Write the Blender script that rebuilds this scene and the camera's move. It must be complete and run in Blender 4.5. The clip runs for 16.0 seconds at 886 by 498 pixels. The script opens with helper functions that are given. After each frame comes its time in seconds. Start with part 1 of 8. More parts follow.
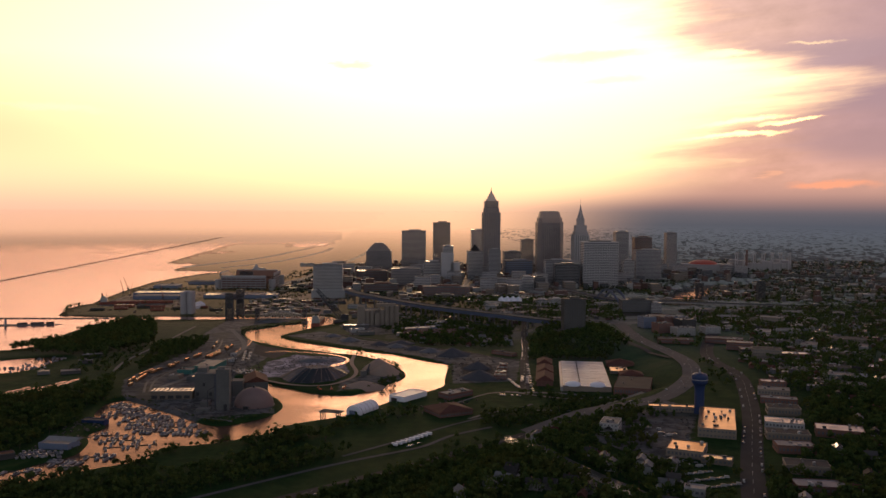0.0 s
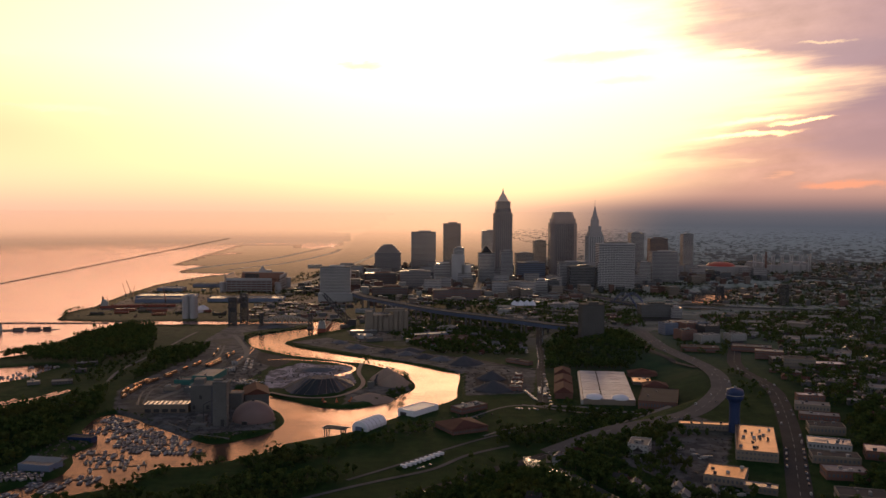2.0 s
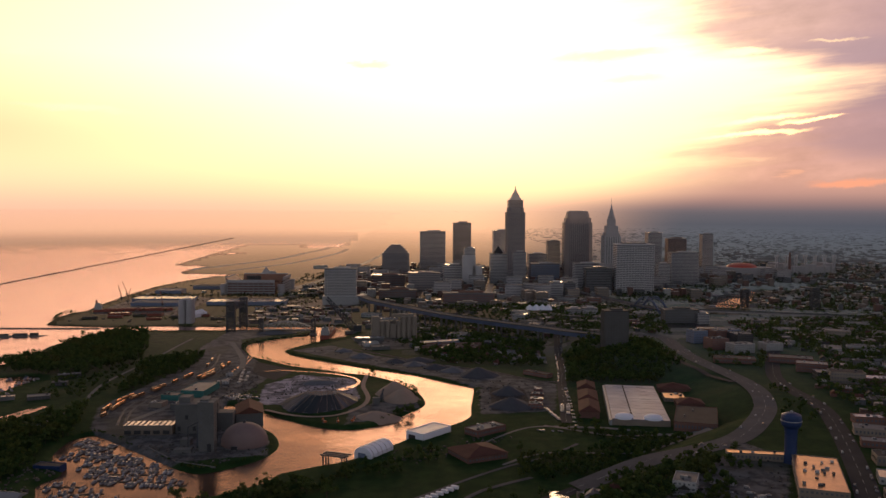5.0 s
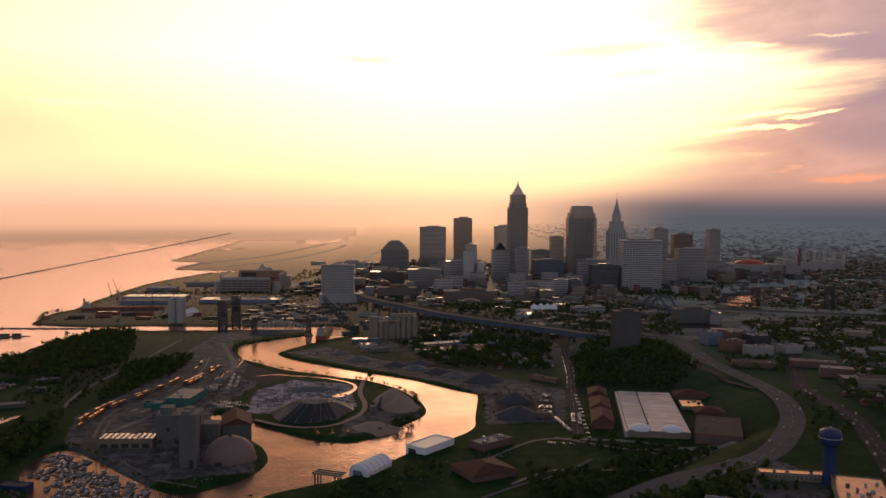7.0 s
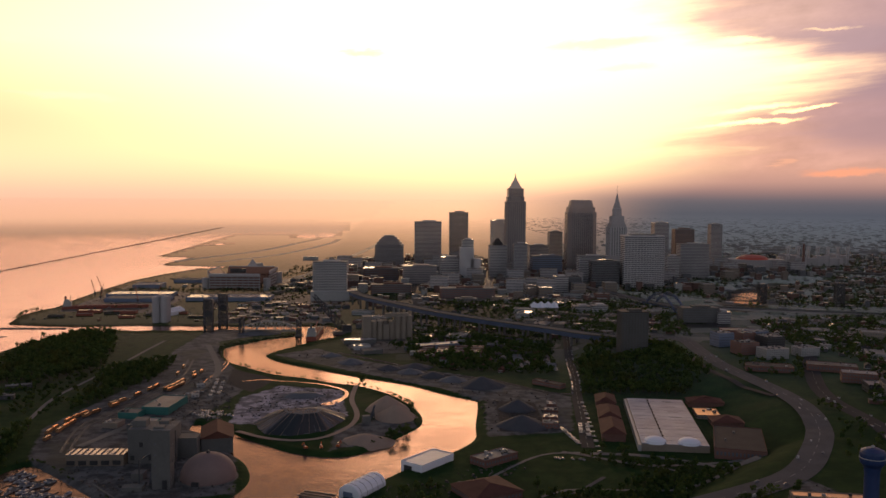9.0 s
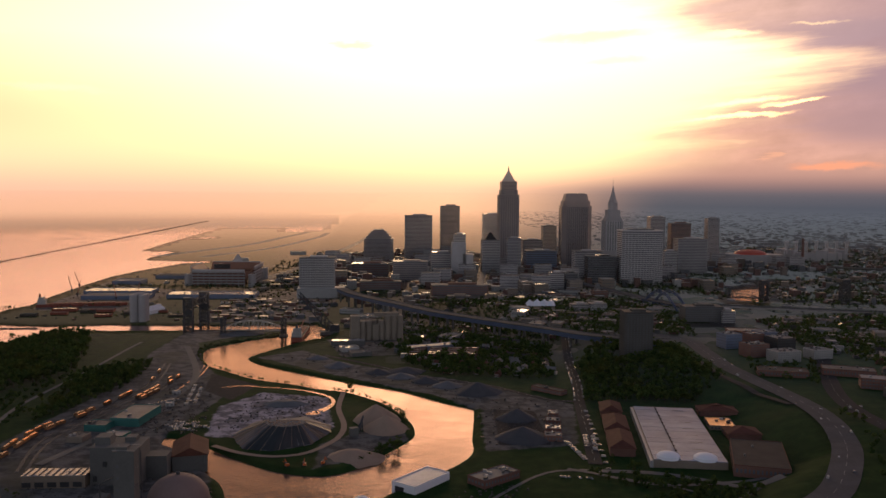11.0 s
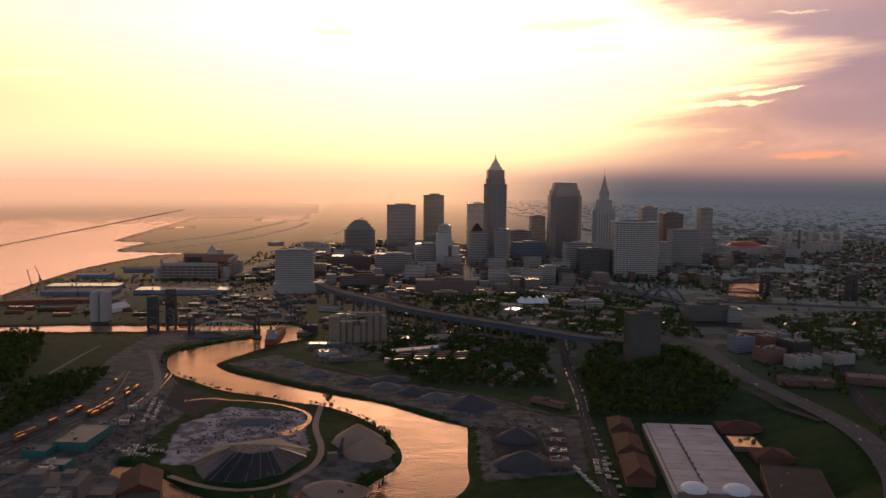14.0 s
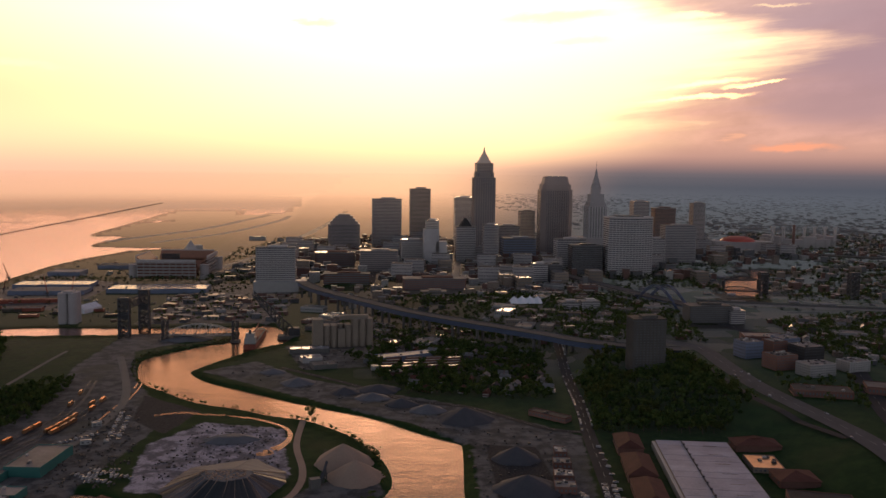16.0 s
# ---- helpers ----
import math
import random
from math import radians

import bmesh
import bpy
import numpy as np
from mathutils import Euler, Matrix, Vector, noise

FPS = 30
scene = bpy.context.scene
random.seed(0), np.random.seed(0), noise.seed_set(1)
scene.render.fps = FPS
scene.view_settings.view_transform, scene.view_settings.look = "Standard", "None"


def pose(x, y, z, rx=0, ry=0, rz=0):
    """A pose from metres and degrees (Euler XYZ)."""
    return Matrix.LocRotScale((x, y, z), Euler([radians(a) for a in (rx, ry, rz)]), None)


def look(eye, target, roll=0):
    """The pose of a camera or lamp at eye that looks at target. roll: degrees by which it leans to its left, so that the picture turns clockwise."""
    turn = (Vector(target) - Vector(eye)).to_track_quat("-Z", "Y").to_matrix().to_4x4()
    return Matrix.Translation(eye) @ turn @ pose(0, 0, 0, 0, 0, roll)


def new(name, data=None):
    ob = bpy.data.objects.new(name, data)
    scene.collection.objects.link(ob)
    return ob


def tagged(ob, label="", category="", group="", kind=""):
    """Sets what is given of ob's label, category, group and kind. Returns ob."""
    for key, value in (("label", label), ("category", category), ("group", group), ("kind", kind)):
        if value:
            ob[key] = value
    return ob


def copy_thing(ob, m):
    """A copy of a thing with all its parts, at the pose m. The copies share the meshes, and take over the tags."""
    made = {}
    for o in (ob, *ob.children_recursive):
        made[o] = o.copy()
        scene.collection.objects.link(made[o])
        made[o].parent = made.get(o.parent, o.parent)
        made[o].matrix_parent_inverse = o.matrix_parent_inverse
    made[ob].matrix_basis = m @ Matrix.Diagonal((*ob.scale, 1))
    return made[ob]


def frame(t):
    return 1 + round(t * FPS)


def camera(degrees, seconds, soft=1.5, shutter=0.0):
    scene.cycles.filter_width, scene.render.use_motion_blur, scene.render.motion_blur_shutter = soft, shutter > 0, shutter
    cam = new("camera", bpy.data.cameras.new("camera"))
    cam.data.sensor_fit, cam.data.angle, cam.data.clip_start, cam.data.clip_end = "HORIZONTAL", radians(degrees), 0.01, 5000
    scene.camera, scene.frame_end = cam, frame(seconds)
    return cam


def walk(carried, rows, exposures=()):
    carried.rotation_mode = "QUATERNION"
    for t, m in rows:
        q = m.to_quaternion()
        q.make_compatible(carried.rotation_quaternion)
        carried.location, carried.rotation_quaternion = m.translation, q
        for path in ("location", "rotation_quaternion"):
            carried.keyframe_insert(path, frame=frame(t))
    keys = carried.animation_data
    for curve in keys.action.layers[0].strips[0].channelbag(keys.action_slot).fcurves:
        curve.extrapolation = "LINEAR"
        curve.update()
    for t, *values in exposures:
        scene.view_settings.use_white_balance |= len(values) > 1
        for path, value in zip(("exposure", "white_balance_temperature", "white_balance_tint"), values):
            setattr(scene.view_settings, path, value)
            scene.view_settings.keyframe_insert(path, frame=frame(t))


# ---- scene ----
# ---- camera and its flight ----
cam = camera(55.2, 16.0, soft=1.5)
PATH = [
    (0, -0.4, -0.0, 244.3, 3.99, -2.76, 0.37),
    (0.5, -0.1, 17.4, 244.5, 3.96, -2.73, 0.36),
    (1, 0.1, 34.9, 244.6, 3.85, -2.75, 0.35),
    (1.5, 0.4, 52.3, 244.7, 3.61, -2.77, 0.35),
    (2, 0.6, 69.8, 244.8, 3.36, -2.73, 0.34),
    (2.5, 0.8, 87.2, 244.8, 3.15, -2.77, 0.34),
    (3, 0.9, 104.7, 244.8, 2.93, -2.73, 0.33),
    (3.5, 1.1, 122.2, 244.8, 2.86, -2.76, 0.33),
    (4, 1.2, 139.6, 244.8, 2.83, -2.78, 0.33),
    (6.5, 1.5, 227.1, 244.6, 2.79, -3.02, 0.35),
    (7, 1.5, 244.6, 244.6, 2.84, -3.15, 0.36),
    (7.5, 1.4, 262.1, 244.6, 2.90, -3.23, 0.36),
    (8, 1.4, 279.7, 244.7, 2.96, -3.34, 0.37),
    (8.5, 1.3, 297.2, 244.7, 3.07, -3.44, 0.38),
    (9, 1.1, 314.7, 244.8, 3.23, -3.56, 0.39),
    (11.5, 0.2, 402.5, 245.8, 4.13, -4.18, 0.47),
    (12, -0.1, 420.1, 246.1, 4.32, -4.33, 0.49),
    (12.5, -0.3, 437.7, 246.6, 4.53, -4.43, 0.51),
    (13, -0.7, 455.2, 247.0, 4.73, -4.55, 0.53),
    (13.5, -1.0, 472.8, 247.6, 4.98, -4.70, 0.55),
    (14, -1.4, 490.4, 248.2, 5.25, -4.85, 0.58),
    (14.5, -1.7, 508.0, 248.9, 5.50, -4.96, 0.60),
    (15, -2.1, 525.6, 249.7, 5.74, -5.07, 0.63),
    (15.5, -2.6, 543.2, 250.6, 6.06, -5.21, 0.65),
    (16, -3.0, 560.9, 251.6, 6.34, -5.37, 0.68),
]


def flight_rows():
    out = []
    for t, x, y, z, yaw, pitch, roll in PATH:
        a, b = radians(yaw), radians(pitch)
        way = Vector((math.sin(a) * math.cos(b), math.cos(a) * math.cos(b), math.sin(b)))
        out.append((t, look((x, y, z), Vector((x, y, z)) + way * 100, roll)))
    return out


walk(cam, flight_rows())

# ---- sky and sun: low sun behind thin cloud, a mauve cloud bank beside it ----
SUN_AZ, SUN_EL = 5.0, 9.5


class Nodes:
    """Short hand for node trees."""

    def __init__(self, tree):
        self.tree = tree
        tree.nodes.clear()

    def add(self, kind, props=None, **sockets):
        n = self.tree.nodes.new(kind)
        for key, value in (props or {}).items():
            setattr(n, key, value)
        for key, value in sockets.items():
            self.put(n, key, value)
        return n

    def put(self, n, key, value):
        s = n.inputs[int(key[1:])] if key[0] == "i" and key[1:].isdigit() else n.inputs[key.replace("_", " ")]
        if isinstance(value, bpy.types.NodeSocket):
            self.tree.links.new(value, s)
        elif isinstance(value, bpy.types.Node):
            self.tree.links.new(value.outputs[0], s)
        else:
            s.default_value = value

    def math(self, op, a, b=0.0, c=0.0):
        return self.add("ShaderNodeMath", {"operation": op}, i0=a, i1=b, i2=c).outputs[0]

    def ramp(self, fac, stops, mode="LINEAR"):
        n = self.add("ShaderNodeValToRGB", None, i0=fac)
        n.color_ramp.interpolation = mode
        e = n.color_ramp.elements
        while len(e) < len(stops):
            e.new(0.5)
        for el, (p, c) in zip(e, stops):
            el.position = p
            el.color = (*c, 1) if len(c) == 3 else c
        return n.outputs[0]

    def span(self, v, a, b, lo=0.0, hi=1.0, smooth=True):
        n = self.add("ShaderNodeMapRange", {"interpolation_type": "SMOOTHSTEP" if smooth else "LINEAR"}, i0=v, i1=a, i2=b, i3=lo, i4=hi)
        return n.outputs[0]

    def mix(self, fac, a, b, blend="MIX"):
        n = self.tree.nodes.new("ShaderNodeMix")
        n.data_type, n.blend_type = "RGBA", blend
        for k, v in ((0, fac), (6, a), (7, b)):
            if isinstance(v, (bpy.types.NodeSocket,)):
                self.tree.links.new(v, n.inputs[k])
            else:
                n.inputs[k].default_value = (*v, 1) if isinstance(v, tuple) and len(v) == 3 else v
        return n.outputs[2]

    def noise(self, vec, scale, detail=4.0, rough=0.55, dims="3D"):
        return self.add("ShaderNodeTexNoise", {"noise_dimensions": dims}, Vector=vec, Scale=scale, Detail=detail, Roughness=rough).outputs[0]


def make_sky():
    """Hazy evening glow round the low sun, a cloud bank with bright rifts, dusk behind."""
    world = bpy.data.worlds.new("sky")
    scene.world = world
    world.use_nodes = True
    N = Nodes(world.node_tree)
    vec = N.add("ShaderNodeTexCoord").outputs["Generated"]
    sep = N.add("ShaderNodeSeparateXYZ", None, i0=vec)
    x, y, z = sep.outputs
    az = N.math("MULTIPLY", N.math("ARCTAN2", x, y), 57.29578)
    el = N.math("MULTIPLY", N.math("ARCSINE", z), 57.29578)

    def field(ka, ke, seed, detail=6.0, rough=0.58):
        c = N.add("ShaderNodeCombineXYZ", None, i0=N.math("MULTIPLY", az, ka), i1=N.math("MULTIPLY_ADD", az, -ke * 0.07, N.math("MULTIPLY", el, ke)), i2=seed)
        return N.math("SUBTRACT", N.noise(c.outputs[0], 1.0, detail, rough), 0.5)

    broad, wisp, puffs = field(0.12, 0.3, 1.3), field(0.1, 1.1, 3.7), field(0.45, 0.9, 8.1, 5.0, 0.62)
    waz = N.math("MULTIPLY_ADD", wisp, 5.0, N.math("MULTIPLY_ADD", broad, 4.0, az))
    wel = N.math("MULTIPLY_ADD", puffs, 0.9, N.math("MULTIPLY_ADD", wisp, 0.7, el))

    def tall(stops):
        lo, hi = -14.0, 60.0
        return N.ramp(N.span(el, lo, hi, 0.0, 1.0, False), [((q - lo) / (hi - lo), c) for q, c in stops])

    def cloud(base, a0, e0, wa, we, tint, share, slope=0.0, edge=0.25):
        """A soft patch, wa by we degrees either way."""
        da = N.math("SUBTRACT", waz, a0)
        de = N.math("SUBTRACT", N.math("MULTIPLY_ADD", da, -slope, wel), e0)
        r = N.math("SQRT", N.math("ADD", N.math("POWER", N.math("ABSOLUTE", N.math("DIVIDE", da, wa)), 2.0), N.math("POWER", N.math("ABSOLUTE", N.math("DIVIDE", de, we)), 2.0)))
        return N.mix(N.math("MULTIPLY", N.span(r, 1.0, edge, 0.0, 1.0), share), base, tint)

    glow = tall(SKY_GLOW)
    away = N.math("ABSOLUTE", N.math("SUBTRACT", az, SUN_AZ))
    dim = N.span(away, 6.0, 42.0, 1.0, 0.52)
    dim = N.math("MULTIPLY_ADD", N.span(el, 1.0, 5.0), N.math("SUBTRACT", dim, 1.0), 1.0)
    glow = N.mix(1.0, glow, N.add("ShaderNodeCombineXYZ", None, i0=dim, i1=dim, i2=dim).outputs[0], "MULTIPLY")
    glow = N.mix(N.span(away, 36.0, 100.0), glow, tall(SKY_DUSK))
    for spec in VEILS:
        glow = cloud(glow, *spec)
    # the bank, its edge drawn in and out by streaks
    rim = N.math("MULTIPLY", tall([(q, (v / 40,) * 3) for q, v in BANK_EDGE]), 40.0)
    shift = N.math("MULTIPLY_ADD", wisp, 11.0, N.math("MULTIPLY", broad, 6.0))
    far_in = N.math("SUBTRACT", N.math("MULTIPLY_ADD", shift, N.span(el, 0.5, 4.0), az), rim)
    bank = N.math("MULTIPLY", N.span(far_in, N.span(el, 0.5, 4.0, -7.0, -3.0), N.span(el, 0.5, 4.0, 9.0, 6.5)), N.span(az, 60.0, 120.0, 1.0, 0.0))
    mass = tall(SKY_BANK)
    light = N.math("MULTIPLY_ADD", N.math("MULTIPLY_ADD", puffs, 0.5, N.math("MULTIPLY_ADD", wisp, 0.5, N.math("MULTIPLY", broad, 0.5))), N.span(el, 0.6, 2.5), 1.0)
    mass = N.mix(1.0, mass, N.add("ShaderNodeCombineXYZ", None, i0=light, i1=light, i2=light).outputs[0], "MULTIPLY")
    mass = N.mix(N.math("MULTIPLY", N.span(waz, 22.0, 34.0, 0.0, 0.75), N.span(el, 1.2, 4.0)), mass, (0.4, 0.25, 0.3))
    for spec in BANK_CLOUDS:
        mass = cloud(mass, *spec)
    lit = N.mix(bank, glow, mass)
    for spec in RIFTS:
        lit = cloud(lit, *spec)
    nishita = N.add("ShaderNodeTexSky", {"sky_type": "NISHITA", "sun_disc": False, "sun_elevation": radians(SUN_EL), "sun_rotation": radians(SUN_AZ), "dust_density": 3.0})
    veil = N.span(bank, 0.0, 1.0, 0.15, 0.03)
    clear_sky = N.mix(1.0, nishita.outputs[0], N.add("ShaderNodeCombineXYZ", None, i0=veil, i1=veil, i2=veil).outputs[0], "MULTIPLY")
    back = N.add("ShaderNodeBackground", None, Color=clear_sky, Strength=SKY_STRENGTH)
    clouds = N.add("ShaderNodeBackground", None, Color=lit, Strength=1.0)
    N.add("ShaderNodeOutputWorld", None, Surface=N.add("ShaderNodeAddShader", None, i0=back, i1=clouds))


SKY_STRENGTH = 0.05
# elevation in degrees and radiance; below 0, the haze colour behind faded land
SKY_GLOW = [(-14, (0.1, 0.08, 0.07)), (-8, (0.28, 0.19, 0.15)), (-5, (0.6, 0.34, 0.2)), (-3, (0.9, 0.47, 0.28)), (-1, (1.0, 0.53, 0.34)), (0, (1.05, 0.58, 0.4)), (1.2, (1.2, 0.74, 0.45)), (3, (1.55, 1.0, 0.55)), (6, (2.2, 1.35, 0.72)),
            (9.5, (3.0, 1.8, 1.0)), (14, (3.0, 1.65, 0.9)), (16.5, (2.4, 1.25, 0.55)), (19, (0.34, 0.29, 0.26)), (26, (0.17, 0.2, 0.26)), (60, (0.07, 0.11, 0.18))]
SKY_DUSK = [(-6, (0.08, 0.075, 0.07)), (0, (0.78, 0.74, 0.78)), (10, (0.76, 0.73, 0.78)), (20, (0.26, 0.275, 0.34)), (60, (0.07, 0.11, 0.18))]
SKY_BANK = [(-14, (0.1, 0.1, 0.1)), (-6, (0.2, 0.22, 0.245)), (-3, (0.14, 0.155, 0.18)), (-1, (0.085, 0.095, 0.125)), (-0.2, (0.13, 0.12, 0.145)), (0.3, (0.28, 0.18, 0.18)), (1, (0.55, 0.3, 0.25)), (2, (0.76, 0.4, 0.3)), (3.5, (0.8, 0.42, 0.31)),
            (5, (0.7, 0.38, 0.31)), (7, (0.6, 0.36, 0.33)), (8.5, (0.64, 0.4, 0.36)), (9.5, (0.66, 0.41, 0.37)), (11, (0.84, 0.51, 0.41)), (13.6, (0.8, 0.49, 0.41)), (14.3, (2.8, 1.35, 0.45)), (17, (2.4, 1.15, 0.4)), (19, (0.3, 0.22, 0.2)), (27, (0.16, 0.19, 0.25)), (60, (0.07, 0.11, 0.18))]
BANK_EDGE = [(-3, 9), (0, 10.5), (1, 14.5), (2, 17), (3, 18), (4, 18.5), (5, 20), (6, 21.5), (7, 24), (8, 27), (9, 23.5), (10, 19.5), (11, 17), (13, 16.5), (20, 15)]
VEILS = [(-1.7, 9.5, 2.0, 0.35, (0.93, 0.7, 0.47), 0.8, -0.03), (-20.4, 6.0, 4.5, 0.4, (1.0, 0.88, 0.62), 0.7, -0.02), (-23.3, 9.1, 1.6, 0.3, (1.0, 0.9, 0.68), 0.6), (13.0, 9.9, 5.5, 0.5, (0.96, 0.76, 0.52), 0.8, 0.05), (15.5, 8.4, 3.0, 0.3, (0.98, 0.85, 0.6), 0.6, 0.03)]
BANK_CLOUDS = [(29.5, 9.6, 5.5, 1.2, (0.48, 0.32, 0.35), 0.55, 0.03), (30.0, 7.0, 7.0, 1.3, (0.45, 0.28, 0.31), 0.8), (30.5, 4.2, 6.0, 1.4, (0.47, 0.28, 0.29), 0.7), (28.6, 1.6, 3.2, 0.32, (1.0, 0.4, 0.24), 1.0), (24.9, 2.2, 1.0, 0.3, (0.95, 0.46, 0.3), 0.8), (22.0, 3.2, 2.5, 0.18, (1.0, 0.55, 0.36), 0.6)]
RIFTS = [(22.6, 5.55, 3.4, 0.22, (3.0, 1.75, 0.75), 1.0, 0.12), (26.2, 5.6, 2.6, 0.2, (3.0, 1.75, 0.75), 1.0, 0.1), (22.6, 4.75, 5.0, 0.2, (3.0, 1.75, 0.75), 1.0, 0.07), (22.5, 9.9, 2.4, 0.35, (2.0, 1.5, 0.8), 0.9, 0.03), (24.5, 8.0, 3.5, 0.35, (3.0, 1.75, 0.75), 1.0, 0.06), (28.0, 10.3, 2.0, 0.12, (1.2, 0.8, 0.5), 0.8)]
make_sky()
sun = new("sun", bpy.data.lights.new("sun", "SUN"))
sun.data.energy, sun.data.angle, sun.data.color = 0.5, radians(20), (1.0, 0.66, 0.4)
_a, _e = radians(SUN_AZ), radians(SUN_EL)
_s = Vector((math.sin(_a) * math.cos(_e), math.cos(_a) * math.cos(_e), math.sin(_e)))
sun.matrix_world = look(_s * 1000, (0, 0, 0))

# ---- materials ----


def mat(name, base, rough=0.8, vary=0.25, scale=0.15, fine=3.0, metal=0.0, bump=0.0, spec=0.4, rnd=0.0, tint=None, far=0.8, wet=0.0):
    """A surface with colour variation at two scales, in metres, fine relief and, by object, a small shift."""
    m = bpy.data.materials.new(name)
    m.use_nodes = True
    N = Nodes(m.node_tree)
    pos = N.add("ShaderNodeNewGeometry").outputs["Position"]
    big, small = N.noise(pos, scale, 3.0), N.noise(pos, fine, 2.0)
    f = N.math("ADD", N.math("MULTIPLY", N.math("SUBTRACT", big, 0.5), vary * 2.4), N.math("MULTIPLY", N.math("SUBTRACT", small, 0.5), vary * 1.6))
    if rnd:
        f = N.math("ADD", f, N.math("MULTIPLY", N.math("SUBTRACT", N.add("ShaderNodeObjectInfo").outputs["Random"], 0.5), rnd * 2))
    f = N.math("MAXIMUM", N.math("ADD", f, 1.0), 0.12)
    fv = N.add("ShaderNodeCombineXYZ", None, i0=f, i1=f, i2=f).outputs[0]
    col = N.mix(1.0, base, fv, "MULTIPLY")
    if tint:
        col = N.mix(N.span(big, 0.5, 0.68), col, tint)
    b = N.add("ShaderNodeBsdfPrincipled", None, Base_Color=col, Roughness=rough, Metallic=metal)
    b.inputs["Specular IOR Level"].default_value = spec
    if bump:
        bn = N.add("ShaderNodeBump", None, Height=small, Strength=bump, Distance=0.3)
        N.tree.links.new(bn.outputs[0], b.inputs["Normal"])
    if wet:
        # a film of standing rain on some roofs, in puddles with ragged edges
        share = N.span(N.add("ShaderNodeObjectInfo").outputs["Random"], 1.0 - wet - 0.04, 1.0 - wet + 0.04)
        puddle = N.math("MULTIPLY", share, N.span(N.noise(pos, 0.11, 5.0, 0.7), 0.4 if wet < 1 else 0.3, 0.5 if wet < 1 else 0.38))
        N.put(b, "Coat Weight", puddle)
        N.put(b, "Coat Roughness", 0.1)
        N.put(b, "Coat IOR", 1.55)
    N.add("ShaderNodeOutputMaterial", None, Surface=haze_fade(N, b, pos, far) if far else b)
    return m


def haze_fade(N, shader, pos, share=1.0):
    """Haze put into the material: far surfaces turn see-through to the sky colour behind; share: how much of it this
    surface takes.
    """
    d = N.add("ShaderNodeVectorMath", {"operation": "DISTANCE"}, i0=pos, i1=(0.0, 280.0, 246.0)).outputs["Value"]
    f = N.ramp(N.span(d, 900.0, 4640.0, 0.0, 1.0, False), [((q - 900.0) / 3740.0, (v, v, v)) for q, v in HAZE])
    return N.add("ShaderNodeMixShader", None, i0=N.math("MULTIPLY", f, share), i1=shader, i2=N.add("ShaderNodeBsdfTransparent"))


# share made transparent at each distance in metres, in place of airborne haze
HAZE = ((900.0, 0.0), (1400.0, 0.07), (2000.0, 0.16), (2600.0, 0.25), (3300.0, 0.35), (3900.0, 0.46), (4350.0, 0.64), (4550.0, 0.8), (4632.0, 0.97))


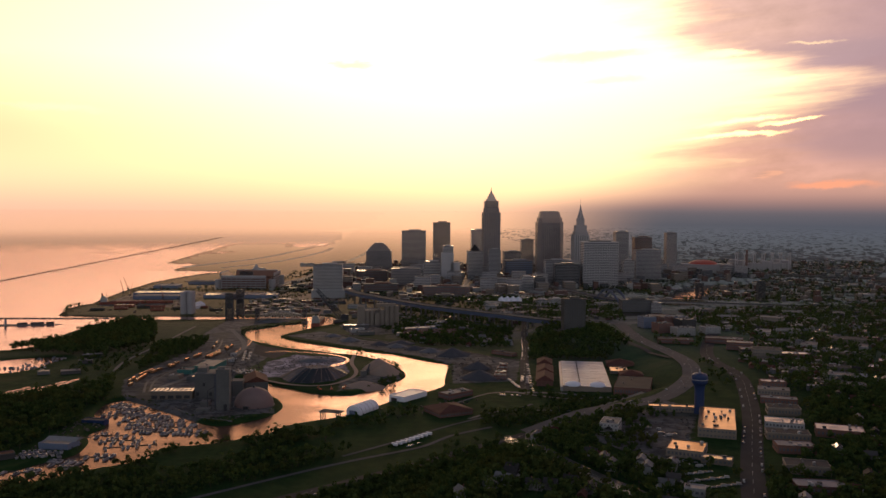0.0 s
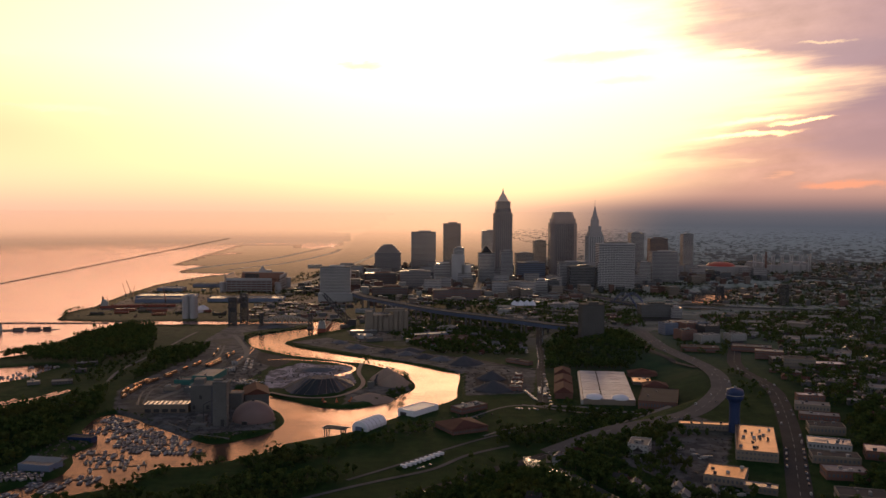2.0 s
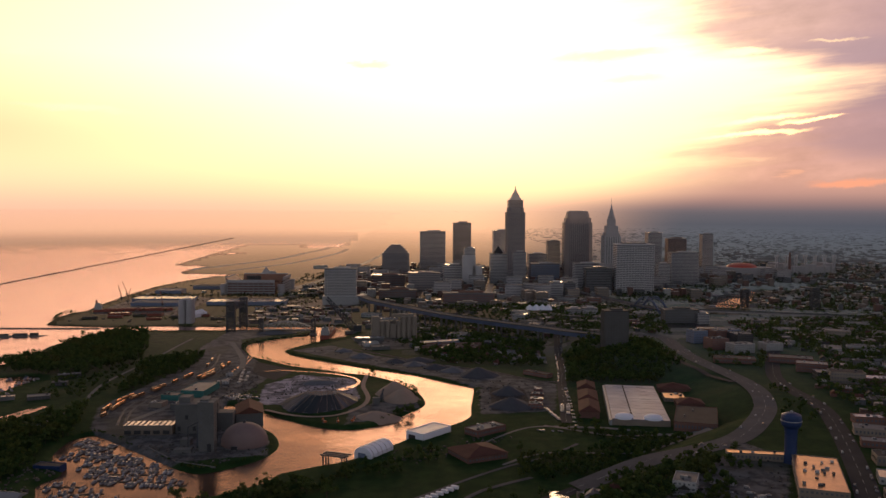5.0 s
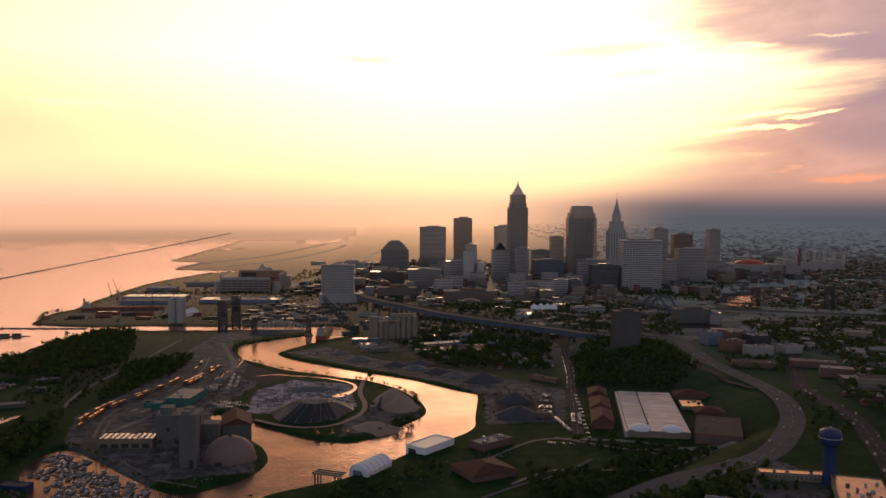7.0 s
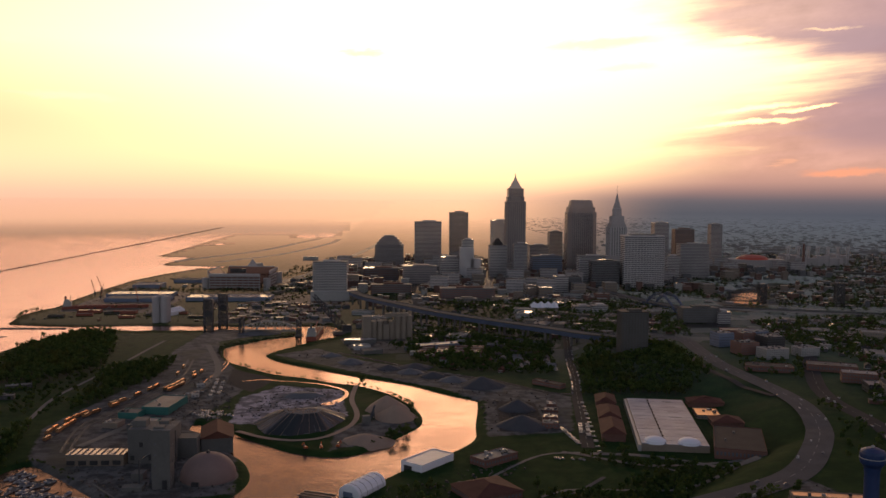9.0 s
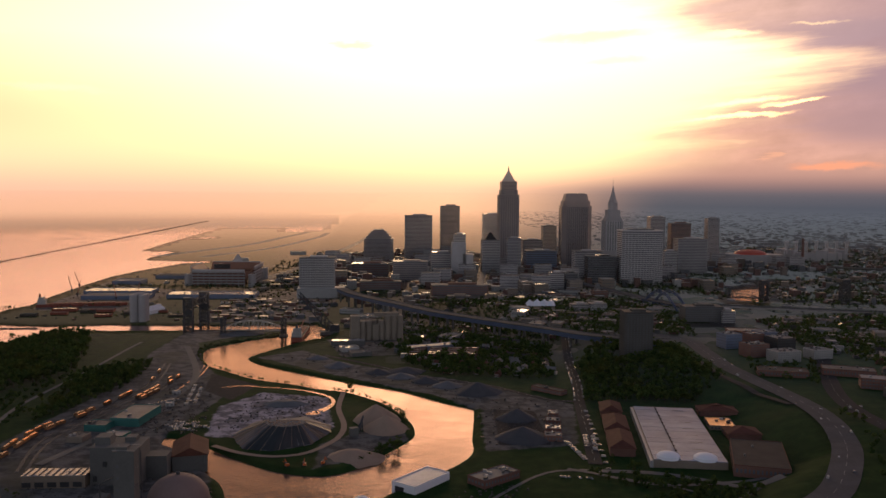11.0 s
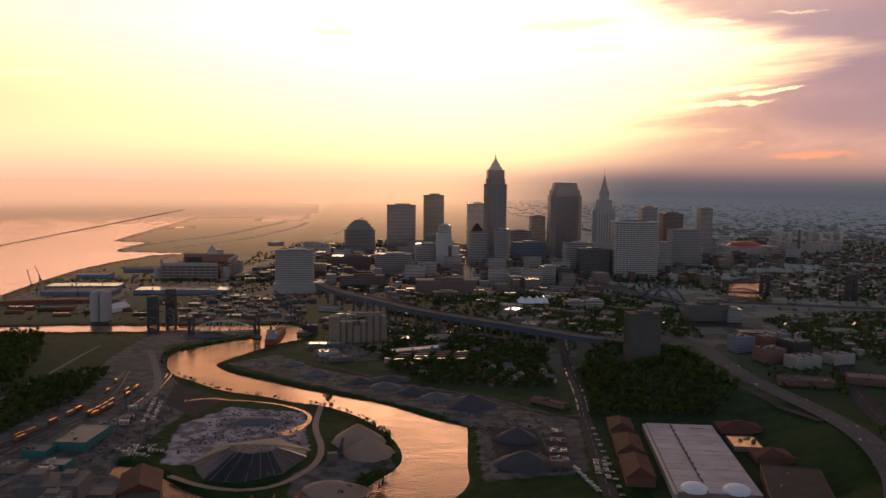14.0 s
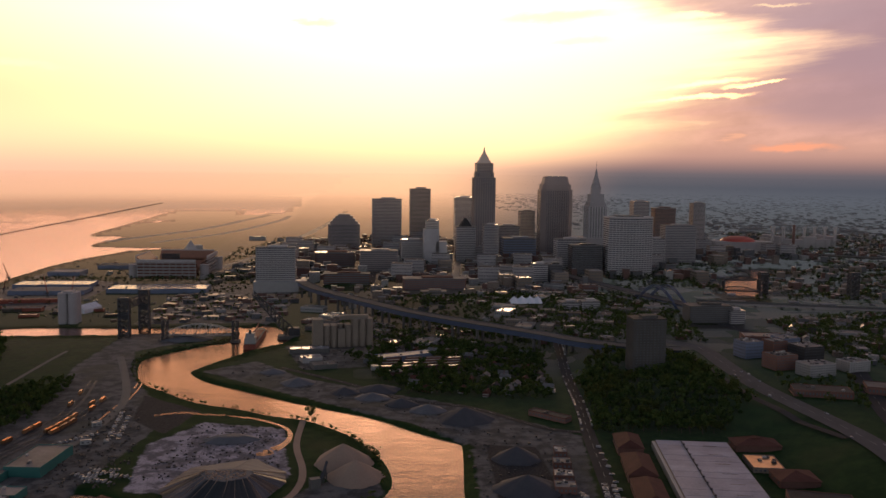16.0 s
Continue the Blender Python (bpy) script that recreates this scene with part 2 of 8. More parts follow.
def ground_material():
    m = bpy.data.materials.new("ground")
    m.use_nodes = True
    N = Nodes(m.node_tree)
    pos = N.add("ShaderNodeNewGeometry").outputs["Position"]
    zone = N.add("ShaderNodeAttribute", {"attribute_name": "zone"}).outputs["Color"]
    zs = N.add("ShaderNodeSeparateColor", None, i0=zone)
    big, mid, small = N.noise(pos, 0.012, 5.0), N.noise(pos, 0.07, 4.0, 0.65), N.noise(pos, 0.6, 4.0, 0.7)
    grass = N.mix(N.span(mid, 0.35, 0.7), (0.011, 0.031, 0.009), (0.022, 0.048, 0.013))
    grass = N.mix(N.span(big, 0.54, 0.74, 0.0, 0.7), grass, (0.036, 0.048, 0.017))
    grass = N.mix(N.span(small, 0.55, 0.8, 0.0, 0.5), grass, (0.012, 0.017, 0.006))
    gravel = N.mix(N.span(mid, 0.38, 0.62), (0.06, 0.058, 0.056), (0.13, 0.124, 0.119))
    gravel = N.mix(N.span(small, 0.56, 0.75, 0.0, 0.8), gravel, (0.075, 0.07, 0.07))
    gravel = N.mix(N.span(big, 0.55, 0.65, 0.0, 0.7), gravel, (0.085, 0.08, 0.06))
    salt = N.mix(N.span(mid, 0.42, 0.6), (0.13, 0.12, 0.13), (0.38, 0.34, 0.37))
    salt = N.mix(N.span(small, 0.52, 0.66, 0.0, 0.75), salt, (0.16, 0.14, 0.15))
    dark = N.mix(N.span(small, 0.4, 0.7), (0.03, 0.028, 0.028), (0.07, 0.062, 0.058))
    c = N.mix(N.span(N.math("ADD", zs.outputs[0], N.math("MULTIPLY", N.math("SUBTRACT", mid, 0.5), 0.7)), 0.35, 0.6), grass, gravel)
    c = N.mix(N.span(N.math("ADD", zs.outputs[1], N.math("MULTIPLY", N.math("SUBTRACT", mid, 0.5), 0.9)), 0.35, 0.55), c, salt)
    c = N.mix(N.span(N.math("ADD", zs.outputs[2], N.math("MULTIPLY", N.math("SUBTRACT", mid, 0.5), 0.5)), 0.4, 0.6), c, dark)
    lots = N.add("ShaderNodeTexVoronoi", {"distance": "CHEBYCHEV"}, Vector=pos, Scale=0.022)
    lot_v = N.add("ShaderNodeSeparateColor", None, i0=lots.outputs["Color"])
    lot_c = N.mix(N.span(lot_v.outputs[0], 0.35, 0.4), (0.022, 0.032, 0.012), N.mix(N.span(lot_v.outputs[1], 0.4, 0.6), (0.05, 0.047, 0.045), (0.13, 0.115, 0.1)))
    lot_c = N.mix(N.span(small, 0.5, 0.7, 0.0, 0.6), lot_c, (0.02, 0.025, 0.012))
    py = N.add("ShaderNodeSeparateXYZ", None, i0=pos)
    town = N.math("MULTIPLY", N.span(py.outputs[1], 1480.0, 1640.0), N.math("MAXIMUM", N.span(py.outputs[0], -40.0, 60.0), N.math("MULTIPLY", N.span(py.outputs[0], -420.0, -340.0), N.span(py.outputs[1], 2500.0, 2700.0))))
    c = N.mix(N.math("MULTIPLY", town, 0.9), c, lot_c)
    b = N.add("ShaderNodeBsdfPrincipled", None, Base_Color=c, Roughness=0.9)
    b.inputs["Specular IOR Level"].default_value = 0.035
    bn = N.add("ShaderNodeBump", None, Height=small, Strength=0.5, Distance=0.8)
    N.tree.links.new(bn.outputs[0], b.inputs["Normal"])
    N.add("ShaderNodeOutputMaterial", None, Surface=haze_fade(N, b, pos))
    return m


def water_material():
    """Silty brown water; the warm tint of its sky reflection is put into the gloss."""
    m = bpy.data.materials.new("water")
    m.use_nodes = True
    N = Nodes(m.node_tree)
    pos = N.add("ShaderNodeNewGeometry").outputs["Position"]
    wide = N.noise(pos, 0.012, 3.0, 0.6)
    drift = N.noise(pos, 0.05, 3.0, 0.6)
    chop = N.noise(pos, 0.3, 3.0, 0.6)
    ps = N.add("ShaderNodeSeparateXYZ", None, i0=pos)
    river_tint = N.math("MULTIPLY", N.span(ps.outputs[1], 2800.0, 2950.0, 1.0, 0.0), N.span(ps.outputs[0], -420.0, -300.0))  # the river's reflection is tinted browner than the lake's
    bn = N.add("ShaderNodeBump", None, Height=N.math("ADD", chop, N.math("MULTIPLY", drift, 1.5)), Strength=0.3, Distance=0.6)
    gloss = N.add("ShaderNodeBsdfGlossy", None, Color=N.mix(river_tint, (0.95, 0.74, 0.8), (0.68, 0.5, 0.45)), Roughness=N.span(wide, 0.35, 0.65, 0.1, 0.24), Normal=bn.outputs[0])
    murk = N.add("ShaderNodeBsdfDiffuse", None, Color=(0.06, 0.036, 0.022, 1))
    # a constant strengthens the sky reflection beyond Fresnel, most on the lake
    fac = N.math("MULTIPLY_ADD", N.add("ShaderNodeFresnel", None, IOR=1.33, Normal=bn.outputs[0]).outputs[0], 1.0, N.span(river_tint, 0.0, 1.0, 0.25, 0.06, False))
    b = N.add("ShaderNodeMixShader", None, i0=fac, i1=murk, i2=gloss)
    N.add("ShaderNodeOutputMaterial", None, Surface=haze_fade(N, b, pos))
    return m


def leaf_material():
    """Leaves that let some light through."""
    m = bpy.data.materials.new("foliage")
    m.use_nodes = True
    N = Nodes(m.node_tree)
    pos = N.add("ShaderNodeNewGeometry").outputs["Position"]
    big, mid, small = N.noise(pos, 0.02, 4.0), N.noise(pos, 0.12, 3.0), N.noise(pos, 0.9, 2.0)
    c = N.mix(N.span(mid, 0.3, 0.7), (0.03, 0.058, 0.021), (0.078, 0.106, 0.036))
    c = N.mix(N.span(big, 0.5, 0.7, 0.0, 0.7), c, (0.07, 0.07, 0.024))
    c = N.mix(N.span(small, 0.5, 0.75, 0.0, 0.6), c, (0.016, 0.03, 0.009))
    d = N.add("ShaderNodeBsdfDiffuse", None, Color=c)
    t = N.add("ShaderNodeBsdfTranslucent", None, Color=N.mix(1.0, c, (1.25, 1.2, 0.7), "MULTIPLY"))
    b = N.add("ShaderNodeMixShader", None, i0=0.32, i1=d, i2=t)
    N.add("ShaderNodeOutputMaterial", None, Surface=haze_fade(N, b, pos))
    return m


M_GROUND, M_WATER = ground_material(), water_material()
M_RUNWAY = mat("runway_concrete", (0.3, 0.28, 0.25), 0.7, 0.2, 0.03, 0.3, far=1.0)
M_FARROAD = mat("far_asphalt", (0.1, 0.095, 0.09), 0.6, 0.2, 0.03, 0.3, far=1.0)
M_ASPHALT = mat("asphalt", (0.04, 0.039, 0.039), 0.85, 0.3, 0.05, 0.8, spec=0.06)
M_HIGHWAY = mat("worn_highway_concrete", (0.082, 0.08, 0.082), 0.85, 0.3, 0.05, 0.6, spec=0.06)
M_CONC = mat("concrete", (0.1, 0.097, 0.092), 0.8, 0.2, 0.06, 0.6)
M_WETROAD = mat("rain_wet_asphalt", (0.05, 0.046, 0.044), 0.6, 0.3, 0.05, 0.8, wet=2.0)
M_SEATS = mat("orange_stadium_seats", (0.26, 0.12, 0.07), 0.6, 0.2, 0.1, 1.0)
M_PAINT = mat("road_paint", (0.3, 0.29, 0.26), 0.7, 0.3, 0.3, 2.0)
M_STONE = mat("grey_stone", (0.33, 0.305, 0.3), 0.7, 0.16, 0.03, 0.5, far=0.9)
M_DARKSTONE = mat("brown_granite", (0.26, 0.215, 0.2), 0.55, 0.16, 0.03, 0.5, far=0.9)
M_PALE = mat("pale_limestone", (0.42, 0.395, 0.385), 0.75, 0.16, 0.04, 0.5, far=0.9)
M_SILO = mat("weathered_silo_concrete", (0.2, 0.165, 0.13), 0.85, 0.2, 0.05, 0.5)
M_BRICK = mat("red_brick", (0.15, 0.08, 0.064), 0.9, 0.25, 0.06, 0.8, rnd=0.25, spec=0.15)
M_APT = mat("dark_tan_brick", (0.09, 0.085, 0.078), 0.85, 0.2, 0.06, 0.8, spec=0.15)
M_TAN = mat("tan_brick", (0.2, 0.16, 0.125), 0.85, 0.2, 0.06, 0.8, rnd=0.2)
M_GLASS = mat("window_glass", (0.12, 0.12, 0.128), 0.25, 0.15, 0.05, 0.4, spec=0.6, far=0.9)
M_BLACK = mat("black_cladding", (0.03, 0.03, 0.032), 0.3, 0.2, 0.05, 0.5, far=0.9)
M_ROOFW = mat("pale_membrane_roof", (0.17, 0.162, 0.17), 0.55, 0.4, 0.06, 0.5, rnd=0.5, wet=0.42)
# the tan metal colour stands in for golden sky reflected by wet roofs
M_ROOFGLOW = mat("sky_glow_tinted_roof", (0.5, 0.3, 0.16), 0.28, 0.35, 0.06, 0.5, metal=0.85)
M_HALLROOF = mat("white_ribbed_membrane", (0.21, 0.235, 0.31), 0.45, 0.35, 0.06, 0.5, rnd=0.15, spec=0.3)
M_ROOFG = mat("grey_gravel_roof", (0.13, 0.124, 0.12), 0.7, 0.35, 0.06, 0.7, rnd=0.4, spec=0.3, wet=0.2)
M_ROOFD = mat("dark_shingle_roof", (0.045, 0.04, 0.038), 0.8, 0.35, 0.1, 1.2, rnd=0.4, spec=0.15)
M_ROOFR = mat("red_brown_shingle_roof", (0.09, 0.038, 0.028), 0.85, 0.3, 0.1, 1.0, rnd=0.15, spec=0.15)
M_WHITE = mat("white_paint", (0.3, 0.29, 0.28), 0.5, 0.12, 0.1, 1.0, rnd=0.15)
M_SIDING = mat("painted_siding", (0.11, 0.1, 0.095), 0.7, 0.2, 0.1, 1.0, rnd=0.6)
M_STEEL = mat("dark_bridge_steel", (0.045, 0.045, 0.05), 0.6, 0.3, 0.1, 1.0)
M_BLUESTEEL = mat("blue_bridge_steel", (0.05, 0.075, 0.14), 0.5, 0.25, 0.05, 0.5)
M_BLUE = mat("blue_tank_paint", (0.006, 0.024, 0.085), 0.5, 0.12, 0.1, 0.8)
M_TEAL = mat("teal_metal_cladding", (0.03, 0.13, 0.115), 0.5, 0.15, 0.1, 1.0)
M_BLUEW = mat("blue_grey_warehouse_cladding", (0.12, 0.15, 0.22), 0.55, 0.15, 0.05, 0.6)
M_DOME = mat("pinkish_concrete_dome", (0.17, 0.115, 0.105), 0.8, 0.15, 0.08, 0.8)
M_SAND = mat("tan_sand", (0.27, 0.19, 0.14), 0.95, 0.15, 0.06, 0.8, bump=0.4)
M_COAL = mat("dark_aggregate", (0.05, 0.05, 0.056), 0.9, 0.2, 0.08, 0.8, bump=0.4)
M_SALT = mat("grey_covered_salt", (0.1, 0.1, 0.108), 0.8, 0.3, 0.06, 0.6, bump=0.3)
M_TARP = mat("black_tarpaulin", (0.02, 0.021, 0.022), 0.45, 0.3, 0.08, 0.7, bump=0.3)
M_SHEET = mat("grey_plastic_sheeting", (0.075, 0.078, 0.092), 0.6, 0.4, 0.08, 0.7, bump=0.3, spec=0.15)
M_FABRIC = mat("white_fabric", (0.66, 0.66, 0.7), 0.6, 0.06, 0.1, 1.0)
M_DIGGER = mat("orange_machine_paint", (0.4, 0.09, 0.02), 0.5, 0.2, 0.5, 2.0)
M_RUST = mat("red_lead_hull", (0.2, 0.05, 0.03), 0.6, 0.2, 0.05, 0.6)
M_HOPPER = mat("weathered_rail_car_paint", (0.2, 0.1, 0.045), 0.45, 0.3, 0.1, 1.0, rnd=0.5)
# orange of the sky's glint on wagon tops, put into the metal colour
M_LID = mat("glow_tinted_wagon_lid", (0.42, 0.15, 0.03), 0.26, 0.5, 0.2, 1.0, metal=0.8, rnd=0.9)
M_CAR = mat("car_paint", (0.2, 0.2, 0.21), 0.3, 0.05, 0.5, 2.0, rnd=0.9)
M_HULL = mat("white_gelcoat", (0.25, 0.25, 0.265), 0.3, 0.08, 0.5, 2.0, rnd=0.35)
M_CANVAS = mat("navy_canvas", (0.03, 0.04, 0.07), 0.7, 0.2, 0.5, 2.0, rnd=0.5)
M_SCRAP = mat("mixed_scrap_and_pallets", (0.06, 0.055, 0.05), 0.7, 0.7, 0.25, 0.9, spec=0.25)
M_TIMBER = mat("weathered_timber", (0.05, 0.042, 0.036), 0.85, 0.25, 0.3, 2.0)
M_BARK = mat("bark", (0.07, 0.05, 0.035), 0.95, 0.2, 0.5, 2.0)
M_LEAF = leaf_material()
M_REDROOF = mat("red_arena_roof", (0.4, 0.05, 0.03), 0.5, 0.15, 0.05, 0.5)
M_ROCK = mat("breakwater_stone", (0.12, 0.1, 0.09), 0.9, 0.3, 0.1, 0.8, far=1.0)

# ---- mesh helpers ----


class Mesh:
    """Vertices and faces gathered for one mesh object."""

    def __init__(self):
        self.v, self.f = [], []

    def raw(self, verts, faces):
        n = len(self.v)
        self.v += [tuple(p) for p in verts]
        self.f += [tuple(i + n for i in q) for q in faces]
        return self

    def box(self, cx, cy, z0, w, d, h, rot=0.0, top=None):
        """A box on z0; top: scale of its upper face."""
        c, s, k = math.cos(rot), math.sin(rot), 1.0 if top is None else top
        vs = []
        for z, m in ((z0, 1.0), (z0 + h, k)):
            for a, b in ((-1, -1), (1, -1), (1, 1), (-1, 1)):
                x, y = a * w / 2 * m, b * d / 2 * m
                vs.append((cx + x * c - y * s, cy + x * s + y * c, z))
        return self.raw(vs, [(3, 2, 1, 0), (4, 5, 6, 7), (0, 1, 5, 4), (1, 2, 6, 5), (2, 3, 7, 6), (3, 0, 4, 7)])

    def prism(self, poly, z0, z1, k=1.0, base=True):
        n = len(poly)
        mx, my = sum(p[0] for p in poly) / n, sum(p[1] for p in poly) / n
        vs = [(x, y, z0) for x, y in poly] + [(mx + (x - mx) * k, my + (y - my) * k, z1) for x, y in poly]
        fs = [(i, (i + 1) % n, n + (i + 1) % n, n + i) for i in range(n)] + [tuple(range(n, 2 * n))]
        if base:
            fs.append(tuple(range(n - 1, -1, -1)))
        return self.raw(vs, fs)

    def lathe(self, cx, cy, rings, n=24):
        """Rings of (radius, z) turned round an upright axis."""
        vs = [(cx + r * math.cos(2 * math.pi * i / n), cy + r * math.sin(2 * math.pi * i / n), z) for r, z in rings for i in range(n)]
        fs = [(j * n + i, j * n + (i + 1) % n, (j + 1) * n + (i + 1) % n, (j + 1) * n + i) for j in range(len(rings) - 1) for i in range(n)]
        fs += [tuple(range(n - 1, -1, -1)), tuple(range((len(rings) - 1) * n, len(rings) * n))]
        return self.raw(vs, fs)

    def gable(self, cx, cy, z0, w, d, h, rot=0.0, over=0.4, hip=0.0):
        """A pitched roof, ridge along its depth."""
        c, s = math.cos(rot), math.sin(rot)
        w2, d2 = w / 2 + over, d / 2 + over
        pts = [(-w2, -d2, 0), (w2, -d2, 0), (w2, d2, 0), (-w2, d2, 0), (0, -d2 + hip, h), (0, d2 - hip, h)]
        vs = [(cx + x * c - y * s, cy + x * s + y * c, z0 + z) for x, y, z in pts]
        return self.raw(vs, [(3, 2, 1, 0), (0, 4, 5, 3), (1, 2, 5, 4), (0, 1, 4), (2, 3, 5)])

    def beam(self, a, b, r):
        """A square bar from a to b."""
        a, b = Vector(a), Vector(b)
        w = (b - a).normalized()
        u = w.cross(Vector((0, 0, 1)))
        u = u.normalized() if u.length > 1e-4 else Vector((1, 0, 0))
        v = u.cross(w)
        vs = [p + u * i * r + v * j * r for p in (a, b) for i, j in ((-1, -1), (1, -1), (1, 1), (-1, 1))]
        return self.raw([tuple(p) for p in vs], [(3, 2, 1, 0), (4, 5, 6, 7), (0, 1, 5, 4), (1, 2, 6, 5), (2, 3, 7, 6), (3, 0, 4, 7)])

    def data(self, name, material):
        me = bpy.data.meshes.new(name)
        me.from_pydata(self.v, [], self.f)
        me.materials.append(material)
        return me


def part(name, m, material, parent, label=""):
    """One mesh as a part of a thing or of a part; m: a Mesh or mesh data to share."""
    ob = new(name, m.data(name, material) if isinstance(m, Mesh) else m)
    ob.parent = parent
    if label:
        tagged(ob, label)
    return ob


def thing(name, x, y, z, rot=0.0, label="", category="", group="", kind=""):
    ob = new(name)
    ob.empty_display_size = 0.5
    ob.matrix_basis = pose(x, y, z, 0, 0, rot)
    return tagged(ob, label, category, group, kind)


def solo(name, m, material, label, category, kind="", group=""):
    return tagged(new(name, m.data(name, material)), label, category, group, kind)


# ---- lie of the land: shore lines, far distance, heights ----
CENTRE, R0, RM = np.array((0.0, 280.0, 246.0)), 3300.0, 4640.0


def squeeze(r):
    """Distance from the centre at which far land is set, so that the horizon lies within the clip range."""
    r = np.maximum(r, 1e-6)
    return np.where(r > R0, R0 + (RM - R0) * (1 - np.exp(-np.maximum(r - R0, 0) / (RM - R0))), r)


def settle_far(p):
    """Draws far points towards the centre along their line of sight."""
    p = np.asarray(p, float)
    d = p - CENTRE
    r = np.sqrt(d[..., 0] ** 2 + d[..., 1] ** 2)
    return CENTRE + d * (squeeze(r) / np.maximum(r, 1e-6))[..., None]


def spline(pts, n=4, closed=False):
    """Catmull-Rom through points."""
    P = [np.array(p, float) for p in pts]
    m, out = len(P), []
    for i in range(m if closed else m - 1):
        a, b, c, d = (P[(i + k) % m] if closed else P[min(max(i + k, 0), m - 1)] for k in (-1, 0, 1, 2))
        for j in range(n):
            t = j / n
            out.append(0.5 * (2 * b + (c - a) * t + (2 * a - 5 * b + 4 * c - d) * t * t + (3 * b - a - 3 * c + d) * t ** 3))
    return out if closed else out + [P[-1]]


WEST_BANK = [(-167, 1892), (-171, 1790), (-207, 1764), (-251, 1706), (-268, 1680), (-264, 1632), (-244, 1562), (-202, 1510), (-159, 1463), (-115, 1439), (-79, 1412),
             (-43, 1394), (-4, 1348), (15, 1306), (29, 1259), (30, 1209), (9, 1168), (-19, 1121), (-51, 1099), (-96, 1113), (-143, 1157), (-189, 1208), (-214, 1217)]
DOME_BANK = [(-212, 1196), (-166, 1152), (-153, 1112), (-135, 1082), (-123, 1035), (-132, 993), (-157, 964), (-180, 948), (-200, 956), (-233, 988), (-275, 1033), (-310, 1069),
             (-327, 1081), (-340, 1066), (-342, 1044), (-337, 1002), (-318, 972), (-306, 946), (-315, 916), (-304, 887), (-302, 843), (-326, 814), (-349, 787), (-420, 740), (-480, 650)]
EAST_BANK = [(-420, 640), (-325, 732), (-309, 755), (-269, 793), (-240, 809), (-226, 831), (-228, 851), (-214, 866), (-190, 868), (-155, 886), (-120, 918), (-112, 940), (-82, 962),
             (-49, 983), (-6, 1037), (9, 1058), (57, 1111), (82, 1153), (87, 1200), (99, 1300), (94, 1318), (64, 1347), (20, 1400), (-22, 1433), (-67, 1468), (-118, 1512), (-168, 1558),
             (-194, 1600), (-190, 1628), (-163, 1681), (-130, 1740), (-95, 1780), (-92, 1840), (-133, 1925)]
SHORE_A = [(-900, 1380), (-700, 1430), (-639, 1451), (-606, 1487), (-593, 1553), (-605, 1641), (-592, 1741), (-564, 1815), (-506, 1842), (-434, 1845), (-321, 1846), (-282, 1852), (-235, 1852), (-167, 1860)]
SHORE_B = [(-133, 1900), (-188, 1905), (-325, 1903), (-476, 1912), (-593, 1899), (-724, 1930), (-746, 2040), (-744, 2101), (-726, 2162), (-738, 2267), (-744, 2494), (-742, 2732), (-720, 2893), (-653, 3126), (-540, 3230)]
SHORE_C = [(-636, 3234), (-804, 3288), (-812, 3340), (-787, 3660), (-936, 3708), (-965, 4600), (-991, 5566), (-592, 5619), (-566, 5188), (-377, 5326), (-376, 6261), (-436, 8285), (-700, 8330), (-912, 8402),
           (-700, 8800), (-320, 10145), (-300, 11416), (-200, 40000), (-20000, 40000), (-20000, 1000)]
RIVER = spline(WEST_BANK, 3) + spline(DOME_BANK, 3) + spline(EAST_BANK, 3)
LAKE = spline(SHORE_A, 3) + [np.array(p, float) for p in SHORE_B + SHORE_C]
BEND = spline([(853, 2423), (998, 2558), (960, 2440), (830, 2190), (790, 2120), (735, 2130), (770, 2200)], 3, True)
BEND_2 = spline([(985, 2610), (1097, 2675), (1175, 2640), (1169, 2600), (1055, 2528)], 3, True)
MARINA = spline([(-700, 1300), (-590, 1380), (-532, 1403), (-508, 1385), (-517, 1325), (-540, 1262), (-700, 1200)], 3, True)
AIR_POND = [(-935, 4440), (-830, 4560), (-841, 4660), (-935, 4540)]
WATERS = [np.array(p, float) for p in (RIVER, LAKE, BEND, BEND_2, MARINA, AIR_POND)]


def poly_distance(x, y, poly, reach=150.0):
    """Distance to a closed outline up to reach, negative inside."""
    x, y = np.asarray(x, float), np.asarray(y, float)
    shape = x.shape
    x, y = x.ravel(), y.ravel()
    best, inside = np.full(x.shape, reach * reach), np.zeros(x.shape, bool)
    for (ax, ay), (bx, by) in zip(poly, np.roll(poly, -1, 0)):
        dx, dy = bx - ax, by - ay
        near = np.flatnonzero((x > min(ax, bx) - reach) & (x < max(ax, bx) + reach) & (y > min(ay, by) - reach) & (y < max(ay, by) + reach))
        if len(near):
            px, py = x[near] - ax, y[near] - ay
            t = np.clip((px * dx + py * dy) / max(dx * dx + dy * dy, 1e-9), 0, 1)
            best[near] = np.minimum(best[near], (px - t * dx) ** 2 + (py - t * dy) ** 2)
        if ay != by:
            row = np.flatnonzero((ay > y) != (by > y))
            if len(row):
                inside[row] ^= x[row] < dx * (y[row] - ay) / dy + ax
    return (np.where(inside, -1, 1) * np.sqrt(best)).reshape(shape)


def shore(x, y):
    x, y = np.asarray(x, float), np.asarray(y, float)
    return np.minimum.reduce([poly_distance(x, y, w) for w in WATERS])


BLUFF_Y = [200, 600, 750, 900, 1000, 1100, 1300, 1420, 1560, 1700, 1900, 2050, 2200, 2600, 3200, 6000]
BLUFF_X = [-60, 0, 90, 190, 280, 390, 400, 300, 290, 290, 200, 60, -60, -170, -250, -300]


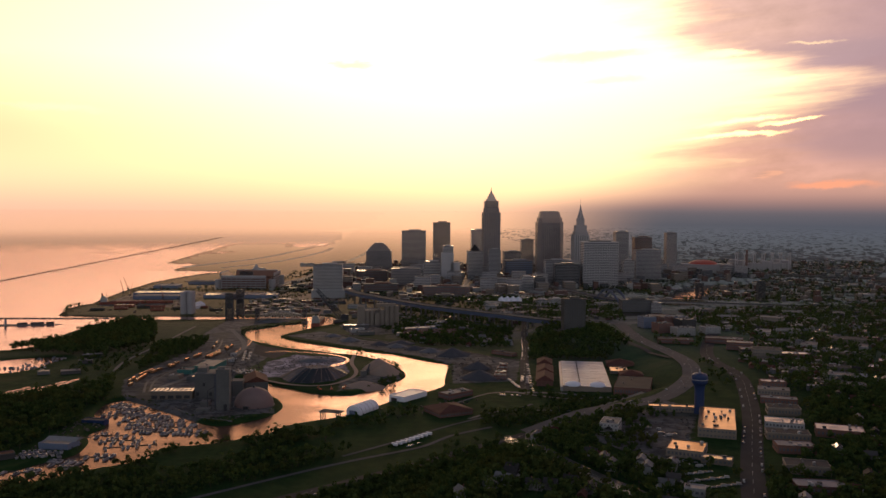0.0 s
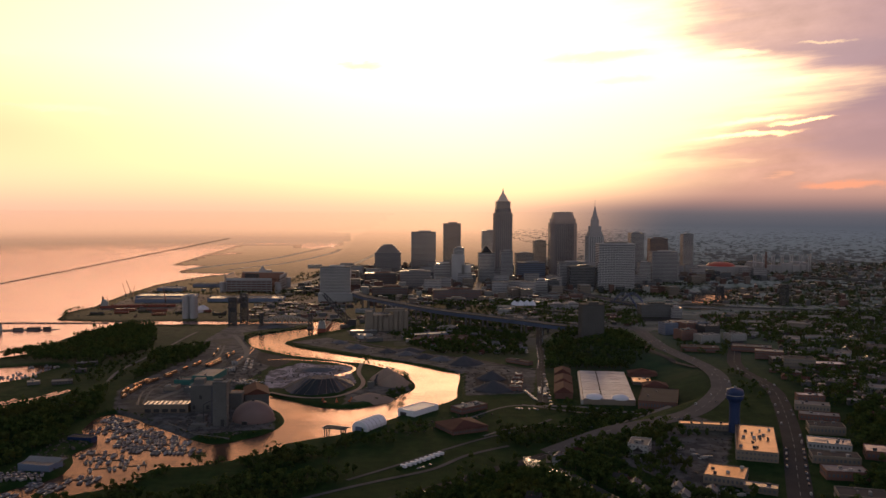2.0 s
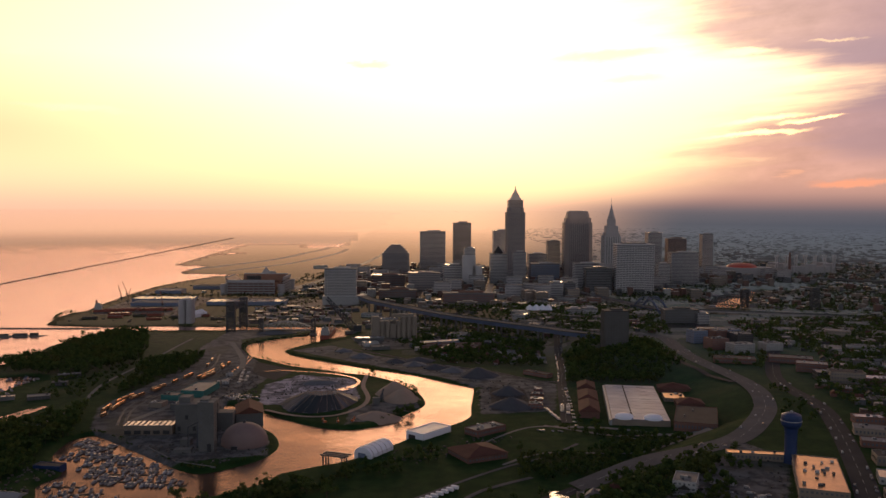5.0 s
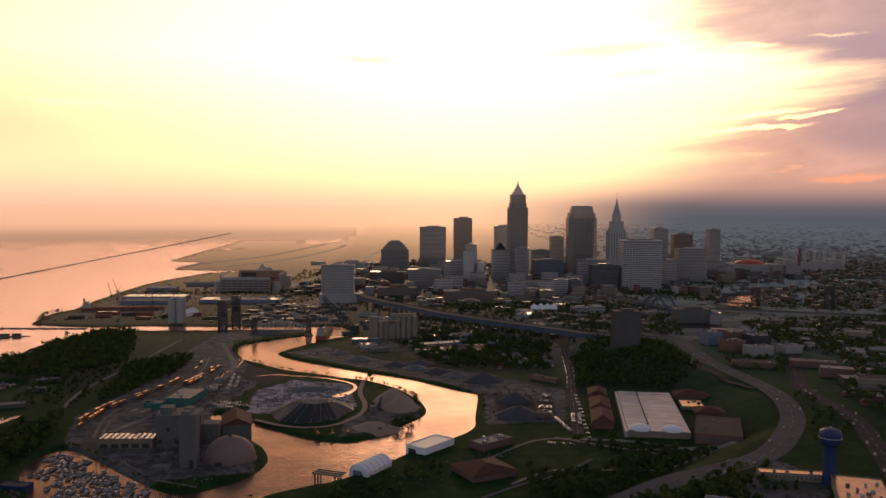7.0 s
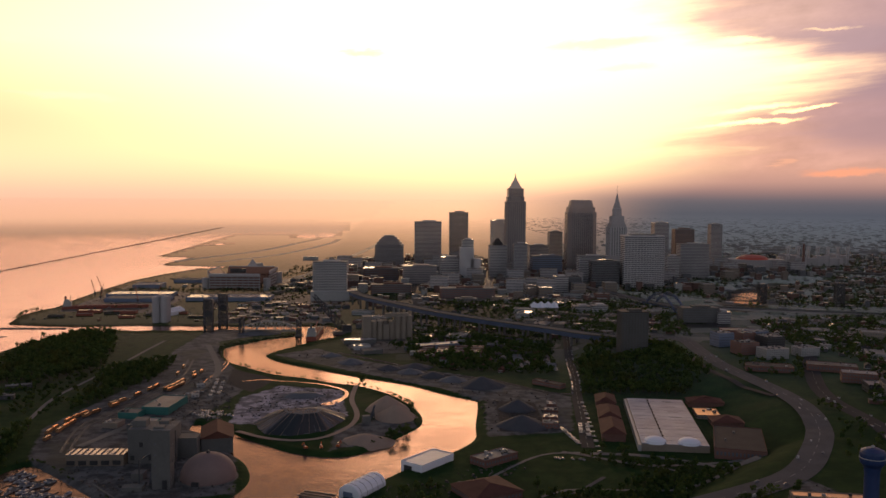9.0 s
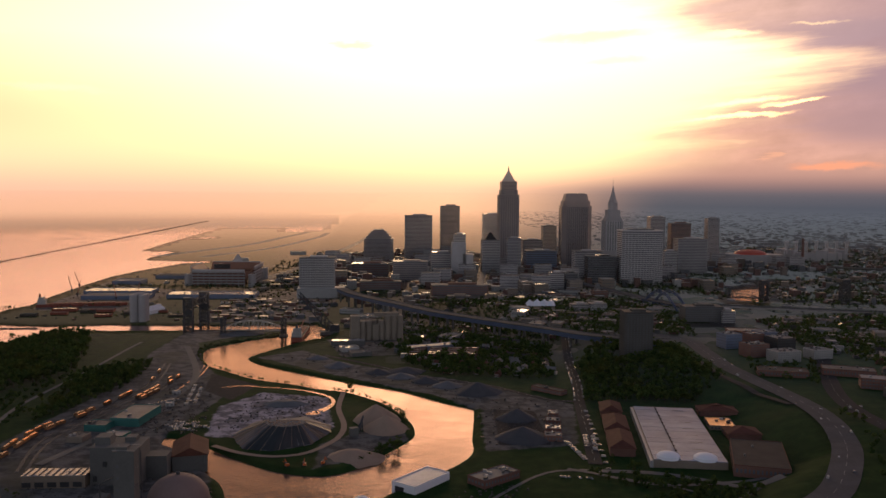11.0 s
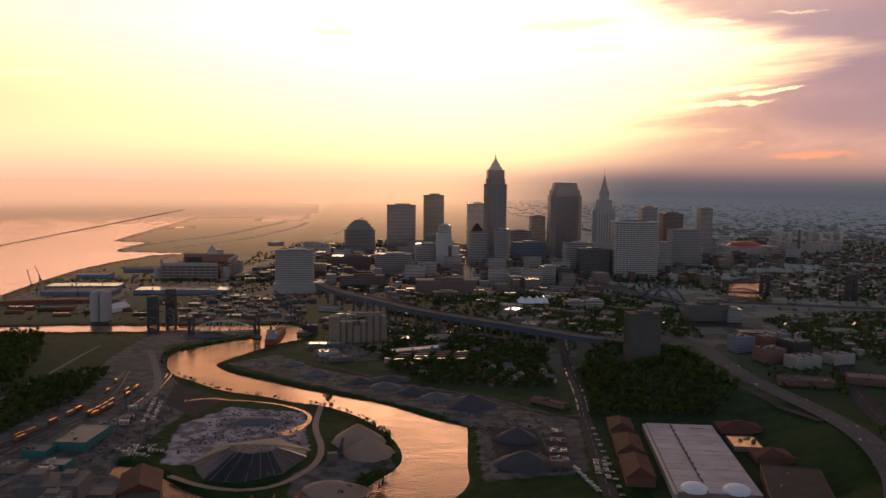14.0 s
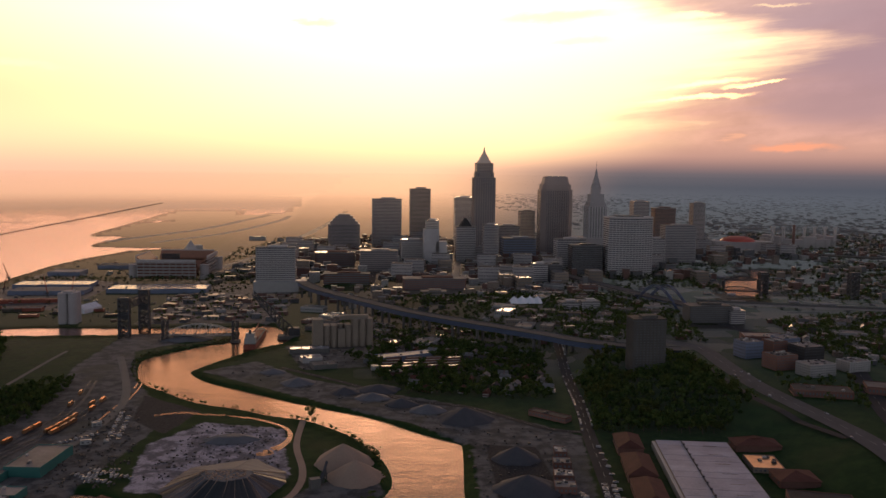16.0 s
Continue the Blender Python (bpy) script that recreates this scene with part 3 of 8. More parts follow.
def smooth01(t):
    t = np.clip(t, 0, 1)
    return t * t * (3 - 2 * t)


def land(x, y):
    """Height of dry ground over the lake, without the shore's slope."""
    x, y = np.asarray(x, float), np.asarray(y, float)
    rise = smooth01((x - np.interp(y, BLUFF_Y, BLUFF_X) + 40) / 90)
    # the valley of the river's next bend
    low = smooth01(1 - np.hypot((x - 900) / 330, (y - 2330) / 420)) * 0.9
    roll = np.sin(x * 0.013 + 1.3) * np.cos(y * 0.011) * 0.5 + np.sin(x * 0.031 + y * 0.027) * 0.3
    return 3.2 + 19.0 * rise * (1 - low) + roll


def ground_z(x, y):
    return np.minimum(land(x, y), np.clip(shore(x, y) * 0.55, -2.5, 99))


def gz(x, y):
    return float(ground_z(np.array([x]), np.array([y]))[0])


POND = spline([(-121, 1408), (-91, 1395), (-64, 1368), (-55, 1342), (-58, 1314), (-71, 1286), (-84, 1290), (-64, 1317), (-59.5, 1342), (-68, 1366), (-93, 1391), (-120, 1405)], 3, True)
YARDS = [  # gravel or built-up ground
    [(-240, 960), (-130, 1000), (-150, 1120), (-215, 1210), (-180, 1400), (-250, 1560), (-290, 1720), (-180, 1840), (-330, 1850), (-340, 1640), (-320, 1450), (-360, 1200), (-335, 1100)],
    [(95, 1150), (185, 1170), (215, 1320), (120, 1430), (20, 1500), (-60, 1560), (-120, 1650), (-180, 1600), (-60, 1480), (60, 1370), (108, 1300)],
    [(-60, 1600), (80, 1620), (20, 1760), (-90, 1740)],
    [(-25, 1300), (25, 1200), (-20, 1140), (-60, 1110), (-60, 1180), (-20, 1220)],
    [(-690, 2080), (-500, 2060), (-480, 2400), (-700, 2600)],
    [(250, 700), (345, 900), (330, 960), (200, 800)],
    [(-340, 1925), (-120, 1925), (-100, 2300), (-330, 2450)],
]
SALTS = [[(-173, 1211), (-183, 1320), (-142, 1385), (-62, 1361), (-60, 1300), (-50, 1230), (-120, 1200)]]
DARKS = [[(-214, 1400), (-223, 1490), (-153, 1425), (-174, 1351)], [(110, 1170), (160, 1170), (165, 1290), (120, 1300)]]


def ground_sheet():
    ang = np.concatenate([np.radians(np.arange(-180, -36, 6.0)), np.radians(np.arange(-36, 40.01, 0.125)), np.radians(np.arange(46, 179, 6.0))])
    r, rs = 120.0, [40.0]
    while r < 60000:
        rs.append(r)
        r += 2.6 + max(0.0, r - 700) ** 2 / 2.6e5 if r < 5000 else r * 0.03
    rs = np.array(rs)
    A, R = np.meshgrid(ang, rs)
    ox, oy = 0.0, -200.0
    X, Y = ox + R * np.sin(A), oy + R * np.cos(A)
    sd = shore(X, Y)
    base = land(X, Y)
    Z = np.minimum(base, np.clip(sd * 0.55, -2.5, 99))
    rng = np.random.default_rng(4)
    Z = Z + np.where(sd > 6, rng.normal(0, 0.12, Z.shape), 0)
    P = settle_far(np.stack([X, Y, Z], -1)).reshape(-1, 3)
    nr, na = X.shape
    i, j = np.meshgrid(np.arange(nr - 1), np.arange(na), indexing="ij")
    jn = (j + 1) % na
    F = np.stack([i * na + j, (i + 1) * na + j, (i + 1) * na + jn, i * na + jn], -1).reshape(-1, 4)[:, ::-1]
    me = bpy.data.meshes.new("ground")
    me.vertices.add(len(P)), me.loops.add(F.size), me.polygons.add(len(F))
    me.vertices.foreach_set("co", P.ravel())
    me.loops.foreach_set("vertex_index", F.ravel())
    me.polygons.foreach_set("loop_start", np.arange(0, F.size, 4))
    me.update()
    W = np.zeros((P.shape[0], 4))
    W[:, 3] = 1
    xf, yf = X.ravel(), Y.ravel()
    for k, zones in enumerate((YARDS, SALTS, DARKS)):
        for poly in zones:
            W[:, k] = np.maximum(W[:, k], smooth01(0.5 - poly_distance(xf, yf, np.array(poly, float)) / 24))
    # the built-up plateau is half paved
    W[:, 0] = np.maximum(W[:, 0], 0.42 * smooth01((yf - 2150) / 200) * (xf > -420))
    at = me.attributes.new("zone", "FLOAT_COLOR", "POINT")
    at.data.foreach_set("color", W.ravel())
    me.materials.append(M_GROUND)
    me.polygons.foreach_set("use_smooth", np.ones(len(F), bool))
    tagged(new("ground", me), "grassy and gravelled river flats and city ground", "ground", kind="structure")


def water_sheet():
    ang = np.radians(np.arange(-180, 180, 0.5))
    rs = np.concatenate([np.arange(60, 3300, 15.0), 3300 * 1.015 ** np.arange(0, 200)])
    A, R = np.meshgrid(ang, rs)
    X, Y = R * np.sin(A), 280 + R * np.cos(A)
    wet = shore(X, Y) < 9
    P = settle_far(np.stack([X, Y, np.zeros_like(R)], -1)).reshape(-1, 3)
    nr, na = R.shape
    F = [(i * na + j, i * na + (j + 1) % na, (i + 1) * na + (j + 1) % na, (i + 1) * na + j) for i in range(nr - 1) for j in range(na)
         if wet[i, j] or wet[i + 1, j] or wet[i, (j + 1) % na] or wet[i + 1, (j + 1) % na]]
    me = bpy.data.meshes.new("water")
    me.from_pydata([tuple(p) for p in P], [], F)
    me.materials.append(M_WATER)
    me.polygons.foreach_set("use_smooth", np.ones(len(F), bool))
    tagged(new("water", me), "calm lake and river water under a low sun", "water", kind="structure")


ground_sheet()
water_sheet()

# ---- what stands where, to keep scattered things clear ----
TAKEN = []  # circles x, y, radius
LINES = []  # road axes with half width


def road(name, pts, width, material=None, lift=0.35, label="asphalt road", step=12.0, lines=True):
    """A road that follows the ground."""
    P = [Vector((*p, 0)) for p in spline(pts, 6)]
    L = [P[0]]
    for p in P[1:]:
        while (p - L[-1]).length > step:
            L.append(L[-1] + (p - L[-1]).normalized() * step)
    L.append(P[-1])
    LINES.append((np.array([p.xy for p in L]), width / 2))
    m, paint = Mesh(), Mesh()
    offs = (-0.5, -0.25, 0, 0.25, 0.5)
    vs, ps = [], []
    W = [(L[min(i + 1, len(L) - 1)] - L[max(i - 1, 0)]).normalized() for i in range(len(L))]
    S = [Vector((w.y, -w.x, 0)) for w in W]
    Q = np.array([[(p + n * width * o).xy for o in (-0.5, 0, 0.5)] for p, n in zip(L, S)])
    CZ = ground_z(Q[..., 0], Q[..., 1]).max(1) + lift
    for p, n, cz in zip(L, S, CZ):
        row = settle_far(np.array([[*(p + n * width * o).xy, cz + 0.15 * (1 - abs(o) * 2)] for o in offs]))
        vs += [tuple(q) for q in row]
        ps += [tuple(q) for q in settle_far(np.array([[*(p + n * o).xy, cz + 0.24] for o in (-0.14, 0.14)]))]
    k = len(offs)
    m.raw(vs, [(i * k + j, i * k + j + 1, (i + 1) * k + j + 1, (i + 1) * k + j) for i in range(len(L) - 1) for j in range(k - 1)])
    ob = solo(name, m, material or M_ASPHALT, label, "road", "structure")
    if lines:
        paint.raw(ps, [(i * 2, i * 2 + 1, i * 2 + 3, i * 2 + 2) for i in range(0, len(L) - 1, 2)])
        part("centre_line", paint, M_PAINT, ob)
    return ob


HIGHWAY = [(412, 1670), (452, 1610), (446, 1520), (437, 1430), (440, 1350), (445, 1262), (438, 1187), (416, 1111), (378, 1040), (330, 975), (272, 932), (205, 898), (150, 876)]
road("highway", HIGHWAY, 25, M_HIGHWAY, label="wide grey divided highway curving round the bluff")
road("street", [(150, 876), (85, 834), (32, 787), (-20, 746), (-112, 676), (-260, 560)], 13, label="tree-lined parkway below the park")
road("path", [(-190, 675), (-138, 717), (-111, 740), (-81, 764), (-42, 792), (0, 821), (41, 849), (72, 886), (119, 919)], 5, M_HIGHWAY, label="pale footpath along the parkway verge", lines=False)
road("path", [(-40, 815), (-8, 847), (27, 882), (65, 919), (107, 957), (145, 982), (182, 1024)], 4, M_HIGHWAY, label="pale lane along the lawn", lines=False)
road("street", [(408, 1600), (420, 1536), (412, 1455), (409, 1385), (417, 1315), (430, 1240)], 10, label="slip road beside the highway", lines=False)
road("street", [(135, 878), (131, 830), (140, 780), (170, 700), (200, 640)], 16, M_WETROAD, label="rain-wet cross street")
road("street", [(-400, 1090), (-385, 1196), (-402, 1330), (-392, 1472), (-378, 1725)], 5, M_CONC, label="gravel path along the old rail line", lines=False)
road("street", [(290, 1720), (262, 1562), (238, 1404), (222, 1320), (188, 1111)], 13, label="straight residential street lined with cars")
road("street", [(600, 1500), (494, 1259), (474, 1100), (447, 1011), (393, 872), (338, 748), (287, 629), (240, 500)], 20, label="wide avenue past flat-roofed shops")
road("street", [(-300, 1690), (-240, 1477), (-245, 1349), (-267, 1246), (-300, 1130)], 9, M_CONC, label="dusty yard road", lines=False)
road("street", [(-87, 1612), (-5, 1531), (57, 1456), (127, 1419), (185, 1345), (222, 1330)], 8, label="riverside road")
road("street", [(170, 1094), (240, 1085), (300, 1045), (330, 1050)], 8, M_CONC, label="pale access lane", lines=False)
road("street", [(-48, 1389), (-50, 1308), (-40, 1239), (-48, 1188), (-80, 1146), (-122, 1150), (-160, 1180)], 6, M_SAND, label="sandy track beside the salt piles", lines=False)
road("street", [(566, 1551), (576, 1644), (557, 1808), (563, 1893)], 20, label="road leading onto the high bridge")
road("street", [(205, 2250), (245, 2500), (300, 2900), (350, 3400)], 16, M_FARROAD, label="long straight downtown avenue", lines=False)
road("street", [(40, 2230), (52, 2500), (62, 3000)], 14, label="downtown street")
road("runway", [(-800, 3420), (-590, 4000), (-480, 4700), (-420, 5100)], 40, M_RUNWAY, label="pale airport runway", lines=False)
road("runway", [(-640, 3380), (-450, 3860), (-330, 4590), (-300, 4900)], 30, M_RUNWAY, label="pale airport taxiway", lines=False)
road("highway", [(-330, 2600), (-250, 3000), (-150, 3500), (-60, 4500), (-20, 5200)], 26, M_FARROAD, label="wide lakefront highway beside the airport", lines=False)

# ---- tall buildings downtown ----


def slab_tower(x, y, w, d, z0, z1, wall, label, floors, rot=0.0, name="office_tower", bands=True, cap=True, glass=None, window=0.5, top_mat=None):
    """A flat-topped tower: wall, a window band for each storey, roof, plant room."""
    t = thing(name, x, y, z0, rot, label, "building", "tall buildings downtown")
    h = z1 - z0
    part("wall", Mesh().box(0, 0, -6, w, d, h + 6), wall, t)
    top = part("roof", Mesh().box(0, 0, h + 0.02, w + 0.8, d + 0.8, 1.2), top_mat or M_ROOFG, t)
    if cap:
        part("plant_room", Mesh().box(w * 0.05, 0, h + 1.22, w * 0.5, d * 0.5, max(3.0, h * 0.03)), wall, top)
    if bands:
        fh = h / floors
        me = Mesh().box(0, 0, 0, w * 0.965, d + 0.5, fh * window).box(0, 0, 0, w + 0.5, d * 0.965, fh * window).data("window_band", glass or M_GLASS)
        for k in range(floors):
            part("window_band", me, None, t).location = (0, 0, fh * k + fh * 0.35)
    TAKEN.append((x, y, max(w, d) * 0.75))
    return t


def pier_tower(t, w, d, z0, z1, n, material, name="pier", proud=0.7):
    """Upright ribs on all four faces of a tower."""
    me = Mesh().box(0, 0, 0, w / n * 0.42, proud * 2, z1 - z0).data(name, material)
    for k in range(n):
        u = (k + 0.5) / n - 0.5
        for px, py, a in ((u * w, -d / 2, 0), (u * w, d / 2, 0)):
            part(name, me, None, t).matrix_basis = pose(px, py, z0, 0, 0, a)
    nd = max(2, int(n * d / w))
    for k in range(nd):
        u = (k + 0.5) / nd - 0.5
        for px in (-w / 2, w / 2):
            part(name, me, None, t).matrix_basis = pose(px, u * d, z0, 0, 0, 90)


# tallest tower, stepped crown and spire
t = thing("skyscraper", 360, 2845, 24, 0, "tall stone skyscraper with stepped pyramid crown and spire", "building", "tall buildings downtown")
part("shaft", Mesh().box(0, 0, -8, 57, 50, 215), M_DARKSTONE, t)
part("upper_shaft", Mesh().box(0, 0, 207, 45, 40, 39), M_DARKSTONE, t)
part("corner_block", Mesh().box(0, 0, 207, 51, 28, 14).box(0, 0, 207, 30, 46, 14), M_DARKSTONE, t)
part("crown", Mesh().box(0, 0, 246, 34, 30, 7, top=0.9).box(0, 0, 253, 25, 23, 9, top=0.85).box(0, 0, 262, 17, 16, 7, top=0.8).box(0, 0, 269, 10, 10, 7, top=0.6), M_PALE, t, "pale stepped metal crown")
part("spire", Mesh().box(0, 0, 276, 5, 5, 15, top=0.1), M_PALE, t)
me = Mesh().box(0, 0, 0, 52, 50.8, 2.0).box(0, 0, 0, 57.8, 45, 2.0).data("window_band", M_GLASS)
for k in range(52):
    part("window_band", me, None, t).location = (0, 0, 1.4 + k * 3.95)
me = Mesh().box(0, 0, 0, 40, 40.8, 2.0).box(0, 0, 0, 45.8, 35, 2.0).data("window_band", M_GLASS)
for k in range(9):
    part("window_band", me, None, t).location = (0, 0, 210 + k * 3.95)
pier_tower(t, 57, 50, 0, 206, 9, M_DARKSTONE)
TAKEN.append((360, 2845, 50))

# broad granite tower with stepped shoulders
t = thing("skyscraper", 563, 2865, 24, 0, "broad brown granite office tower with stepped top", "building", "tall buildings downtown")
part("shaft", Mesh().prism([(-44, -22), (-32, -34), (32, -34), (44, -22), (44, 22), (32, 34), (-32, 34), (-44, 22)], -8, 176), M_DARKSTONE, t)
part("shoulder", Mesh().prism([(-40, -20), (-30, -30), (30, -30), (40, -20), (40, 20), (30, 30), (-30, 30), (-40, 20)], 176, 190), M_DARKSTONE, t)
part("top", Mesh().prism([(-36, -18), (-28, -26), (28, -26), (36, -18), (36, 18), (28, 26), (-28, 26), (-36, 18)], 190, 211, 0.86), M_DARKSTONE, t)
part("roof", Mesh().box(0, 0, 211, 50, 36, 1.5), M_ROOFG, t)
me = Mesh().box(0, 0, 0, 62, 69, 1.9).box(0, 0, 0, 89, 43, 1.9).data("window_band", M_GLASS)
for k in range(43):
    part("window_band", me, None, t).location = (0, 0, 2 + k * 4.0)
pier_tower(t, 62, 68.6, 0, 174, 10, M_DARKSTONE)
TAKEN.append((563, 2865, 60))

# old railway terminal tower
t = thing("skyscraper", 638, 2725, 22, 0, "old stone tower with colonnaded tiers and slender spire", "building", "tall buildings downtown")
part("base", Mesh().box(0, 10, -6, 110, 70, 62), M_STONE, t)
part("shaft", Mesh().box(0, 0, 56, 50, 44, 84), M_STONE, t)
part("setback", Mesh().box(0, 0, 140, 42, 38, 10).box(0, 0, 150, 35, 33, 20), M_STONE, t)
part("drum", Mesh().lathe(0, 0, [(13.5, 170), (13.5, 190), (11, 192), (11, 198)], 16), M_STONE, t)
part("spire", Mesh().lathe(0, 0, [(9.5, 198), (6, 212), (3, 224), (1.2, 234), (0.5, 236)], 12), M_STONE, t)
part("flagpole", Mesh().lathe(0, 0, [(0.5, 236), (0.3, 256)], 6), M_STONE, t)
pier_tower(t, 50, 44, 56, 138, 7, M_PALE)
me = Mesh().box(0, 0, 0, 46, 44.8, 1.9).box(0, 0, 0, 50.8, 40, 1.9).data("window_band", M_GLASS)
for k in range(20):
    part("window_band", me, None, t).location = (0, 0, 58 + k * 4.0)
TAKEN.append((638, 2725, 60))

# courthouse with a bowed, gridded front
t = thing("courthouse_tower", 619, 2402, 18, 0, "grey courthouse tower with bowed gridded front and flat cap", "building", "tall buildings downtown")
bow = [(-49 + 98 * i / 14, -20 - 14 * math.sin(math.pi * i / 14)) for i in range(15)] + [(49, 25), (-49, 25)]
part("wall", Mesh().prism(bow, -6, 130), M_GLASS, t)
grow = lambda k: [(x * k, y * k) for x, y in bow]
me = Mesh().prism(grow(1.015), 0, 2.3).data("spandrel", M_PALE)
for k in range(27):
    part("spandrel", me, None, t).location = (0, 0, k * 4.75 + 1)
part("cornice", Mesh().prism(grow(1.04), 130, 133), M_PALE, t)
part("roof", Mesh().box(0, 0, 133, 60, 30, 3), M_ROOFG, t)
me = Mesh().box(0, 0, -2, 0.9, 0.9, 130).data("pier", M_PALE)
for x, y in bow[:-1]:
    part("pier", me, None, t).location = (x * 1.02, y * 1.02, 0)
TAKEN.append((619, 2402, 60))

slab_tower(109, 3125, 88, 45, 22, 160, M_STONE, "wide flat-topped grey federal office tower", 32)
slab_tower(222, 3275, 65, 42, 22, 188, M_DARKSTONE, "dark slab office tower with flat roof", 40, cap=True)
slab_tower(384, 3420, 64, 40, 22, 157, M_PALE, "pale glass office tower in the haze", 33)
slab_tower(342, 2615, 36, 30, 22, 117, M_STONE, "slim grey residential tower", 24)
slab_tower(495, 2915, 40, 36, 22, 137, M_DARKSTONE, "dark narrow office tower", 28)
slab_tower(841, 2965, 46, 40, 22, 164, M_STONE, "grey office tower behind the courthouse", 34)
slab_tower(1037, 3010, 37, 32, 22, 159, M_STONE, "slender grey hotel tower", 36)
slab_tower(935, 3020, 63, 36, 22, 143, M_BRICK, "brown office block with stepped roof", 30)
slab_tower(843, 2670, 82, 40, 20, 114, M_STONE, "long grey stone office block", 22)
slab_tower(767, 2620, 34, 30, 20, 84, M_PALE, "pale stone office block", 15)
slab_tower(517, 2520, 70, 36, 22, 90, M_PALE, "pale limestone office block with regular windows", 15)
slab_tower(526, 2415, 71, 34, 20, 85, M_BLACK, "black glass office block", 15)
slab_tower(63, 2475, 85, 45, 22, 67, M_DARKSTONE, "dark broad office block", 10)
slab_tower(154, 2665, 58, 40, 22, 76, M_PALE, "pale stone courthouse block", 11)
slab_tower(-36, 2575, 92, 40, 20, 53, M_BRICK, "red brick warehouse block", 7, name="warehouse_block")
slab_tower(-8, 2270, 93, 30, 12, 40, M_BRICK, "brick loft building beside the bridge ramp", 6, name="loft_building")
slab_tower(160, 2180, 120, 40, 14, 42, M_BRICK, "long red brick warehouse", 7, name="warehouse_block")
slab_tower(386, 2265, 32, 26, 22, 60, M_PALE, "small pale office block downtown", 9)
slab_tower(419, 2268, 29, 28, 20, 59, M_BLACK, "small dark office block", 9)
slab_tower(432, 2715, 84, 50, 22, 77, M_BLUEW, "low glass hall with grey front", 9)
slab_tower(443, 2920, 58, 44, 22, 95, M_STONE, "stepped stone office block", 17)
slab_tower(150, 2085, 46, 26, 12, 30, M_TAN, "yellow brick loft building", 4, name="loft_building")
slab_tower(395, 1925, 30, 24, 16, 36, M_PALE, "white boxy apartment block", 6, name="apartment_block")
slab_tower(362, 1930, 32, 26, 16, 34, M_STONE, "grey boxy apartment block with flat roof", 6, name="apartment_block")
slab_tower(545, 1800, 66, 30, 20, 48, M_APT, "dark long apartment block with sunlit roof edge", 9, name="apartment_block")
slab_tower(585, 1790, 22, 26, 20, 42, M_STONE, "grey stair tower of an apartment block", 7, name="apartment_block")
apt = slab_tower(341, 1503, 38, 26, 21, 82, M_APT, "slab apartment tower with rows of small windows", 20, name="apartment_tower", window=0.42, top_mat=M_ROOFD)
pier_tower(apt, 38, 26, 0, 61, 9, M_APT, "pier", 0.9)

# tower with a pyramid roof
t = slab_tower(287, 2670, 48, 40, 22, 109, M_PALE, "pale stone tower with dark pyramid roof", 20, cap=False)
part("pyramid_roof", Mesh().box(0, 0, 88.3, 30, 28, 20, top=0.15), M_ROOFD, t)
# white stepped tower
t = slab_tower(198, 2620, 31, 28, 22, 127, M_PALE, "white stepped art deco telephone tower", 26)
part("wing", Mesh().box(22, 0, -6, 28, 34, 60), M_PALE, t)
part("setback", Mesh().box(-2, 0, -6, 37, 34, 90), M_PALE, t)
# stepped ziggurat office block
t = thing("office_tower", -18, 3025, 22, 0, "dark stepped office block like a ziggurat", "building", "tall buildings downtown")
for k, (w, h) in enumerate(((91, 70), (78, 78), (64, 86), (50, 93), (34, 98))):
    part("tier", Mesh().box(0, 0, -6, w, 50 - k * 4, h + 6), M_DARKSTONE, t)
me = Mesh().box(0, 0, 0, 88, 50.6, 1.9).data("window_band", M_GLASS)
for k in range(17):
    part("window_band", me, None, t).location = (0, 0, 2 + k * 4.0)
TAKEN.append((-18, 3025, 60))
# lakeside hotel block with podium
t = slab_tower(-150, 2292, 78, 30, 6, 91, M_PALE, "pale gridded hotel slab over a white podium", 22)
part("podium", Mesh().box(9, -6, -6, 104, 46, 24), M_WHITE, t)
me = Mesh().box(0, 0, 0, 1.2, 1.5, 67).data("pier", M_WHITE)
for k in range(14):
    part("pier", me, None, t).location = (-38 + k * 5.85, -15.2, 18)

# ---- riverside works, port and landmarks ----


def seat_z(x, y, w, d, rot=0.0):
    """The lowest ground under a footprint, a little sunk in."""
    c, s = math.cos(radians(rot)), math.sin(radians(rot))
    q = np.array([(x + a * w * c - b * d * s, y + a * w * s + b * d * c) for a in (-0.5, 0, 0.5) for b in (-0.5, 0, 0.5)])
    return float(np.maximum(ground_z(q[:, 0], q[:, 1]), 0.6).min())


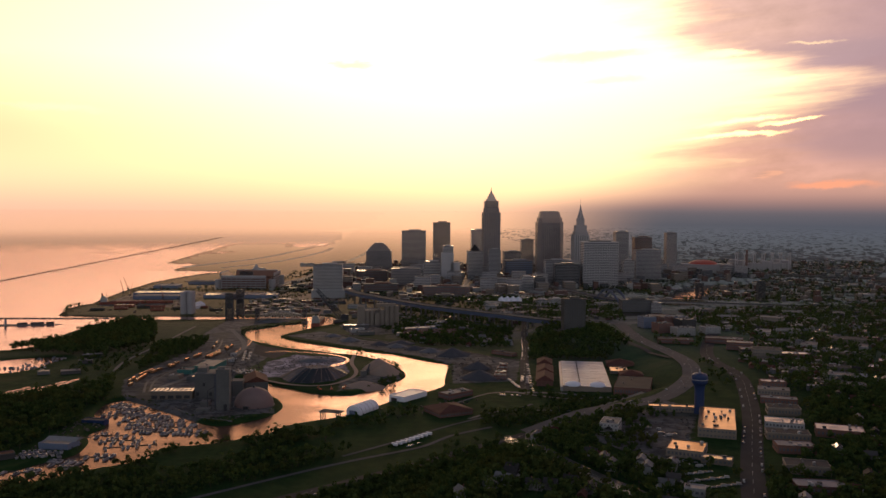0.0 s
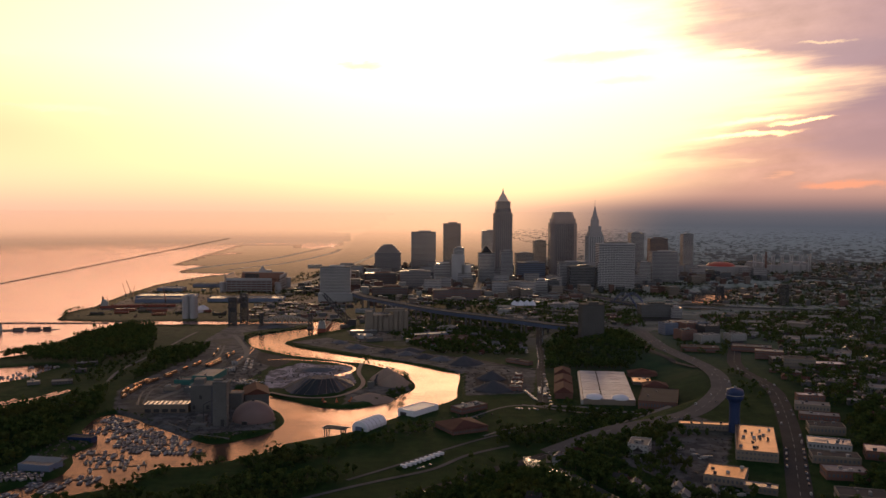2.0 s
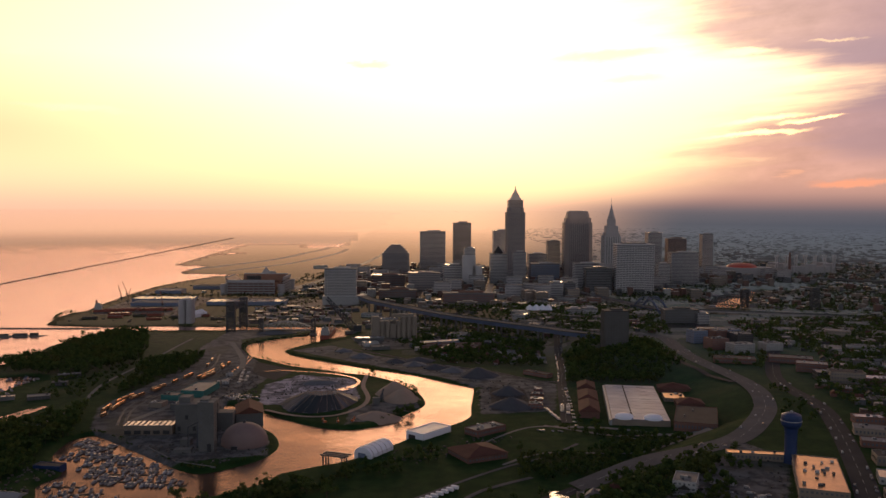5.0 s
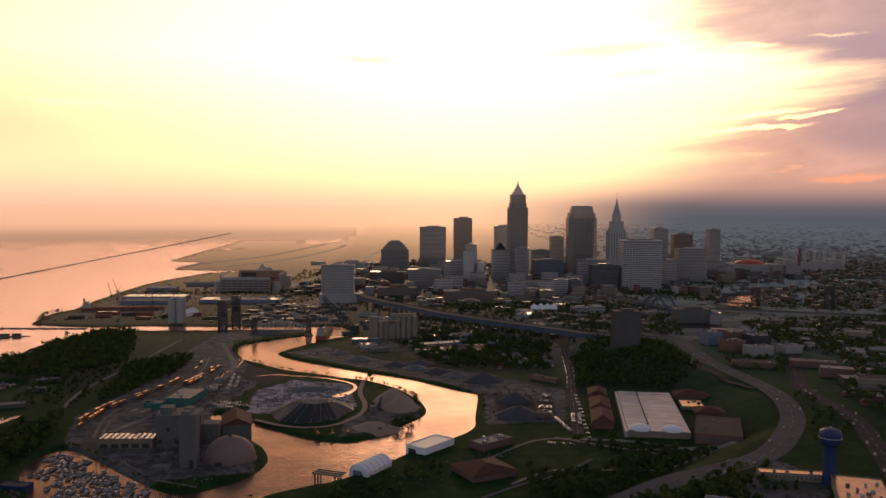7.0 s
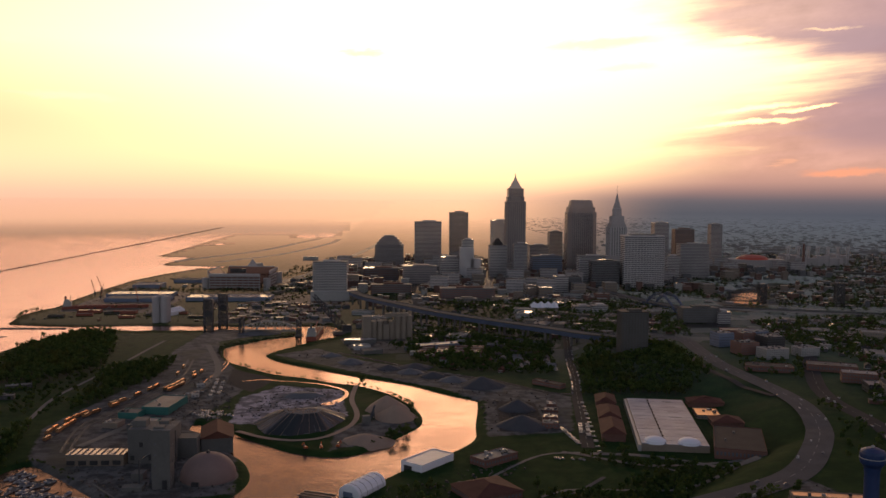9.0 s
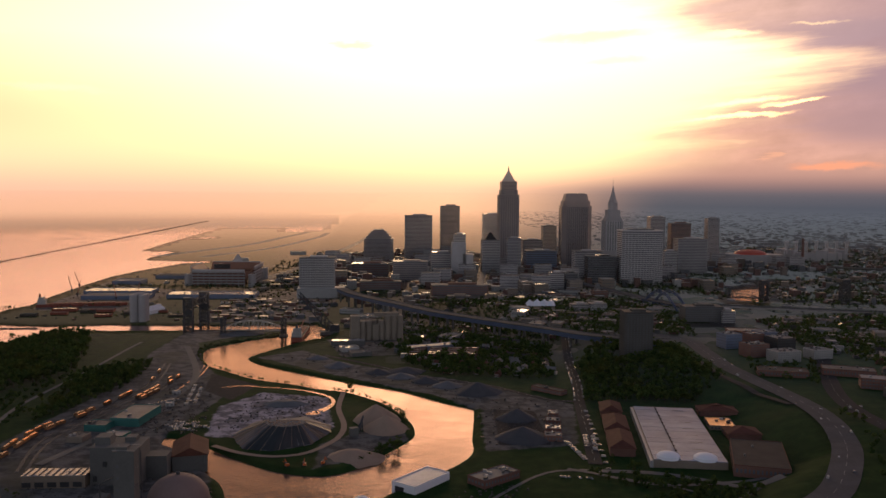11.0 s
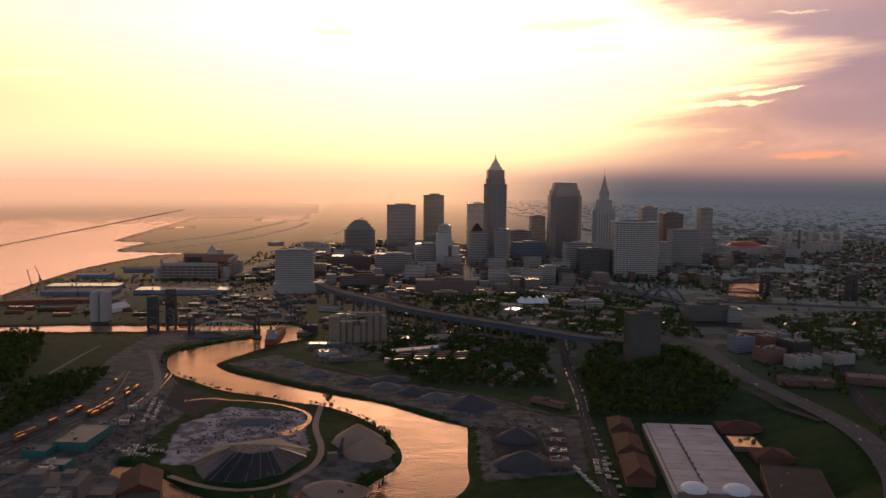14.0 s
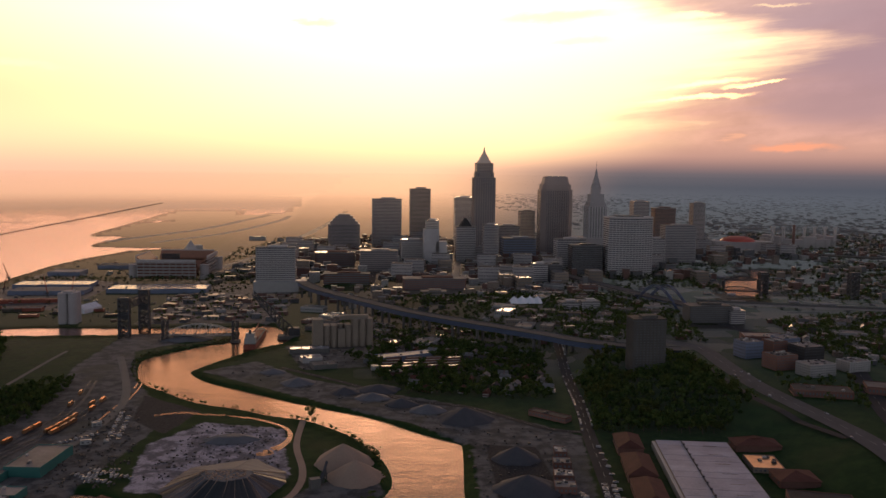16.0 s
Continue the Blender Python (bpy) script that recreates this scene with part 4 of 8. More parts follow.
def flat_building(x, y, w, d, h, rot=0.0, wall=None, roof=None, label="flat-roofed commercial building", group="", units=3, storeys=1, name="commercial_building", seed=0, strip=True):
    """A low building: walls, roof with parapet, plant boxes, window strips."""
    rnd = random.Random(seed + int(x * 7 + y * 13))
    t = thing(name, x, y, seat_z(x, y, w, d, rot), rot, label, "building", group)
    part("wall", Mesh().box(0, 0, -2, w, d, h + 2), wall or M_TAN, t)
    top = part("roof", Mesh().box(0, 0, h + 0.003, w - 0.8, d - 0.8, 0.25), roof or M_ROOFG, t)
    par = Mesh()
    for a, b, u, v in ((0, -d / 2 + 0.2, w, 0.4), (0, d / 2 - 0.2, w, 0.4), (-w / 2 + 0.2, 0, 0.4, d - 0.8), (w / 2 - 0.2, 0, 0.4, d - 0.8)):
        par.box(a, b, h + 0.004, u, v, 0.8)
    part("parapet", par, wall or M_TAN, t)
    for _ in range(units):
        part("roof_unit", Mesh().box(rnd.uniform(-0.38, 0.38) * w, rnd.uniform(-0.38, 0.38) * d, h + 0.255, rnd.uniform(1.5, 3.5), rnd.uniform(1.5, 3.5), rnd.uniform(1.0, 2.2)), rnd.choice((M_ROOFG, M_WHITE, M_STEEL)), top)
    if strip:
        row = Mesh()
        for k in range(storeys):
            z, wh = h / storeys * (k + 0.38), h / storeys * 0.36
            for side, run, off in ((0, w, d), (1, d, w)):
                n = max(2, int(run / 3.4))
                for i in range(n):
                    u = (i + 0.5) / n * run * 0.96 - run * 0.48
                    pw = run / n * rnd.uniform(0.4, 0.62)
                    row.box(u if side == 0 else 0, 0 if side == 0 else u, z, pw if side == 0 else off + 0.16, off + 0.16 if side == 0 else pw, wh)
        tagged(part("glazing", row, M_GLASS, t), kind="stuff")
    TAKEN.append((x, y, math.hypot(w, d) * 0.42))
    return t


def heap(name, x, y, rx, ry, h, material, label, rot=0.0, top=0.0, seed=0, n=40):
    """A pile of loose stuff with a worn, uneven slope; top: share of its width that is flat."""
    rnd = random.Random(seed)
    ph = [rnd.uniform(0, 6.3) for _ in range(4)]
    m, rings = Mesh(), 12
    vs = []
    for j in range(rings + 1):
        q = j / rings
        for i in range(n):
            a = 2 * math.pi * i / n
            wob = 1 + 0.05 * math.sin(3 * a + ph[0]) + 0.035 * math.sin(7 * a + ph[1]) + 0.02 * math.sin(13 * a + ph[2])
            k = (1 - q) * (1 - top) + top if j < rings else top * 0.96
            z = h * (1 - (1 - q) ** 1.12) + 0.25 * math.sin(9 * a + 5 * q + ph[3]) * (1 - q)
            vs.append((rx * k * wob * math.cos(a), ry * k * wob * math.sin(a), z - (1.5 if j == 0 else 0)))
    fs = [(j * n + i, j * n + (i + 1) % n, (j + 1) * n + (i + 1) % n, (j + 1) * n + i) for j in range(rings) for i in range(n)] + [tuple(range(rings * n, rings * n + n))]
    m.raw(vs, fs)
    ob = solo(name, m, material, label, "pile", group="piles of loose material by the river")
    for p in ob.data.polygons:
        p.use_smooth = True
    ob.matrix_basis = pose(x, y, seat_z(x, y, rx, ry), 0, 0, rot)
    TAKEN.append((x, y, max(rx, ry)))
    return ob


# cement works
t = thing("cement_dome", -158, 1037, seat_z(-158, 1037, 30, 30), 0, "pinkish concrete storage dome with a dark doorway", "storage dome")
part("shell", Mesh().lathe(0, 0, [(23.5, -2), (23.5, 2)] + [(23.5 * math.cos(a), 2 + 20 * math.sin(a)) for a in [radians(8 * k) for k in range(1, 11)]] + [(1.5, 22), (0.2, 22.1)], 40), M_DOME, t)
for p in t.children[0].data.polygons:
    p.use_smooth = True
part("doorway", Mesh().box(-6, -23.0, -1, 6, 3.2, 5), M_BLACK, t)
part("vent", Mesh().lathe(0, 0, [(1.6, 22.0), (1.6, 24), (0.3, 24.6)], 10), M_STEEL, t)
part("ring_kerb", Mesh().lathe(0, 0, [(25, -2), (25, 0.6), (23.6, 0.6)], 40), M_CONC, t)
t = thing("cement_works", -190, 1014, seat_z(-190, 1014, 15, 14), 0, "grey concrete cement works with lift tower and conveyor", "factory")
part("lift_tower", Mesh().box(0, 0, -2, 15, 13, 50), M_CONC, t)
part("tower_head", Mesh().box(0, 0, 48, 16, 14, 1).box(-2, 0, 49, 8, 8, 2.5), M_CONC, t)
part("silo_block", Mesh().box(-28, 78, -2, 40, 30, 33), M_CONC, t)
part("low_hall", Mesh().box(-75, 66, -2, 50, 18, 12), M_TAN, t)
part("hall_roof", Mesh().box(-75, 66, 10.01, 51, 19, 0.5), M_ROOFW, t)
part("conveyor_house", Mesh().box(10, 104, 4, 52, 12, 9), M_CONC, t)
part("conveyor_support", Mesh().box(-8, 104, -2, 5, 8, 6.2).box(14, 104, -2, 4, 6, 6.2).box(32, 104, -2, 4, 6, 6.2), M_CONC, t)
part("link_block", Mesh().box(-6, 88, -2, 30, 16, 20), M_CONC, t)
part("chute", Mesh().beam((-9, -3, 4), (-22, 60, 30), 1.2), M_STEEL, t)
part("annex", Mesh().box(-22, -8, -2, 16, 9, 6), M_CONC, t)
part("store", Mesh().box(-26, 22, -2, 10, 12, 8), M_CONC, t)
part("doorway", Mesh().box(3, -6.6, -1, 4, 0.4, 9), M_BLACK, t)
for k in range(9):
    part("roof_rib", Mesh().box(-97 + k * 5.5, 66, 10.52, 1.0, 18.6, 0.5), M_CONC, t)
part("hopper_house", Mesh().box(-40, 78, 31.01, 12, 14, 6).box(-20, 84, 31.01, 9, 10, 3.5), M_CONC, t)
part("sloped_roof", Mesh().gable(20, 118, 13, 30, 46, 7, 0.2, 0.6), M_ROOFR, t)
part("shed_under_roof", Mesh().box(20, 118, -2, 29, 45, 15, 0.2), M_CONC, t)
for k in range(6):
    part("tower_window", Mesh().box(7.52, -3 + (k % 2) * 5, 8 + (k // 2) * 13, 0.3, 1.6, 2.4), M_BLACK, t)
for k in range(5):
    part("block_opening", Mesh().box(-44 + k * 8, 62.9, 3 + 12 * (k % 2), 3.4, 0.4, 4.5), M_BLACK, t)
part("pipe", Mesh().beam((-18, -4, 0), (-18, -4, 24), 0.5).beam((-18, -4, 24), (-7, -4, 30), 0.5).beam((9, 6, 2), (9, 6, 46), 0.35), M_STEEL, t)
part("walkway", Mesh().beam((-8, 4, 36), (-20, 62, 31), 0.8).beam((-8, 6, 37.5), (-20, 64, 32.5), 0.2), M_STEEL, t)
part("roof_rail", Mesh().beam((-8, -7, 50.2), (8, -7, 50.2), 0.12).beam((-8, 7, 50.2), (8, 7, 50.2), 0.12), M_WHITE, t)
part("quay_kerb", Mesh().beam((-60, 8, 0.4), (-20, -40, 0.4), 0.7).beam((-20, -40, 0.4), (20, -58, 0.4), 0.7), M_CONC, t, "pale concrete quay edge")
for k in range(5):
    part("bay_opening", Mesh().box(-96 + k * 10, 56.9, 1, 7, 0.5, 4), M_BLACK, t)
for k in range(4):
    part("window", Mesh().box(-4.5, -6.6, 10 + k * 9, 1.6, 0.3, 2.0), M_GLASS, t)
TAKEN += [(-190, 1014, 14), (-218, 1092, 28), (-265, 1080, 27), (-180, 1118, 28), (-158, 1037, 28), (-196, 1060, 25)]
t = flat_building(-258, 1276, 30, 56, 8, -8, M_TEAL, M_ROOFW, "teal clad shed with pinkish white roof", name="industrial_shed", strip=False)
flat_building(-285, 1243, 22, 20, 6, -8, M_TEAL, M_ROOFG, "small teal metal shed", name="industrial_shed", strip=False)
flat_building(-292, 1205, 16, 18, 5, -8, M_TAN, M_ROOFG, "small tan yard shed", name="industrial_shed", strip=False)
flat_building(-262, 1190, 20, 12, 6, -8, M_CONC, M_ROOFW, "low concrete yard office", name="industrial_shed")
flat_building(-237, 1330, 9, 7, 3.5, 10, M_WHITE, M_ROOFW, "small white site cabin", name="site_cabin", units=0)

# piles of salt, sand and stone
t = thing("salt_mound", -98, 1214, 2.6, 0, "tarpaulin-covered salt pile with a flat crest", "pile", "piles of loose material by the river")
toe = [(-54, -1), (-35, -48), (-5, -56), (30, -36), (48, 8), (46, 36), (16, 74), (-37, 52)]
crest = [(-18, -11), (-11, -24), (3, -30), (18, -24), (23, -14), (20, -6), (6, -1), (-12, -3)]


def slope(k, f, q, lift=0.0):
    """A point on side k of the pile: f along the side, q up the slope."""
    p = Vector(toe[k]).lerp(Vector(toe[(k + 1) % 8]), f).lerp(Vector(crest[k]).lerp(Vector(crest[(k + 1) % 8]), f), q)
    return (p.x, p.y, -1.5 + 17.5 * q ** 0.92 + 0.35 * math.sin(5 * k + 9 * f + 4 * q) * (1 - q) + lift)


m = Mesh()
for k in range(8):
    for j in range(4):
        m.raw([slope(k, 0, j / 4), slope(k, 1, j / 4), slope(k, 1, (j + 1) / 4), slope(k, 0, (j + 1) / 4)], [(0, 1, 2, 3)])
m.raw([slope(k, 0, 1) for k in range(8)], [tuple(range(8))])
part("salt_body", m, M_SALT, t)
rnd = random.Random(12)
for k, n, cover in ((0, 6, M_SHEET), (1, 5, M_TARP), (2, 6, M_TARP), (3, 7, M_SHEET), (4, 4, M_SHEET), (7, 5, M_SHEET)):
    for i in range(n):  # overlapping sheets from crest to toe
        f0, f1, up = i / n, (i + 1.06) / n, 0.25 + 0.22 * (i % 2)
        foot, m = rnd.uniform(0.04, 0.12), Mesh()
        cols = [[slope(k, f, foot + (1 - foot) * j / 5, up + (0.25 if f == (f0 + f1) / 2 else 0)) for j in range(6)] for f in (f0, (f0 + f1) / 2, f1)]
        for c0, c1 in zip(cols, cols[1:]):
            m.raw(c0 + c1, [(j, 6 + j, 7 + j, j + 1) for j in range(5)])
        part("tarpaulin", m, M_TARP if (cover is M_TARP or rnd.random() < 0.22) else cover, t)
        if i % 2:
            part("rope", Mesh().beam(slope(k, f0, 0.06, 0.75), slope(k, f0, 1, 0.75), 0.16), M_SAND, t)
m = Mesh()
for i in range(90):
    u, v = rnd.uniform(-15, 19), rnd.uniform(-24, -5)
    if (u - 2) ** 2 / 380 + (v + 14) ** 2 / 130 < 1:
        m.box(u, v, 15.7, rnd.uniform(1, 3), rnd.uniform(1, 2.4), rnd.uniform(0.5, 1.4), rnd.uniform(0, 3), 0.6)
tagged(part("rubble", m, M_SAND, t, "pale tan lumps along the crest"), kind="stuff")
m = Mesh()
P = [(float(p[0]), float(p[1])) for p in POND]
pz = float(ground_z(np.array([p[0] for p in P]), np.array([p[1] for p in P])).max()) + 0.12
m.raw([(x, y, pz) for x, y in P], [tuple(range(len(P) - 1, -1, -1))])
solo("salt_yard_pond", m, M_WATER, "shallow curved pond along the salt yard", "pond", "structure")
t = thing("sand_conveyor", -25, 1212, seat_z(-25, 1212, 6, 6), 20, "dark steel sand conveyor with hopper", "conveyor")
part("hopper", Mesh().box(-6, -4, -1, 8, 6, 9), M_CONC, t)
part("boom", Mesh().beam((0, 0, 2), (10, 14, 13), 0.6).beam((0, 2, 2), (10, 16, 13), 0.4), M_STEEL, t)
part("frame", Mesh().beam((8, 10, -1), (8, 12, 11), 0.4).beam((4, 5, -1), (6, 8, 8), 0.4).beam((0, 8, -1), (4, 8, 8), 0.3), M_STEEL, t)
for x, y, r in ((-69, 1117, 10), (-53, 1121, -15), (-84, 1116, 30)):
    e = thing("excavator", x, y, gz(x, y), r, "orange tracked excavator parked on the spit", "excavator", "excavators on the spit")
    part("track", Mesh().box(-1.2, 0, 0, 0.8, 4.4, 1.0, 0, 0.9), M_BLACK, e)
    part("track", Mesh().box(1.2, 0, 0, 0.8, 4.4, 1.0, 0, 0.9), M_BLACK, e)
    body = part("body", Mesh().box(0, -0.6, 1.004, 2.8, 4.2, 1.6, 0, 0.93), M_DIGGER, e)
    part("cab", Mesh().box(-0.7, 1.0, 2.608, 1.2, 1.6, 1.2, 0, 0.88), M_GLASS, body)
    part("boom", Mesh().beam((0.4, 1.2, 2), (0.4, 4.6, 5.2), 0.3).beam((0.4, 4.6, 5.2), (0.4, 7.4, 2.6), 0.24).box(0.4, 7.4, 1.6, 1.2, 1.0, 1.0, 0, 0.7), M_DIGGER, e)
TAKEN.append((-98, 1214, 50))
heap("sand_mound", -28, 1142, 30, 25, 9, M_SAND, "broad tan sand pile on the spit", seed=1, top=0.12)
heap("sand_mound", 2, 1225, 24, 24, 15, M_SAND, "steep tan sand pile beside the river", seed=2)
heap("sand_mound", -8, 1262, 26, 26, 17, M_SAND, "tall tan sand pile on the spit", seed=3)
heap("stone_mound", 112, 1380, 30, 26, 13, M_COAL, "dark grey crushed stone pile", seed=4)
heap("stone_mound", 141, 1262, 22, 20, 11, M_COAL, "dark blue-grey stone pile", seed=5)
heap("stone_mound", 136, 1192, 28, 26, 12, M_COAL, "large dark aggregate pile on the wharf", seed=6)
for k, (x, y, r, h) in enumerate(((78, 1415, 17, 7), (52, 1440, 16, 7), (22, 1468, 17, 6), (-8, 1492, 15, 6), (-62, 1535, 18, 7), (30, 1500, 22, 7), (-95, 1590, 14, 5))):
    heap("stone_mound", x, y, r * 1.2, r, h, M_COAL if k % 2 else M_SALT, "low grey gravel pile on the river wharf", seed=10 + k)
heap("gravel_mound", -238, 1800, 40, 22, 7, M_SALT, "pale gravel pile near the lift bridge", seed=31)
heap("salt_mound", -110, 1330, 26, 14, 4.5, M_SALT, "low grey salt heap in the salt yard", seed=32, top=0.4)

# fabric hangar and shed on the near quay
t = thing("boat_hangar", -25, 999, seat_z(-25, 999, 16, 30), -33, "white fabric hangar with arched roof and pale door", "hangar")
arch = [(-10, 0), (-10, 6.5), (-8.2, 9.6), (-5, 11.9), (0, 13), (5, 11.9), (8.2, 9.6), (10, 6.5), (10, 0)]
n = len(arch)
vs = [(x, y, z - (1.5 if z == 0 else 0)) for y in (-19, 19) for x, z in arch]
part("shell", Mesh().raw(vs, [(i, i + 1, n + i + 1, n + i) for i in range(n - 1)] + [tuple(range(n - 1, -1, -1)), tuple(range(n, 2 * n))]), M_FABRIC, t)
part("door", Mesh().box(-1, -19.2, -1, 9, 0.5, 8), M_BLUEW, t, "blue-grey sliding door")
for k in range(5):
    m = Mesh()
    for i in range(n - 1):
        m.beam((arch[i][0] * 1.01, -15.2 + k * 7.6, arch[i][1] * 1.01), (arch[i + 1][0] * 1.01, -15.2 + k * 7.6, arch[i + 1][1] * 1.01), 0.14)
    part("rib", m, M_WHITE, t)
TAKEN.append((-25, 999, 22))
t = flat_building(31, 1067, 24, 46, 8.5, -41, M_FABRIC, M_HALLROOF, "white flat-roofed quay shed with open bay", name="industrial_shed", units=0, strip=False)
part("bay_opening", Mesh().box(-4, -23.1, 0, 9, 0.6, 6), M_BLACK, t)
t = thing("gantry_hoist", -62, 964, seat_z(-62, 964, 10, 10), -25, "dark steel portal boat hoists on the quay", "boat hoist")
for k in range(3):
    m = Mesh().beam((-11, k * 5, -1), (-11, k * 5, 10), 0.5).beam((9, k * 5, -1), (9, k * 5, 10), 0.5).beam((-14, k * 5, 10), (14, k * 5, 10.4), 0.6)
    part("portal", m, M_STEEL, t)
part("runway_beam", Mesh().beam((-11, -2, 9), (-11, 13, 9), 0.5).beam((9, -2, 9), (9, 13, 9), 0.5), M_STEEL, t)
flat_building(92, 1072, 20, 42, 6.5, -52, M_BRICK, M_ROOFG, "low dark brick works building with cluttered roof", units=12)
t = flat_building(76, 988, 44, 40, 5, 25, M_BRICK, M_ROOFR, "brick boathouse with red-brown hipped roof", units=0, name="boathouse")
part("hip_roof", Mesh().gable(0, 0, 5.9, 44, 40, 5.5, 0, 1.2, 16), M_ROOFR, t)

# sports hall with the wide white roof, brown hipped buildings beside it
t = thing("sports_hall", 286, 1186, seat_z(286, 1186, 64, 186, -11), -11, "long hall with a ribbed white membrane roof", "building")
part("wall", Mesh().box(0, 0, -3, 64, 184, 10), M_TAN, t)
part("kerb", Mesh().box(-33.2, 0, -2, 3, 186, 8.2), M_WHITE, t)
for k in range(14):
    part("roof_panel", Mesh().box(0, -85.6 + k * 13.17, 7.004, 63, 12.9, 0.5 + 0.06 * (k % 3)), M_HALLROOF, t)
part("ridge_duct", Mesh().box(-9, 0, 7.62, 0.9, 182, 0.7), M_STEEL, t)
for k in range(13):
    part("roof_vent", Mesh().box(-9, -80 + k * 13.3, 8.33, 1.8, 1.8, 0.9), M_STEEL, t)
for k in range(8):
    part("roof_drain", Mesh().box(14, -82 + k * 23.0, 7.7, 12, 0.8, 0.12), M_ROOFG, t)
for x in (-18, 14):
    part("air_bubble", Mesh().lathe(x, -84, [(11, 6.9), (10, 9.4), (7.5, 11), (4, 12), (0.3, 12.4)], 24), M_FABRIC, t)
TAKEN += [(300, 1260, 36), (290, 1215, 36), (282, 1160, 36), (272, 1110, 36)]


def hip_building(x, y, w, d, h, rot, label, roof=None, pitch=5.0):
    t = thing("brick_building", x, y, seat_z(x, y, w, d, rot), rot, label, "building")
    part("wall", Mesh().box(0, 0, -2, w, d, h + 2), M_BRICK, t)
    part("roof", Mesh().gable(0, 0, h + 0.01, w, d, pitch, 0, 1.0, w * 0.4), roof or M_ROOFR, t)
    for k in range(max(2, int(d / 8))):
        for sx in (-1, 1):
            part("window", Mesh().box(sx * w / 2, -d / 2 + 4 + k * (d - 8) / max(1, int(d / 8) - 1), h * 0.35, 0.2, 2.2, h * 0.35), M_GLASS, t)
    TAKEN.append((x, y, max(w, d) * 0.55))
    return t


hip_building(247, 1282, 22, 40, 7, -11, "brick building with red-brown hipped roof", M_ROOFR)
hip_building(236, 1222, 23, 52, 7, -11, "long brick building with red-brown hipped roof", M_ROOFR)
hip_building(224, 1160, 23, 56, 7.5, -11, "long brick hall with red-brown hipped roof", M_ROOFR, 6)
hip_building(362, 1272, 40, 22, 6, -8, "low brick wing with red-brown roof", M_ROOFR)
hip_building(355, 1190, 32, 26, 6, -8, "brick building with hipped roof beside the hall", M_ROOFR)
flat_building(348, 1228, 26, 34, 4, -11, M_TAN, M_ROOFGLOW, "low wing with a sunlit patchy roof", units=8)
flat_building(334, 1105, 46, 82, 10, -20, M_BRICK, M_ROOFD, "big dark brick works hall", units=2)
for k, (y, w) in enumerate(((1268, 11), (1240, 15), (1212, 16), (1188, 17))):
    flat_building(165 + (y - 1188) * 0.2, y, w, 16, 5, -10, M_BRICK, M_ROOFG if k % 2 else M_ROOFW, "low wharf office with vents on its roof", units=6)

# blue water tower
t = thing("water_tower", 343, 893, seat_z(343, 893, 8, 8), 0, "tall blue water tower with fluted stem", "water tower")
part("stem", Mesh().lathe(0, 0, [(6.4, -2), (5.6, 1), (5.2, 12), (5.2, 26), (5.8, 31)], 28), M_BLUE, t)
tank = part("tank", Mesh().lathe(0, 0, [(5.8, 31), (8.2, 34), (8.6, 36), (8.6, 41), (8.0, 43), (4.5, 44.6), (0.4, 45.2)], 28), M_BLUE, t)
part("rim", Mesh().lathe(0, 0, [(8.7, 37.6), (9.0, 37.7), (9.0, 38.1), (8.7, 38.2)], 28), M_WHITE, tank)
part("hatch", Mesh().lathe(0, 0, [(1.2, 45), (1.2, 46.4), (0.2, 46.8)], 8), M_WHITE, tank)
part("mast", Mesh().beam((2, 0, 44.5), (2, 0, 49), 0.12), M_STEEL, t)
TAKEN.append((343, 893, 12))

# flat roofs by the avenue
flat_building(341, 838, 36, 96, 9, -22, M_TAN, M_ROOFGLOW, "long tan building with a shiny pale roof", units=14, storeys=2)
flat_building(276, 746, 32, 34, 7, -28, M_TAN, M_ROOFGLOW, "low workshop with broad roof in a golden sheen", units=4)
flat_building(318, 905, 52, 12, 6, -12, M_TAN, M_ROOFGLOW, "narrow low building with bright roof edge", units=3)
flat_building(292, 716, 26, 12, 5, -28, M_TAN, M_ROOFW, "low lean-to shed beside the workshop", units=2)
AVENUE = ((412, 838, 38, 24, 6, M_WHITE), (392, 790, 40, 20, 7, M_TAN), (378, 748, 34, 20, 7, M_BRICK), (455, 940, 40, 18, 6, M_BRICK), (436, 890, 34, 22, 8, M_TAN), (490, 1030, 30, 16, 7, M_BRICK), (470, 985, 36, 22, 7, M_TAN),
          (575, 1232, 42, 26, 14, M_TAN), (612, 1218, 40, 24, 9, M_BRICK), (566, 1306, 40, 24, 12, M_BRICK), (775, 1362, 60, 30, 9, M_TAN), (562, 1252, 34, 26, 10, M_BLACK), (570, 1378, 60, 28, 8, M_BRICK), (486, 1378, 58, 26, 7, M_BRICK),
          (546, 1625, 52, 30, 14, M_BRICK), (758, 1602, 40, 30, 14, M_TAN), (360, 690, 36, 22, 7, M_TAN), (345, 640, 40, 20, 6, M_BRICK), (450, 800, 44, 26, 8, M_BRICK), (282, 590, 34, 24, 6, M_WHITE))
for k, (x, y, w, d, h, wall) in enumerate(AVENUE):
    flat_building(x, y, w, d, h, -24 + 6 * (k % 3), wall, (M_ROOFG, M_ROOFD, M_ROOFW)[k % 3], ("shop building with a pale flat roof", "brick commercial building with a gravel roof", "flat-roofed block with roof units")[k % 3], "commercial buildings along the avenue", 4, 1 + int(h > 8) + int(h > 11), seed=k)
